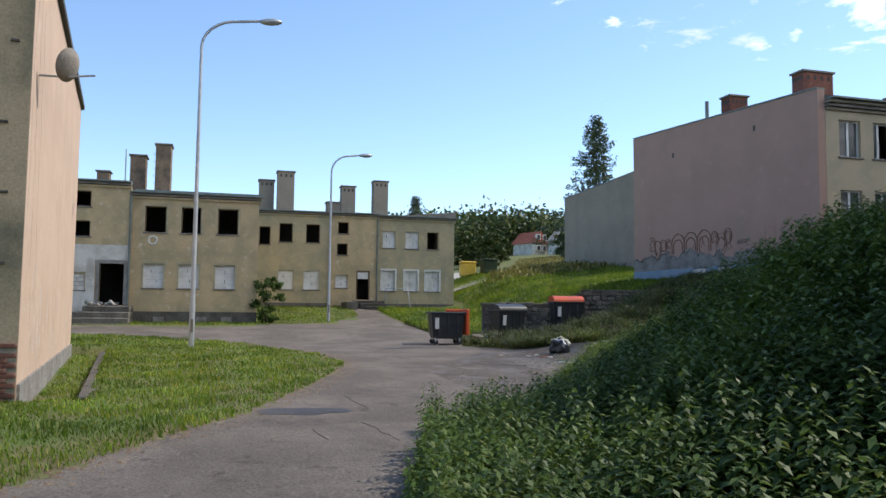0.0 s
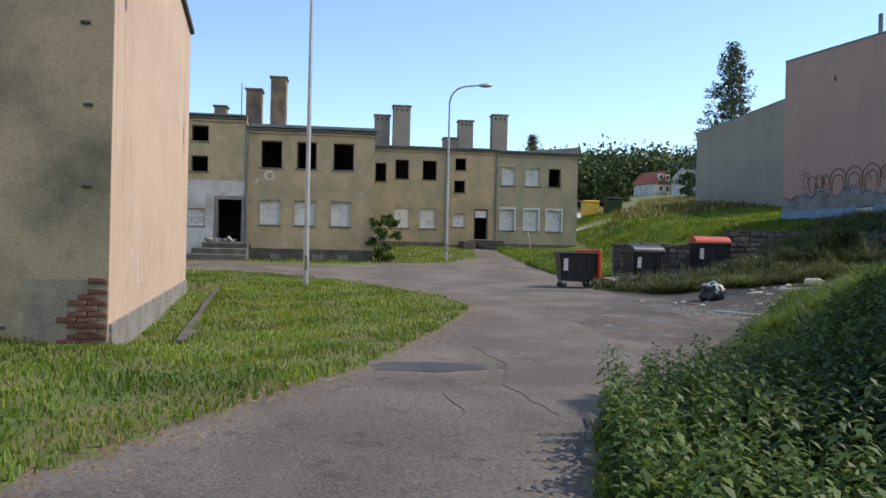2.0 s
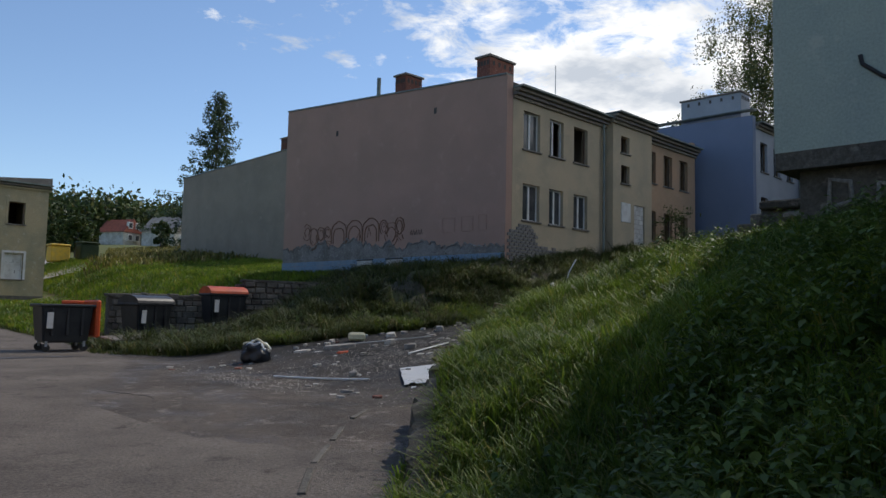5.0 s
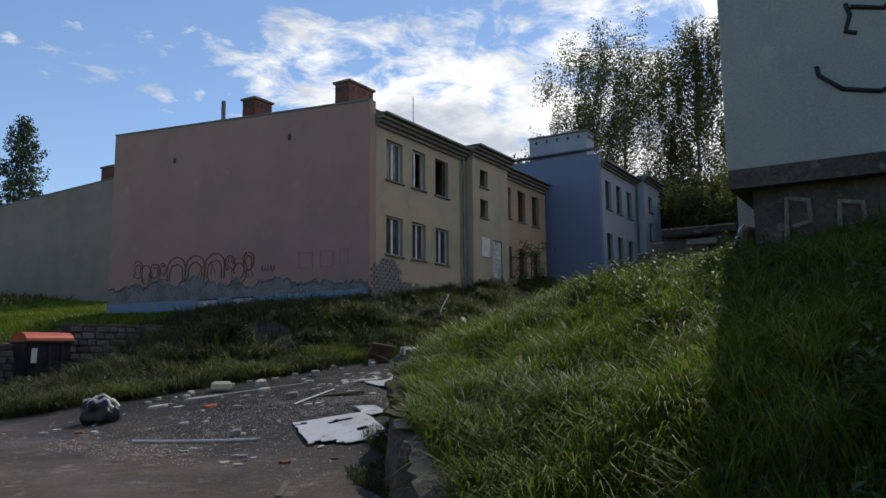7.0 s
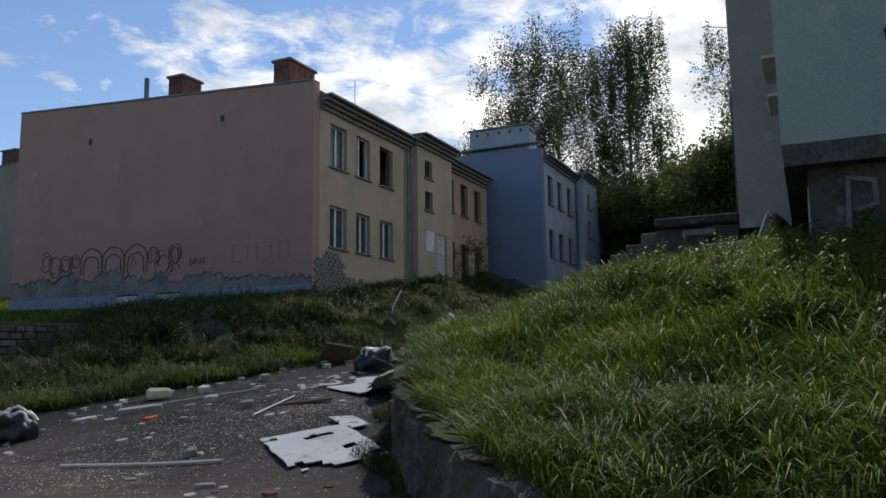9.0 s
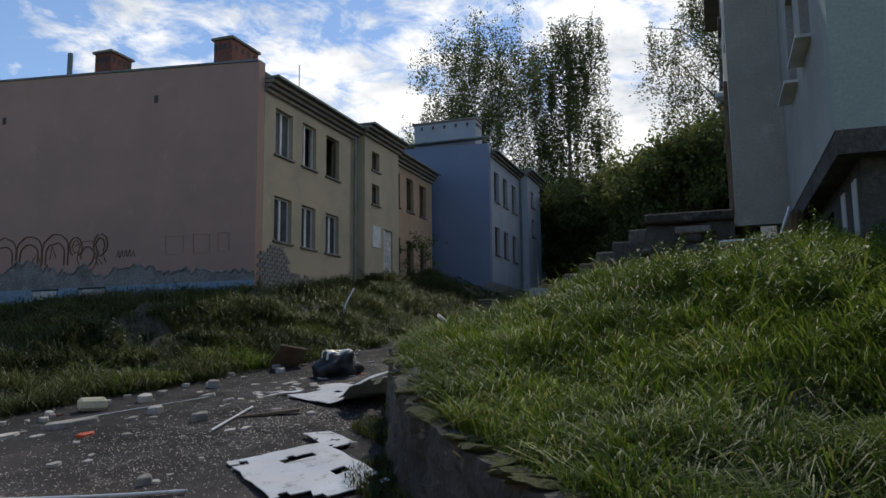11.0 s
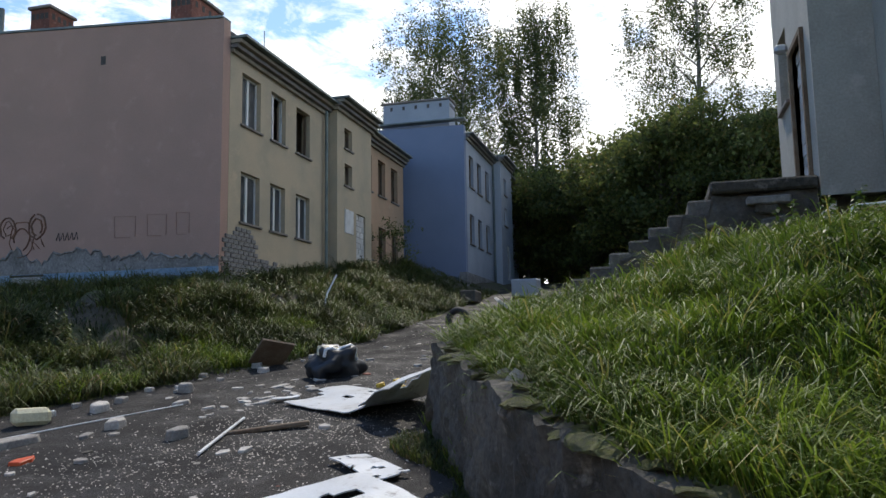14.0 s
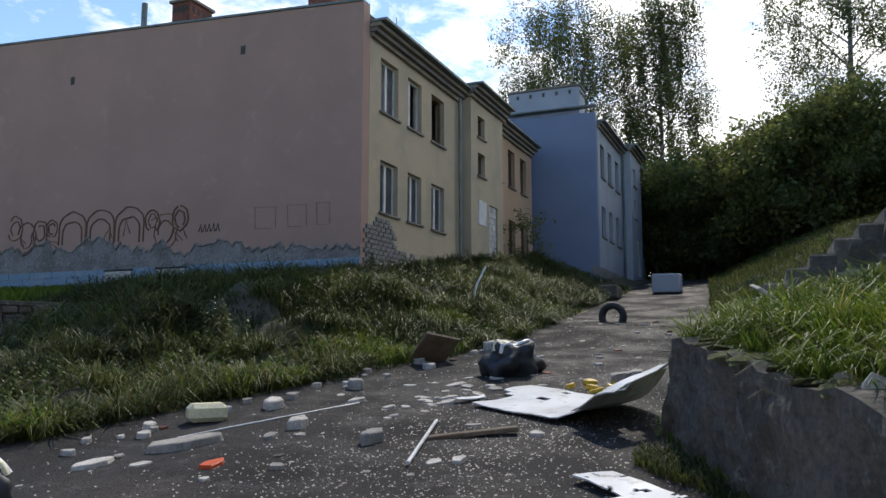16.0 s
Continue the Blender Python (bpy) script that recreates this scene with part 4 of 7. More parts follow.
w = side(near, "stair_bay_wall", M["ochre"], -7.6, LY - 0.12, 0, 0, 4.1, -0.4, 7.0, holes, th=0.35)
for n_, h in enumerate(holes):
    if n_ != 2:
        window(near, w, *h, ("open", "open", "", "blocked")[n_], rng)
door = empty("broken_doorway")
door.parent = near
bm = bmesh.new()
box(bm, -4.95, -4.8, LY - 0.16, LY + 0.1, 1.25, 3.4)
box(bm, -3.7, -3.55, LY - 0.16, LY + 0.1, 1.25, 3.4)
box(bm, -4.8, -3.7, LY - 0.16, LY + 0.1, 3.25, 3.42)
part("door_surround", bm, M["rawplaster"], door)
whitewash_holes = [(2.6, 4.05, 1.2, 3.42), (1.15, 2.2, 1.9, 2.8)]
ww = part("whitewashed_patch", wall_mesh(0.0, 4.098, 0.6, 4.15, 0.03, whitewash_holes), M["whitewash"], near, "whitewashed ground floor render, peeling")
ww.matrix_basis = pose(-7.6, LY - 0.153, 0)
holes = [(2.3, 3.3, *nu), (4.3, 5.3, *nu), (2.3, 3.3, *nl), (4.3, 5.3, *nl)]
w = side(near, "front_wall", M["ochre"], -14.0, LY, 0, 0, 6.4, -0.4, 6.9, holes, th=0.35)
for h in holes:
    window(near, w, *h, "boarded", rng)
side(near, "end_wall", M["ochre"], 2.6, LY, 90, 0.0, 11, -0.4, 6.6, th=0.35)
side(near, "end_wall", M["ochre"], -14.0, LY + 11, -90, 0, 11, -0.4, 6.6)
side(near, "back_wall", M["ochre"], 2.6, LY + 11, 180, 0, 16.6, -0.4, 6.6)
cornice(near, -3.5, LY, 0, -0.05, 6.2, 6.5, 2, mat=M["ochre"])
cornice(near, -7.6, LY - 0.12, 0, 0, 4.1, 6.95, 2, mat=M["ochre"])
cornice(near, -14.0, LY, 0, 0, 6.4, 6.9, 2, mat=M["ochre"])
boxed("roof", (-13.9, 2.7, LY + 0.1, LY + 11, 6.72, 6.86), M["roofing"], near)
boxed("roof_edge", (-3.4, 2.9, LY + 0.3, LY + 0.5, 6.87, 7.0), M["sheetmetal"], near)
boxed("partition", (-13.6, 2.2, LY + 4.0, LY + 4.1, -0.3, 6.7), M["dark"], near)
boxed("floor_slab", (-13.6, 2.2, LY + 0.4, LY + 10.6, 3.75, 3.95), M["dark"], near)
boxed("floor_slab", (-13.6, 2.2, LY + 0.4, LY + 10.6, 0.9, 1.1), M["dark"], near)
for u in (-3.6, -1.3, 0.5):
    boxed("partition", (u, u + 0.1, LY + 0.4, LY + 4, 1.1, 6.7), M["grey"], near)
chimney(near, -5.6, -5.0, LY + 3, LY + 3.7, 6.85, 8.2, M["sooty"], 0)
chimney(near, -3.9, -3.15, LY + 2.2, LY + 3.2, 6.85, 9.0, M["sooty"], 0)
chimney(near, -2.6, -1.85, LY + 1.4, LY + 2.4, 6.85, 9.5, M["sooty"], 0, rungs=True)
tube("aerial", [(-4.1, LY + 2.1, 6.9), (-4.1, LY + 2.1, 9.3)], 0.03, M["steel"], near)
drainpipe(near, -3.48, LY - 0.2, 0.6, 6.6)
boxed("plinth", (-3.5, 2.62, LY - 0.05, LY + 0.2, -0.2, 0.95), M["stone"], near, "rough dark stone plinth")
for k, (u, wd) in enumerate(((-2.3, 0.5), (-0.3, 0.5), (0.9, 0.5))):
    boxed("cellar_window", (u, u + wd, LY - 0.08, LY + 0.05, 0.3, 0.7), M["rawplaster"], near)
tube("ring_mark", [(-2.45 + 0.2 * math.cos(q / 12 * 6.283), LY - 0.005, 4.45 + 0.2 * math.sin(q / 12 * 6.283)) for q in range(13)], 0.05, M["whitewash"], near)

farh = empty("olive_house", label="derelict two-storey olive-ochre house with whitened boarded windows", category="house")
FY = 50.5
fu, fl_ = (5.2, 6.35), (2.35, 3.7)
holes = [(1.2, 1.9, *fu), (2.45, 3.3, 5.4, 6.6), (4.15, 5.05, 5.4, 6.6), (2.45, 3.4, 2.35, 3.6), (4.05, 5.05, 2.35, 3.6)]
w = side(farh, "front_wall", M["olive"], 1.8, FY, 0, 0, 5.75, 0.2, 7.1, holes, th=0.35)
for n_, h in enumerate(holes):
    window(farh, w, *h, "open" if n_ < 3 else "boarded", rng)
holes = [(0.45, 1.15, 6.05, 6.8), (0.4, 1.1, 4.65, 5.4), (1.7, 2.6, 1.75, 3.65), (0.35, 1.15, 2.5, 3.35)]
w = side(farh, "stair_bay_wall", M["ochre"], 7.55, FY - 0.12, 0, 0, 3.1, 0.2, 7.1, holes, th=0.35)
for n_ in (0, 1):
    window(farh, w, *holes[n_], "open", rng)
window(farh, w, *holes[3], "boarded", rng)
dr = empty("front_door")
dr.parent = farh
bm = bmesh.new()
box(bm, 9.25, 9.33, FY - 0.1, FY + 0.05, 1.75, 3.65)
box(bm, 10.07, 10.15, FY - 0.1, FY + 0.05, 1.75, 3.65)
box(bm, 9.33, 10.07, FY - 0.1, FY + 0.05, 3.57, 3.65)
part("door_frame", bm, M["wood"], dr)
boxed("transom_panel", (9.34, 10.06, FY - 0.04, FY, 3.1, 3.55), M["white"], dr, bev=0.01)
holes = [(0.35, 1.2, *fu), (1.9, 2.8, *fu), (3.4, 4.2, *fu), (0.35, 1.2, *fl_), (1.9, 2.75, *fl_), (3.35, 4.25, *fl_)]
w = side(farh, "front_wall", M["olive"], 10.65, FY, 0, 0, 5.3, 0.2, 7.05, holes, th=0.35)
for n_, h in enumerate(holes):
    window(farh, w, *h, "open" if n_ == 2 else "boarded", rng)
    window_band(farh, w, *h, M["white"] if n_ > 2 else M["olive"], 0.12)
side(farh, "end_wall", M["olive"], 15.95, FY, 90, 0.0, 11, 0.2, 7.2, th=0.35)
side(farh, "end_wall", M["olive"], 1.8, FY + 11, -90, 0, 11, 0.2, 7.0)
side(farh, "back_wall", M["olive"], 15.95, FY + 11, 180, 0, 14.1, 0.2, 7.0)
cornice(farh, 1.8, FY, 0, 0, 5.75, 7.1, 2, mat=M["olive"])
cornice(farh, 7.55, FY - 0.12, 0, 0, 3.1, 7.1, 2, mat=M["ochre"])
cornice(farh, 10.65, FY, 0, 0, 5.4, 7.05, 2, mat=M["olive"])
boxed("roof", (1.8, 15.9, FY + 0.1, FY + 11, 7.3, 7.42), M["roofing"], farh)
bm = bmesh.new()
vs = [bm.verts.new(p) for p in ((12.5, FY + 0.0, 7.43), (16.1, FY + 0.0, 7.43), (16.1, FY + 0.0, 7.8), (12.5, FY + 9, 7.43), (16.1, FY + 9, 7.43), (16.1, FY + 9, 7.8))]
for f in ((0, 1, 2), (5, 4, 3), (0, 2, 5, 3), (1, 4, 5, 2), (0, 3, 4, 1)):
    bm.faces.new([vs[q] for q in f])
part("raised_verge", bm, M["fascia"], farh)
boxed("partition", (2.0, 15.6, FY + 4, FY + 4.1, 0.3, 7.2), M["dark"], farh)
boxed("floor_slab", (2.0, 15.6, FY + 0.4, FY + 10.6, 4.1, 4.3), M["dark"], farh)
boxed("floor_slab", (2.0, 15.6, FY + 0.4, FY + 10.6, 1.5, 1.7), M["dark"], farh)
chimney(farh, 3.0, 4.0, FY + 2.8, FY + 3.6, 7.4, 9.75, M["grey"], 3)
chimney(farh, 4.15, 5.25, FY + 1.6, FY + 2.6, 7.4, 10.2, M["grey"], 3)
chimney(farh, 7.75, 8.7, FY + 4.0, FY + 5, 7.4, 8.6, M["grey"], 0)
chimney(farh, 8.45, 9.4, FY + 1.8, FY + 2.6, 7.4, 9.45, M["grey"], 3, rungs=True)
chimney(farh, 10.6, 11.6, FY + 1.4, FY + 2.3, 7.4, 9.85, M["grey"], 3, rungs=True)
drainpipe(farh, 10.62, FY - 0.2, 1.2, 7.1)
drainpipe(farh, 7.5, FY - 0.2, 1.2, 7.1)
boxed("plinth", (1.8, 15.97, FY - 0.04, FY + 0.1, 0.4, 1.5), M["stone"], farh)

# steps up to the far door
steps = empty("entrance_steps", label="worn concrete entrance steps with side walls", category="steps")
for k in range(5):
    boxed("step", (9.0 + 0.28 * k, 10.9 + 0.05 * k, FY - 1.5 - 0.3 * k, FY - 1.15 - 0.3 * k if k else FY - 0.13, 0.6, 1.68 - 0.18 * k), M["concrete"], steps, bev=0.02)
boxed("side_wall", (8.3, 8.98, FY - 2.4, FY - 0.14, 0.5, 1.6), M["stone"], steps, bev=0.03)
tube("handrail", [(11.2, FY - 0.3, 1.7), (11.2, FY - 0.3, 2.5), (12.6, FY - 0.6, 2.5), (12.8, FY - 0.7, 1.2)], 0.03, M["steel"], steps)
steps2 = empty("broken_steps", label="crumbling stone entrance steps heaped with rubble", category="steps")
for k in range(4):
    boxed("step", (-6.6 + 0.45 * k, -3.2, LY - 1.9 + 0.1 * k, LY - 0.16, 0.1 + 0.27 * k, 0.4 + 0.27 * k), M["stone"], steps2, bev=0.05)
for k in range(26):
    s = rng.uniform(0.08, 0.3)
    m_ = pose(-4.7 + rng.uniform(-0.5, 0.9), LY - rng.uniform(0.3, 1.7), 1.25 + rng.uniform(-0.02, 0.12), rng.uniform(0, 50), rng.uniform(0, 50), rng.uniform(0, 90))
    boxed("stone", (-s / 2, s / 2, -s / 3, s / 3, -s / 4, s / 4), M["rubble"], steps2, bev=0.02, m=m_)

# ---- peach house on the near left corner ----
peach = empty("corner_house", (-1.86, 13.44, 0), 7.0, label="house corner with stained south wall and sunlit peach east wall", category="house")
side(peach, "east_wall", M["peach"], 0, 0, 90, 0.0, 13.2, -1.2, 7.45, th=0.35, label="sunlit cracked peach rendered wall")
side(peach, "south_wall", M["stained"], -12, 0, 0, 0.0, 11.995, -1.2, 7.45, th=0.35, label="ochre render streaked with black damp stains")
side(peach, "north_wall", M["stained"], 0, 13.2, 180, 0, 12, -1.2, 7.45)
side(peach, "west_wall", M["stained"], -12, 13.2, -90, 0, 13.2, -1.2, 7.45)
boxed("roof", (-12, 0.1, -0.1, 13.3, 7.47, 7.6), M["roofing"], peach)
peb = part("pebbledash_plinth", box(bmesh.new(), 0.003, 0.05, 0.05, 13.2, -1.0, 0.05), M["rawplaster"], peach, "grey pebbledash strip along the foot")
for k in range(3):
    pts = [(0.0, 0.5 + k * 0.55, 6.5)]
    while pts[-1][2] > 2.5 - k * 0.6:
        p = pts[-1]
        pts.append((0.0, p[1] + rng.uniform(-0.09, 0.09), p[2] - 0.22))
    tube("crack", pts, 0.006, M["dark"], peach, res=0)
for k in range(40):
    z = rng.uniform(0.1, 1.6)
    v = rng.uniform(0.8, 11)
    hgt = rng.uniform(0.15, 0.7)
    boxed("flaked_streak", (0.001, 0.005, v, v + rng.uniform(0.02, 0.07), z, z + hgt), M["whitewash"] if k % 3 else M["ochre"], peach)
backing = boxed("mortar", (-1.05, -0.012, -0.006, 0.02, -1.0, 0.66), M["mortar"], peach)
bk = mesh_of("brick", box(bmesh.new(), -0.12, 0.12, -0.03, 0.02, -0.033, 0.033, 0.005), M["brick"])
for row in range(19):
    z = -0.72 + row * 0.076
    reach = 0.95 - 0.045 * row + rng.uniform(-0.12, 0.12)
    col = 0
    while True:
        u = 0.13 + col * 0.255 + (0.125 if row % 2 else 0)
        if u > reach:
            break
        b = part("brick", bk, None, peach)
        b.matrix_basis = pose(-u, -0.01 - rng.uniform(0, 0.015), z, 0, 0, rng.uniform(-1, 1))
        col += 1
boxed("wall_vent", (-1.5, -1.25, -0.004, 0.05, -0.02, 0.03), M["dark"], peach)
for z, u in ((3.0, -0.3), (4.1, -0.35), (5.4, -0.25), (1.9, -0.3)):
    boxed("wall_anchor", (u - 0.06, u + 0.06, -0.05, 0.0, z, z + 0.03), M["dark"], peach)
dish_o = empty("satellite_dish", label="dark satellite dish on a wall bracket", category="satellite dish")
c0 = peach.matrix_basis @ Vector((0.1, 0.9, 5.25))
bm = bmesh.new()
bmesh.ops.create_uvsphere(bm, u_segments=20, v_segments=10, radius=0.5)
bmesh.ops.delete(bm, geom=[v for v in bm.verts if v.co.z > -0.33], context="VERTS")
bmesh.ops.solidify(bm, geom=list(bm.faces), thickness=0.012)
d = part("bowl", bm, M["fascia"], dish_o, smooth=True)
d.matrix_basis = Matrix.Translation(c0 + Vector((0.35, -0.05, 0.1))) @ pose(0, 0, 0.0, 0, -75, -25) @ Matrix.Translation((0, 0, 0.4))
tube("bracket", [tuple(c0 + Vector((-0.1, 0, -0.1))), tuple(c0 + Vector((0.3, 0, -0.1))), tuple(c0 + Vector((0.36, -0.02, 0.1)))], 0.022, M["steel"], dish_o)
tube("feed_arm", [tuple(c0 + Vector((0.3, 0, -0.1))), tuple(c0 + Vector((0.8, -0.1, -0.06)))], 0.018, M["steel"], dish_o)

# ---- grey-green house on the mound ----
greenh = empty("green_house", label="abandoned grey-green house above a concrete basement, black graffiti", category="house")
RX, RY = 12.5, 11.1
side(greenh, "gable_wall", M["green"], RX, RY, -90, 0, 13, 3.45, 10.4, th=0.35, label="pale grey-green gable wall with graffiti")
gu = [(1.3, 2.3), (3.0, 4.0)]
rholes = [(a, b, 5.0, 6.5) for a, b in gu] + [(a, b, 7.7, 9.2) for a, b in gu]
# north front: its outer face looks to +y, so the run goes from east to west
w = side(greenh, "front_wall", M["drab"], 17.75, RY, 180, 0, 5.25, 3.45, 10.2, rholes)
for h in rholes:
    window(greenh, w, *h, "open", rng, sill=False)
    s = boxed("tilted_sill", (h[0] - 0.05, h[1] + 0.05, -0.18, 0.1, h[2] - 0.07, h[2] - 0.03), M["white"], greenh)
    s.matrix_basis = w.matrix_basis.copy()
rb = [(0.35, 1.2, 5.3, 6.6), (1.65, 2.65, 3.6, 5.9), (0.35, 1.2, 7.8, 8.9)]
w = side(greenh, "stair_bay_wall", M["drab"], 20.9, RY + 0.85, 180, 0, 3.15, 3.3, 10.3, rb)
side(greenh, "stair_bay_side", M["drab"], 17.75, RY + 0.85, -90, 0, 0.85, 3.3, 10.3, th=0.25)
window(greenh, w, *rb[0], "open", rng)
window(greenh, w, *rb[2], "open", rng)
window(greenh, w, *rb[1], "blocked", rng, sill=False)
bm = bmesh.new()
box(bm, 1.57, 1.65, -0.06, 0.1, 3.6, 5.98)
box(bm, 2.65, 2.73, -0.06, 0.1, 3.6, 5.98)
box(bm, 1.65, 2.65, -0.06, 0.1, 5.9, 5.98)
o = part("door_frame", bm, M["wood"], greenh)
o.matrix_basis = w.matrix_basis.copy()
plate = boxed("number_plate", (2.2, 2.6, -0.02, 0.01, 6.7, 7.5), M["white"], greenh)
plate.matrix_basis = w.matrix_basis.copy()
lampb = boxed("door_lamp", (1.2, 1.36, -0.2, 0.0, 6.1, 6.25), M["steel"], greenh, bev=0.04)
lampb.matrix_basis = w.matrix_basis.copy()
rholes = [(a, b, zz0, zz0 + 1.5) for a, b in ((0.6, 1.5), (2.4, 3.3), (4.2, 5.1)) for zz0 in (5.0, 7.7)]
w = side(greenh, "front_wall", M["drab"], 26.6, RY, 180, 0, 5.7, 3.3, 10.2, rholes)
for h in rholes:
    window(greenh, w, *h, "open", rng)
side(greenh, "back_wall", M["drab"], RX, RY - 13, 0, 0, 14.1, 3.3, 10.2)
side(greenh, "end_wall", M["drab"], 26.6, RY - 13, 90, 0, 13, 3.3, 10.2)
boxed("roof", (RX + 0.3, 26.6, RY - 13, RY + 0.25, 10.22, 10.4), M["roofing"], greenh)
boxed("roof_overhang", (17.6, 26.7, RY + 0.1, RY + 1.15, 10.32, 10.5), M["fascia"], greenh)
boxed("floor_slab", (RX, 26.5, RY - 12.9, RY - 0.01, 3.2, 3.45), M["concrete"], greenh, "dark edge of the floor slab")
boxed("partition", (RX + 0.4, 26.2, RY - 4.2, RY - 4.0, 3.5, 10.2), M["dark"], greenh)
base_holes = [(0.9, 1.5, 2.6, 3.05)]
wb = side(greenh, "basement_wall", M["concrete"], 17.75, RY - 0.25, 180, 0, 5.0, 0.5, 3.2, [(2.2, 2.9, 2.45, 3.0)], label="rough dark concrete basement wall")
side(greenh, "basement_wall", M["concrete"], RX + 0.25, RY - 0.25, -90, 0, 12, 0.5, 3.2, label="grey concrete basement wall with white graffiti")
for u in (3.6, 4.4):
    o = boxed("notice", (u, u + 0.28, -0.012, 0.0, 2.45, 3.05), M["white"], greenh)
    o.matrix_basis = wb.matrix_basis.copy()
# black sprayed curves on the gable: a cup, a bar and a bow
def on_gable(pts):
    return [(RX - 0.012, y_, z_) for y_, z_ in pts]


for pts in ([(9.6, 5.35), (9.56, 5.2), (9.62, 5.0), (9.5, 4.95)], [(9.55, 5.3), (9.2, 5.2), (9.0, 5.32), (8.75, 5.4)], [(8.85, 5.45), (8.86, 4.7), (9.0, 4.3), (9.3, 4.18), (9.7, 4.28), (9.95, 4.5), (9.97, 4.62)], [(8.7, 4.55), (8.7, 5.35), (8.5, 5.42), (8.1, 5.35), (7.9, 5.15), (8.0, 4.95), (8.4, 4.88), (8.7, 4.9)], [(10.3, 6.9), (9.2, 6.85), (7.2, 6.9)]):
    graffito(on_gable(pts), 0.03 if pts[0][1] < 6 else 0.012, M["paint"], greenh)
for k, (y_, h_) in enumerate(((10.3, 0.7), (9.7, 0.6), (9.0, 0.55), (8.4, 0.65))):
    graffito([(RX + 0.238, y_ + 0.18, 2.35), (RX + 0.238, y_ + 0.15, 2.35 + h_), (RX + 0.238, y_ - 0.1, 2.3 + h_), (RX + 0.238, y_ - 0.12, 2.35 + h_ * 0.55), (RX + 0.238, y_ + 0.1, 2.32 + h_ * 0.5)], 0.04, M["rawplaster"], greenh)

# ---------------- retaining wall, kerbs, steps ----------------
def along(poly, step):
    pts = []
    for (ax, ay), (bx, by) in zip(poly[:-1], poly[1:]):
        k = max(1, int(math.hypot(bx - ax, by - ay) / step))
        pts += [(ax + (bx - ax) * q / k, ay + (by - ay) * q / k) for q in range(k)]
    return np.array(pts + [tuple(poly[-1])])


rw = along([(5.4, 10.87), (6.3, 11.75), (7.9, 13.1), (9.2, 14.0), (10.1, 14.7), (11.5, 15.5), (14.12, 16.68)], 0.07)
tan = np.gradient(rw, axis=0)
nrm = np.stack([-tan[:, 1], tan[:, 0]], -1) / np.linalg.norm(tan, axis=1)[:, None]
bm = bmesh.new()
rows = []
LEV = 16
for q, (p, nn) in enumerate(zip(rw, nrm)):
    zt = gz(p[0] - nn[0] * 0.45, p[1] - nn[1] * 0.45) - 0.06 + 0.05 * noise.noise(Vector((p[0] * 2, p[1] * 2, 0))) + 0.035 * noise.noise(Vector((p[0] * 7, p[1] * 7, 3)))
    zb = base_z(p[0], p[1]) - 0.25
    crack = max(0.0, 0.1 - abs(noise.noise(Vector((p[0] * 0.9, p[1] * 0.9, 9)))))
    ring = []
    for k in range(LEV):
        f = k / (LEV - 1)
        bulge = 0.09 + 0.07 * noise.noise(Vector((p[0] * 2.2, p[1] * 2.2, f * 3))) + 0.05 * noise.noise(Vector((p[0] * 6, p[1] * 6, f * 7))) + 0.025 * noise.noise(Vector((p[0] * 15, p[1] * 15, f * 14))) - 0.05 * f - 0.6 * crack * (0.4 + 0.6 * f)
        ring.append(bm.verts.new((p[0] + nn[0] * bulge, p[1] + nn[1] * bulge, zb + (zt - zb) * f)))
    for back, zq in ((0.26, zt + 0.02), (0.26, zb)):
        ring.append(bm.verts.new((p[0] - nn[0] * back, p[1] - nn[1] * back, zq)))
    rows.append(ring)
for r0, r1 in zip(rows[:-1], rows[1:]):
    for k in range(len(r0)):
        k2 = (k + 1) % len(r0)
        bm.faces.new((r0[k], r1[k], r1[k2], r0[k2]))
bm.faces.new(rows[0])
bm.faces.new(rows[-1][::-1])
tagged(part("retaining_wall", bm, M["concrete"]), "cracked weathered concrete retaining wall below the grass", "wall", kind="structure")

# crumbled, mossy lumps along the top of the wall
r4 = random.Random(41)
for k in range(3):
    bm = bmesh.new()
    bmesh.ops.create_icosphere(bm, subdivisions=2, radius=1.0)
    for v in bm.verts:
        v.co *= 1 + 0.45 * noise.noise(Vector(v.co) * 2.0 + Vector((k * 5.0, 0, 0)))
        v.co.z *= 0.3
    lump_me = mesh_of("wall_lump", bm, M["moss"])
    for q in range(k, len(rw), 5):
        p, nn = rw[q], nrm[q]
        if p[0] < 7.2:
            continue
        u = r4.uniform(-0.02, 0.3)
        o = part("wall_lump", lump_me, None, None)
        tagged(o, "crumbled mossy concrete lump on the wall top", "rubble", "lumps on the wall")
        sc = r4.uniform(0.05, 0.13)
        o.matrix_basis = pose(p[0] - nn[0] * u, p[1] - nn[1] * u, gz(p[0] - nn[0] * 0.45, p[1] - nn[1] * 0.45) - 0.055, r4.uniform(-15, 15), r4.uniform(-15, 15), r4.uniform(0, 360)) @ Matrix.Diagonal((sc * 1.4, sc, sc * 0.8, 1))

kerb_me = mesh_of("kerb_stone", box(bmesh.new(), -0.42, 0.42, -0.07, 0.07, -0.12, 0.03, 0.02), M["stone"])
kerb = empty("lawn_kerb", label="worn pale kerb stones sunk along the lawn", category="kerb", kind="structure")
kp = along([(0.6, 9.45), (1.55, 11.25), (2.95, 15.2), (3.97, 18.6), (4.22, 20.0), (3.98, 22.0), (3.05, 25.5)], 0.88)
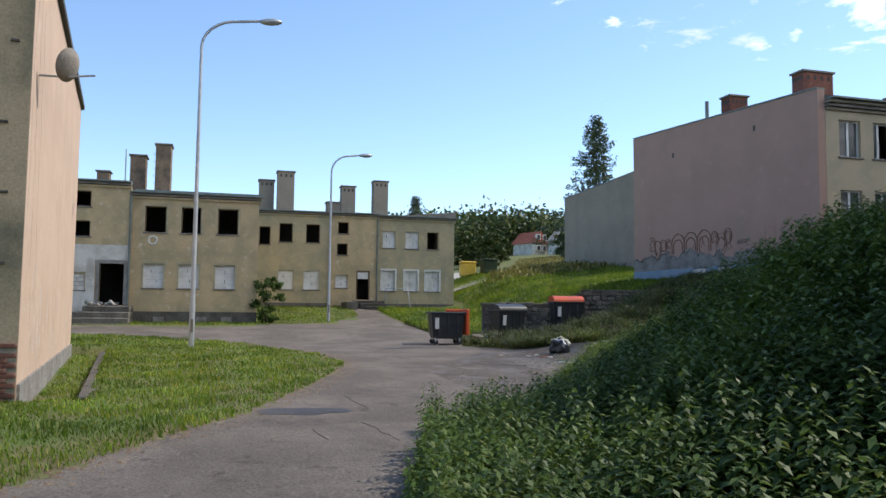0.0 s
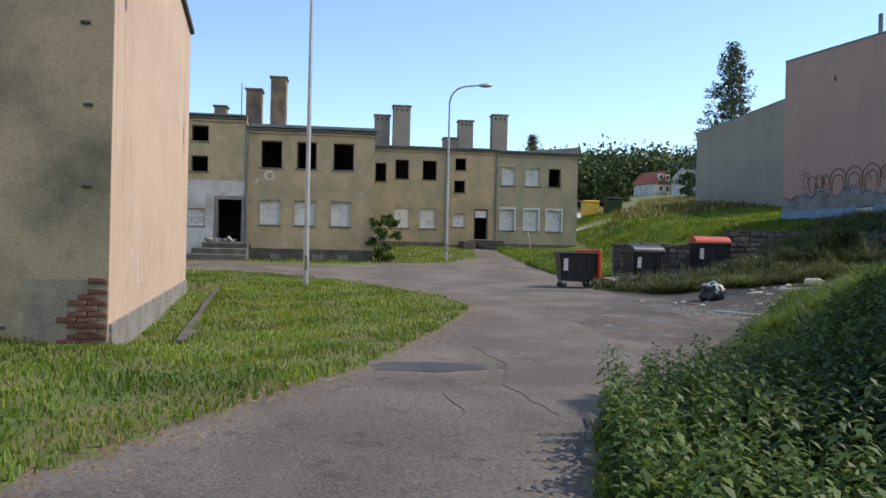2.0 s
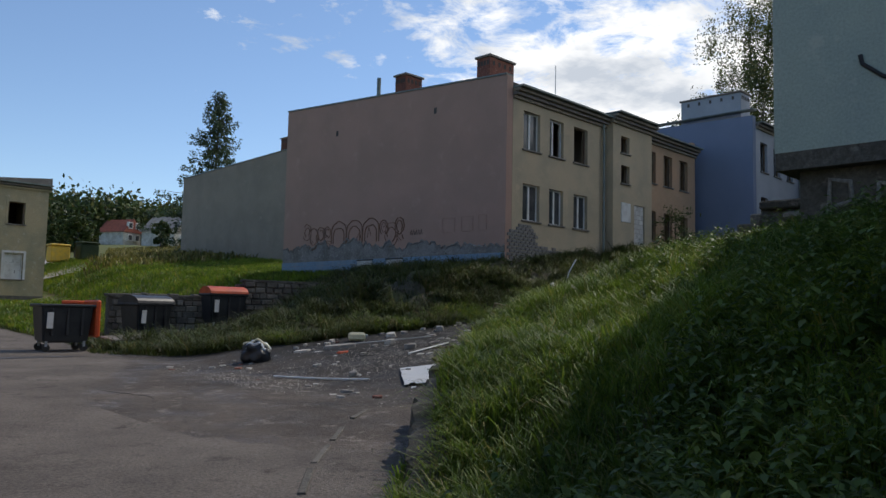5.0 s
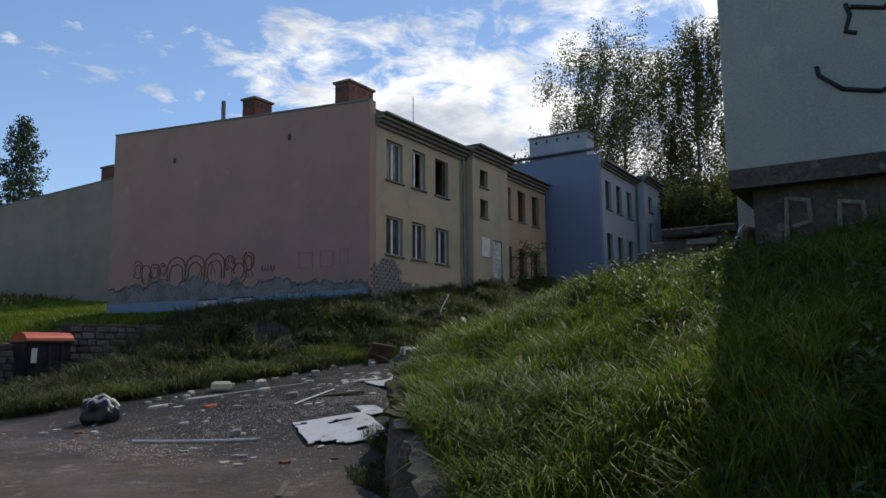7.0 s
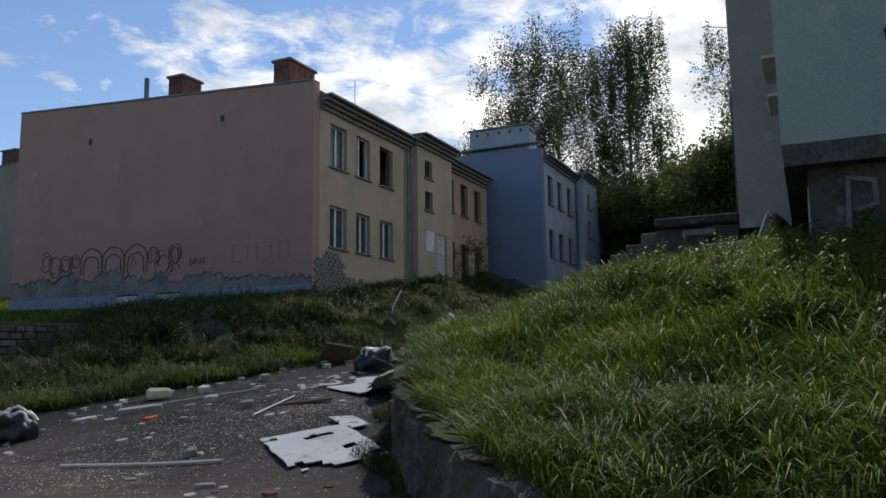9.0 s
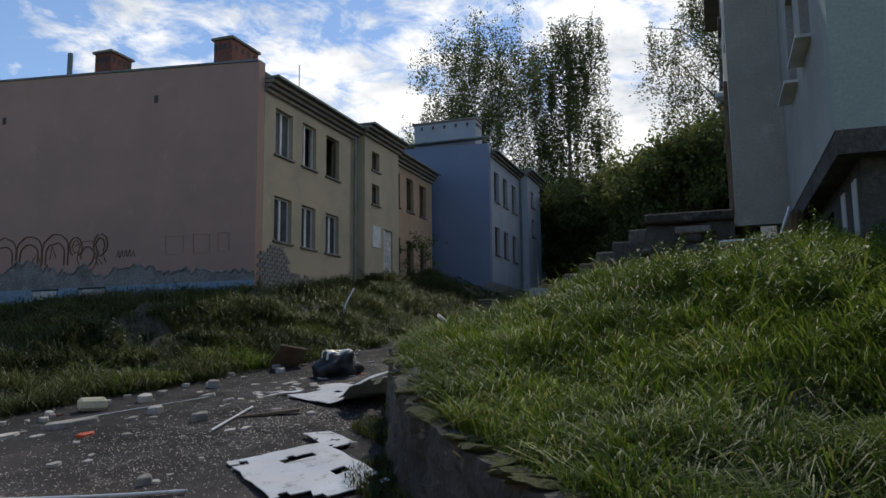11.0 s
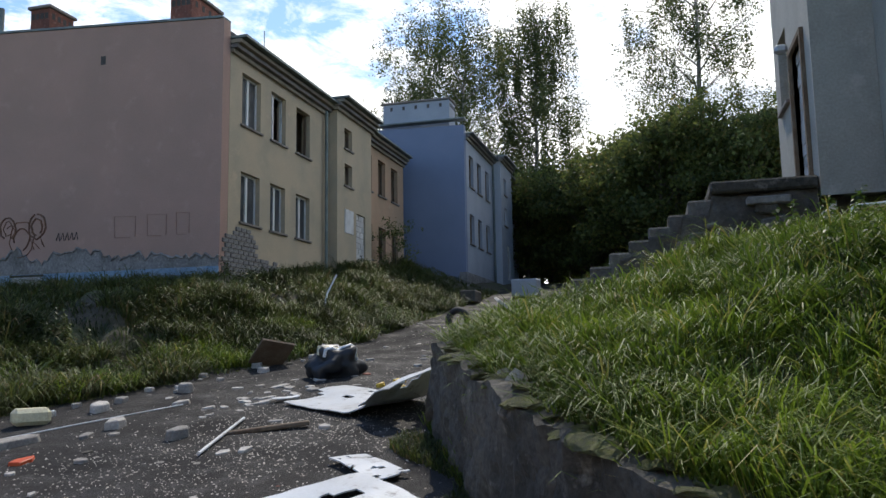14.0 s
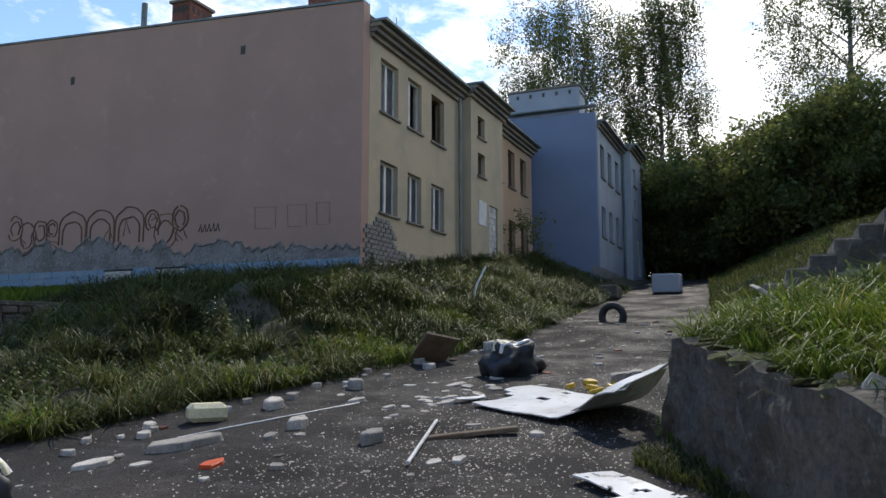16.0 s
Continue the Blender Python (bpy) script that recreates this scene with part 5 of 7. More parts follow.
for q in range(len(kp) - 1):
    d = kp[q + 1] - kp[q]
    b = part("kerb_stone", kerb_me, None, kerb)
    b.matrix_basis = pose(*(kp[q] + d / 2), gz(*(kp[q] + d / 2)) - 0.03 + rng.uniform(-0.05, 0.01), rng.uniform(-4, 4), rng.uniform(-2, 2), math.degrees(math.atan2(d[1], d[0])) + rng.uniform(-4, 4))
seam = empty("road_edging", label="pale concrete edging strip flush with the lane", category="kerb", kind="structure")
kp = along([(4.3, 10.75), (5.6, 12.3), (7.3, 14.0), (8.6, 15.0)], 0.9)
flat_me = mesh_of("edging_stone", box(bmesh.new(), -0.44, 0.44, -0.03, 0.03, -0.1, 0.012, 0.006), M["stone"])
for q in range(len(kp) - 1):
    d = kp[q + 1] - kp[q]
    b = part("edging_stone", flat_me, None, seam)
    b.matrix_basis = pose(*(kp[q] + d / 2), gz(*(kp[q] + d / 2)), 0, 0, math.degrees(math.atan2(d[1], d[0])))
for k, (x_, y_) in enumerate(((3.1, 7.7), (3.28, 8.2), (3.42, 8.65))):
    tagged(boxed("kerb_block", (-0.2, 0.2, -0.09, 0.09, -0.1, 0.05), M["stone"], bev=0.02), "broken pale kerb block beside the weeds", "kerb block", "kerb blocks").matrix_basis = pose(x_, y_, gz(x_, y_), 0, 0, 66 + 5 * k)

ditch = empty("drain_channel", (-1.86, 13.44, 0), 7.0, label="concrete edged drain channel along the peach wall", category="drain", kind="structure")
for k in range(9):
    y0 = 0.2 + k * 1.4
    p_ = ditch.matrix_basis @ Vector((1.0, y0 + 0.7, 0))
    boxed("edging_slab", (0.85, 1.15, y0, y0 + 1.37, gz(p_.x, p_.y) - 0.3, gz(p_.x, p_.y) + 0.06), M["concrete"], ditch, bev=0.02)

stair = empty("stone_stairs", label="crumbling stone landing and stairs before the bricked-up door", category="stairs")
boxed("landing", (17.95, 20.6, 11.97, 13.4, 1.2, 3.42), M["stone"], stair, bev=0.05)
boxed("landing_slab", (17.72, 20.7, 11.97, 13.45, 3.424, 3.6), M["concrete"], stair, "worn concrete landing slab", bev=0.03)
for k in range(9):
    boxed("step", (18.0, 20.3, 13.4 + 0.3 * k, 13.76 + 0.3 * k, 0.6, 3.55 - 0.185 * (k + 1) + rng.uniform(-0.02, 0.02)), M["stone"], stair, bev=0.03)
# rough plastered side wall, stepping down with the stairs, its face hollowed where plaster fell
NU, NW = 60, 34
vv, face_ = [], []
for p_ in range(NU + 1):
    y_ = 11.98 + 4.3 * p_ / NU
    k_ = math.floor((y_ - 13.4 + 0.05 * noise.noise(Vector((y_ * 3, 0, 0)))) / 0.3 / 1.6)
    top_ = 3.42 if y_ < 13.42 else 3.42 - 0.29 * (k_ + 1)
    top_ += 0.05 * noise.noise(Vector((y_ * 5, 1, 0)))
    for q in range(NW + 1):
        z_ = 0.7 + (top_ - 0.7) * q / NW
        hollow = 0.16 * max(0.0, noise.noise(Vector((y_ * 0.9, z_ * 1.5, 4))) - 0.05) / 0.5
        vv.append((17.8 + hollow + 0.06 * noise.noise(Vector((y_ * 3, z_ * 4, 0))) + 0.03 * noise.noise(Vector((y_ * 9, z_ * 11, 2))), y_, z_))
    vv.append((18.1, y_, top_))
W_ = NW + 2
face_ = [(p_ * W_ + q, p_ * W_ + q + 1, (p_ + 1) * W_ + q + 1, (p_ + 1) * W_ + q) for p_ in range(NU) for q in range(NW + 1)]
part("side_wall", arrays_mesh("side_wall", vv, face_, M["stone"]), None, stair, "crumbling plastered stone side wall")
boxed("pale_block", (17.68, 17.9, 12.35, 12.95, 3.22, 3.34), M["rubble"], stair, "pale exposed block", bev=0.02)
for k in range(34):
    y_ = rng.uniform(12.0, 15.6)
    top = 3.3 if y_ < 13.4 else 3.2 - (y_ - 13.4) * 0.6
    z_ = rng.uniform(max(1.6, top - 1.3), top - 0.1)
    s = rng.uniform(0.12, 0.28)
    m_ = pose(17.84 - rng.uniform(0, 0.06), y_, z_, rng.uniform(-10, 10), rng.uniform(-10, 10), rng.uniform(-15, 15))
    boxed("stone", (-0.1, 0.1, -s * 0.7, s * 0.7, -s * 0.35, s * 0.35), M["stone"], stair, bev=0.03, m=m_)

# ---------------- street lamps ----------------
def street_lamp(x, y, height, turn, reach):
    z = gz(x, y)
    e = empty("street_lamp", (x, y, z), turn, label="tall galvanised street lamp with curved arm", category="street lamp", group="street lamps")
    tube("pole", [(0, 0, -0.3), (0, 0, 1.4), (0, 0, 1.45), (0, 0, height - 1.0)], 0.085, M["steel"], e, taper=[1, 1, 0.85, 0.55], res=5)
    arc = [(0, 0, height - 1.0)] + [(reach * (1 - math.cos(a_)) * 0.62, 0, height - 1.0 + math.sin(a_) * 0.95) for a_ in np.linspace(0.1, 1.5, 8)] + [(reach, 0, height + 0.05)]
    tube("arm", arc, 0.045, M["steel"], e)
    bm = bmesh.new()
    bmesh.ops.create_uvsphere(bm, u_segments=14, v_segments=8, radius=0.5)
    bmesh.ops.scale(bm, vec=(0.75, 0.3, 0.22), verts=bm.verts)
    o = part("lamp_head", bm, M["steel"], e, smooth=True)
    o.matrix_basis = pose(reach + 0.25, 0, height + 0.05, 0, -4, 0)
    boxed("hatch", (-0.04, 0.04, -0.09, -0.06, 0.5, 0.9), M["fascia"], e)
    return e


street_lamp(0.16, 25.55, 10.6, 0, 1.9)
street_lamp(6.3, 40.8, 8.9, 5, 1.6)

# ---------------- bins and the stone bin yard ----------------
def wheeled_container(x, y, turn, lid_mat, label, lid_open):
    e = empty("wheeled_bin", (x, y, gz(x, y)), turn, label=label, category="waste container")
    bm = bmesh.new()
    box(bm, -0.62, 0.62, -0.48, 0.48, 0.22, 1.16)
    for v in bm.verts:
        if v.co.z < 0.5:
            v.co.x *= 0.86
            v.co.y *= 0.82
    bmesh.ops.bevel(bm, geom=list(bm.edges), offset=0.05, segments=2, affect="EDGES")
    part("body", bm, M["plastic"], e)
    boxed("rim", (-0.67, 0.67, -0.53, 0.53, 1.12, 1.2), M["plastic"], e, bev=0.02)
    for u in (-0.35, 0.0, 0.35):
        boxed("rib", (u - 0.03, u + 0.03, -0.51, -0.4, 0.4, 1.1), M["plastic"], e, bev=0.01)
    if lid_open:
        bm = box(bmesh.new(), 0.66, 0.78, -0.55, 0.55, 0.35, 1.32, 0.04)
        part("lid", bm, lid_mat, e, "orange lid hanging open")
        boxed("lid_rim", (0.1, 0.66, 0.45, 0.55, 1.2, 1.3), lid_mat, e, bev=0.02)
    else:
        bm = bmesh.new()
        bmesh.ops.create_cone(bm, segments=20, radius1=0.54, radius2=0.54, depth=1.3, cap_ends=True)
        bmesh.ops.rotate(bm, matrix=Matrix.Rotation(radians(90), 3, "Y"), verts=bm.verts)
        bmesh.ops.scale(bm, vec=(1, 1, 0.45), verts=bm.verts)
        bmesh.ops.bisect_plane(bm, geom=list(bm.verts) + list(bm.edges) + list(bm.faces), plane_co=(0, 0, 0), plane_no=(0, 0, 1), clear_inner=True)
        bmesh.ops.translate(bm, vec=(0, 0, 1.2), verts=bm.verts)
        part("lid", bm, lid_mat, e)
    for u in (-0.45, 0.45):
        for v in (-0.33, 0.33):
            bm = bmesh.new()
            bmesh.ops.create_cone(bm, segments=14, radius1=0.1, radius2=0.1, depth=0.05, cap_ends=True)
            bmesh.ops.rotate(bm, matrix=Matrix.Rotation(radians(90), 3, "X"), verts=bm.verts)
            o = part("wheel", bm, M["rubber"], e)
            o.matrix_basis = pose(u, v, 0.1)
            boxed("fork", (u - 0.03, u + 0.03, v - 0.045, v + 0.045, 0.12, 0.26), M["steel"], o).matrix_basis = Matrix.Translation((-u, -v, -0.1))
    boxed("sticker", (-0.5, -0.36, -0.5, -0.455, 0.62, 1.02), M["white"], e, "torn white sticker").rotation_euler = (radians(4), 0, 0)
    return e


wheeled_container(9.05, 27.9, -4, M["redplastic"], "black plastic wheeled container with orange lid hanging open", True)
wheeled_container(12.4, 30.4, 10, M["plastic"], "black plastic wheeled container beside the stone yard", False)
wheeled_container(15.0, 30.3, -8, M["redplastic"], "black wheeled container with red lid in the stone yard", False)
for x_, y_, m_, lab in ((20.2, 61.0, "yellow", "small yellow recycling container at the far corner"), (21.7, 60.0, "bluepaint", "small green recycling container at the far corner")):
    e = empty("recycling_bin", (x_, y_, gz(x_, y_)), label=lab, category="waste container")
    boxed("body", (-0.6, 0.6, -0.5, 0.5, 0.1, 1.15), M["yellow"] if m_ == "yellow" else M["conifer"], e, bev=0.08)
    boxed("lid", (-0.64, 0.64, -0.54, 0.54, 1.16, 1.3), M["yellow"] if m_ == "yellow" else M["conifer"], e, bev=0.05)

yard = empty("bin_yard_wall", label="low dry-stone wall of a bin yard, dark and broken", category="stone wall")
for (ax, ay), (bx, by), hgt in (((11.9, 32.2), (16.4, 31.6), 1.35), ((15.9, 30.6), (19.0, 29.9), 0.85), ((16.4, 31.6), (15.9, 30.6), 1.4)):
    L = math.hypot(bx - ax, by - ay)
    ang = math.degrees(math.atan2(by - ay, bx - ax))
    zb = gz((ax + bx) / 2, (ay + by) / 2) - 0.35
    boxed("core", (0, L, -0.12, 0.12, zb, zb + hgt + 0.25), M["stone"], yard).matrix_basis = pose(ax, ay, 0, 0, 0, ang)
    boxed("coping", (-0.05, L + 0.05, -0.22, 0.22, zb + hgt + 0.255, zb + hgt + 0.36), M["concrete"], yard, bev=0.02).matrix_basis = pose(ax, ay, 0, 0, 0, ang)
    z = 0.15
    while z < hgt + 0.2:
        u = rng.uniform(0, 0.15)
        while u < L - 0.15:
            wd = min(rng.uniform(0.18, 0.42), L - u)
            hh = rng.uniform(0.16, 0.22)
            bm = box(bmesh.new(), u, u + wd - 0.02, -0.19 - rng.uniform(0, 0.05), 0.1, zb + z, zb + z + hh, 0.03)
            part("stone", bm, M["stone"], yard).matrix_basis = pose(ax, ay, 0, 0, 0, ang)
            u += wd
        z += 0.2
slab_o = boxed("pale_board", (-0.7, 0.7, -0.35, 0.35, 0, 0.07), M["rubble"], bev=0.02)
tagged(slab_o, "pale broken board lying by the bins", "board").matrix_basis = pose(10.9, 28.0, gz(10.9, 28.0) + 0.12, 6, -3, 8)

# ---------------- patches in the asphalt ----------------
def patch(x, y, rx, ry, turn, mat, label, seed, name="asphalt_patch"):
    r_ = random.Random(seed)
    n_ = 28
    c_, s_ = math.cos(radians(turn)), math.sin(radians(turn))
    bm = bmesh.new()
    rings = []
    for f in (0.0, 0.5, 1.0):
        row = []
        for q in range(n_):
            a_ = 6.2832 * q / n_
            k_ = f * (1 + 0.28 * noise.noise(Vector((math.cos(a_) * 1.6 + seed, math.sin(a_) * 1.6, 0))) + 0.12 * noise.noise(Vector((math.cos(a_) * 5, math.sin(a_) * 5, seed))))
            u, v = math.cos(a_) * rx * k_, math.sin(a_) * ry * k_
            px_, py_ = x + u * c_ - v * s_, y + u * s_ + v * c_
            row.append(bm.verts.new((px_, py_, gz(px_, py_) + 0.014 - 0.008 * f)))
        rings.append(row)
    for r0, r1 in zip(rings[:-1], rings[1:]):
        for q in range(n_):
            bm.faces.new((r0[q], r0[(q + 1) % n_], r1[(q + 1) % n_], r1[q]))
    bmesh.ops.remove_doubles(bm, verts=bm.verts, dist=0.001)
    return tagged(part(name, bm, mat), label, "road patch", kind="structure")


M["damp"] = material("damp_asphalt", (0.062, 0.053, 0.046), 0.6, second=(0.035, 0.03, 0.028), third=(0.08, 0.07, 0.06), scale=1.5, grain=50, bump=0.7, fine_mix=0.5)
for q, (x_, y_, rx, ry, t_) in enumerate(((2.3, 11.4, 0.7, 0.3, 5), (7.6, 25.4, 1.3, 0.25, 8))):
    patch(x_, y_, rx, ry, t_, M["damp"], "dark damp patch in the worn asphalt", q + 1.0)
for q, pts in enumerate((((3.2, 9.0), (3.0, 10.4), (3.3, 11.6), (3.1, 13.0)), ((2.0, 8.0), (2.4, 9.2), (2.3, 10.0)), ((6.0, 16.0), (6.6, 17.4), (6.4, 18.6)))):
    fine_ = [p for p in along(pts, 0.18)]
    tagged(tube("road_crack", [(p[0] + rng.uniform(-0.04, 0.04), p[1], gz(p[0], p[1]) + 0.002) for p in fine_], 0.004, M["dark"], res=0), "dark crack winding through the asphalt", "road crack", kind="structure")

# ---------------- debris on the lane ----------------
def chunk(name, x, y, sx, sy, sz, turn, mat, label, category, group="", tilt=0.0, seed=0, lift=0.0):
    """An irregular broken slab or lump, resting on the ground."""
    rr = random.Random(seed)
    n_ = rr.randint(5, 8)
    bm = bmesh.new()
    ring = [(math.cos(6.283 * q / n_ + rr.uniform(-0.25, 0.25)) * sx / 2 * rr.uniform(0.8, 1.1), math.sin(6.283 * q / n_ + rr.uniform(-0.25, 0.25)) * sy / 2 * rr.uniform(0.8, 1.1)) for q in range(n_)]
    lo_ = [bm.verts.new((u, v, 0)) for u, v in ring]
    hi_ = [bm.verts.new((u * 0.93, v * 0.93, sz * rr.uniform(0.8, 1.1))) for u, v in ring]
    bm.faces.new(lo_[::-1])
    bm.faces.new(hi_)
    for q in range(n_):
        bm.faces.new((lo_[q], lo_[(q + 1) % n_], hi_[(q + 1) % n_], hi_[q]))
    bmesh.ops.bevel(bm, geom=list(bm.edges), offset=min(sx, sy, sz) * 0.12, segments=1, affect="EDGES")
    ob = part(name, bm, mat)
    h_ = 0.3
    px_ = math.degrees(math.atan2(gz(x + h_, y) - gz(x - h_, y), 2 * h_))
    ob.matrix_basis = Matrix.Translation((x, y, gz(x, y) - 0.012 + lift)) @ pose(0, 0, 0, tilt, -px_, 0) @ pose(0, 0, 0, 0, 0, turn)
    return tagged(ob, label, category, group)


SLABS = [(12.7, 21.0, 0.8, 0.3, 0.09), (11.9, 21.35, 0.42, 0.26, 0.05), (13.7, 20.4, 0.38, 0.26, 0.11), (13.3, 19.3, 0.36, 0.24, 0.12), (14.45, 21.25, 0.36, 0.26, 0.13), (15.9, 20.95, 0.36, 0.25, 0.14), (15.1, 20.5, 0.32, 0.2, 0.05), (13.2, 20.4, 0.3, 0.14, 0.05), (10.62, 17.95, 0.2, 0.14, 0.11), (16.9, 17.6, 0.36, 0.3, 0.16), (17.4, 17.5, 0.3, 0.24, 0.1), (9.4, 16.6, 0.25, 0.16, 0.06)]
for q, (x_, y_, sx, sy, sz) in enumerate(SLABS):
    chunk("rubble_slab", x_, y_, sx, sy, sz, -30 + q * 23 % 60, M["rubble"], "grey broken concrete slab lying on the lane", "rubble slab", "rubble slabs", seed=q)
chunk("red_tile", 12.2, 20.27, 0.34, 0.22, 0.05, 10, M["redplastic"], "faded red painted tile piece lying on the lane", "tile", seed=31)
chunk("light_stone", 19.6, 20.3, 0.5, 0.4, 0.2, 30, M["rubble"], "pale stone lump at the lane edge", "stone", seed=44)
rr = random.Random(11)
cnt = 0
while cnt < 230:
    x_, y_ = rr.uniform(8.5, 26), rr.uniform(14.5, 22)
    v0 = float(line_distance(EDGE, np.array([x_]), np.array([y_]))[0])
    v1 = -float(line_distance(BANK, np.array([x_]), np.array([y_]))[0])
    if v0 > -0.15 or v1 > 0.1:
        continue
    s = rr.choice((0.04, 0.05, 0.06, 0.08, 0.1, 0.14))
    chunk("rubble_piece", x_, y_, s * rr.uniform(1, 1.7), s, s * rr.uniform(0.15, 0.38), rr.uniform(0, 180), M["rubble"] if cnt % 4 else M["brick"] if cnt % 12 == 0 else M["concrete"], "small grey chip of broken concrete", "rubble", "rubble on the lane", seed=100 + cnt)
    cnt += 1

r6 = random.Random(19)
for k in range(30):
    sz = r6.uniform(0.08, 0.24)
    chunk("tile_shard", 15.7 + r6.gauss(0, 0.55), 19.5 + r6.gauss(0, 0.28), sz * 1.4, sz, r6.uniform(0.015, 0.04), r6.uniform(0, 180), M["rubble"], "flat pale shard of broken tile in a loose pile", "tile shard", "tile shards", tilt=r6.uniform(-10, 10), seed=400 + k)
for k in range(26):
    sz = r6.uniform(0.06, 0.2)
    f = r6.random()
    chunk("rubble_piece", 12.2 + 7.5 * f + r6.gauss(0, 0.2), 22.3 - 1.6 * f + r6.gauss(0, 0.2) - 0.25, sz * 1.3, sz, sz * 0.5, r6.uniform(0, 180), M["rubble"], "grey lump of broken concrete at the bank foot", "rubble", "rubble on the lane", seed=450 + k)

def crumpled_sheet(name, x, y, lx, ly, turn, curl, label, seed):
    """A thin panel with torn edges, one end bent up."""
    bm = bmesh.new()
    nu, nv = 22, 12
    g = []
    for a_ in range(nu + 1):
        row = []
        for b_ in range(nv + 1):
            u, v = lx * (a_ / nu - 0.5), ly * (b_ / nv - 0.5)
            z = 0.03 + 0.03 * noise.noise(Vector((u * 1.8 + seed, v * 1.8, 0))) + curl * ss((u / lx - 0.12) / 0.38) * (0.6 + 0.4 * b_ / nv)
            wv = 0.06 * noise.noise(Vector((u * 4, v * 4, seed)))
            row.append(bm.verts.new((u + wv - 0.25 * float(curl > 0) * float(z > 0.2) * (z - 0.2), v + wv * 0.5, float(z))))
        g.append(row)
    for a_ in range(nu):
        for b_ in range(nv):
            c_ = Vector((a_ * 0.23 + seed, b_ * 0.3, 2.0))
            if noise.noise(c_) > (0.42 if a_ > 2 else 0.1):
                continue
            bm.faces.new((g[a_][b_], g[a_ + 1][b_], g[a_ + 1][b_ + 1], g[a_][b_ + 1]))
    bmesh.ops.delete(bm, geom=[v for v in bm.verts if not v.link_faces], context="VERTS")
    bmesh.ops.solidify(bm, geom=list(bm.faces), thickness=0.012)
    ob = part(name, bm, M["panel"])
    sl = math.degrees(math.atan2(gz(x + 0.5, y) - gz(x - 0.5, y), 1.0))
    ob.matrix_basis = Matrix.Translation((x, y, gz(x, y) + 0.02)) @ pose(0, 0, 0, 0, -sl, 0) @ pose(0, 0, 0, 0, 0, turn)
    return tagged(ob, label, "panel")


crumpled_sheet("torn_sheet", 11.15, 16.4, 1.75, 1.1, 50, 0.0, "torn white panel lying flat beside the wall", 3.0)
crumpled_sheet("bent_sheet", 15.15, 17.85, 2.6, 1.25, -122, 0.62, "bent glossy white panel leaning against the concrete wall", 8.0)
crumpled_sheet("torn_sheet", 12.35, 16.75, 0.8, 0.35, 50, 0.0, "strip of torn white panel on the lane", 5.0)
tagged(boxed("dark_plank", (-0.45, 0.45, -0.06, 0.06, 0, 0.05), M["wood"], bev=0.01), "dark weathered plank lying on the lane", "plank").matrix_basis = pose(13.72, 18.45, gz(13.72, 18.45), 0, -6, -64)
for (ax, ay), (bx, by), lab in (((12.58, 18.58), (14.2, 19.03), "white plastic strip lying on the lane"), ((9.68, 19.08), (10.43, 17.27), "thin white batten lying on the lane"), ((12.9, 21.3), (15.0, 20.4), "thin grey rod lying on the lane")):
    tagged(tube("white_batten", [(ax + (bx - ax) * q / 4, ay + (by - ay) * q / 4, gz(ax + (bx - ax) * q / 4, ay + (by - ay) * q / 4) + (0.012 if "rod" in lab else 0.03)) for q in range(5)], 0.008 if "rod" in lab else 0.018, M["panel"]), lab, "batten", "battens")
tagged(tube("leaning_stick", [(22.67, 21.9, gz(22.67, 21.9) - 0.1), (22.75, 21.8, gz(22.67, 21.9) + 0.5), (22.95, 21.65, gz(22.67, 21.9) + 0.95)], 0.022, M["panel"]), "pale stick standing in the weeds of the bank", "stick")

def heap(name, x, y, w_, d_, h_, turn, label, seed):
    """A slumped blanket or bag with folds, in dark and pale stripes."""
    e = empty(name, (x, y, gz(x, y) - 0.03), turn, label=label, category="blanket")
    bm = bmesh.new()
    bmesh.ops.create_icosphere(bm, subdivisions=4, radius=0.5)
    for v in bm.verts:
        n_ = noise.noise(Vector(v.co) * 3.6 + Vector((seed, 0, 0))) * 0.42 + noise.noise(Vector(v.co) * 9.0) * 0.12
        v.co *= 1 + n_
        v.co = Vector((v.co.x * w_, v.co.y * d_, max(-0.1, v.co.z + 0.3) * h_ * 1.25))
    body = part("dark_cloth", bm, M["plastic"], e, smooth=True)
    for k in range(3):
        a0 = -0.5 + k * 0.42
        pts = []
        for q in range(9):
            a_ = 0.35 + 2.2 * q / 8
            d_v = Vector((math.cos(a_) * 0.92, a0, math.sin(a_))).normalized() * 0.5
            n_ = noise.noise(d_v * 3.6 + Vector((seed, 0, 0))) * 0.42 + noise.noise(d_v * 9.0) * 0.12
            d_v *= 0.98 + n_
            pts.append((d_v.x * w_, d_v.y * d_, max(-0.1, d_v.z + 0.3) * h_ * 1.25))
        tube("pale_fold", pts, 0.032, M["cream_plastic"] if k == 1 else M["panel"], e, res=2)
    return e


heap("blanket_heap", 17.3, 19.2, 0.85, 0.6, 0.5, -40, "heap of black and white cloth lying on the lane", 2.0)
heap("cloth_bundle", 10.75, 21.4, 0.58, 0.48, 0.46, -55, "dark bundle with pale and rusty stripes on the asphalt", 7.0)

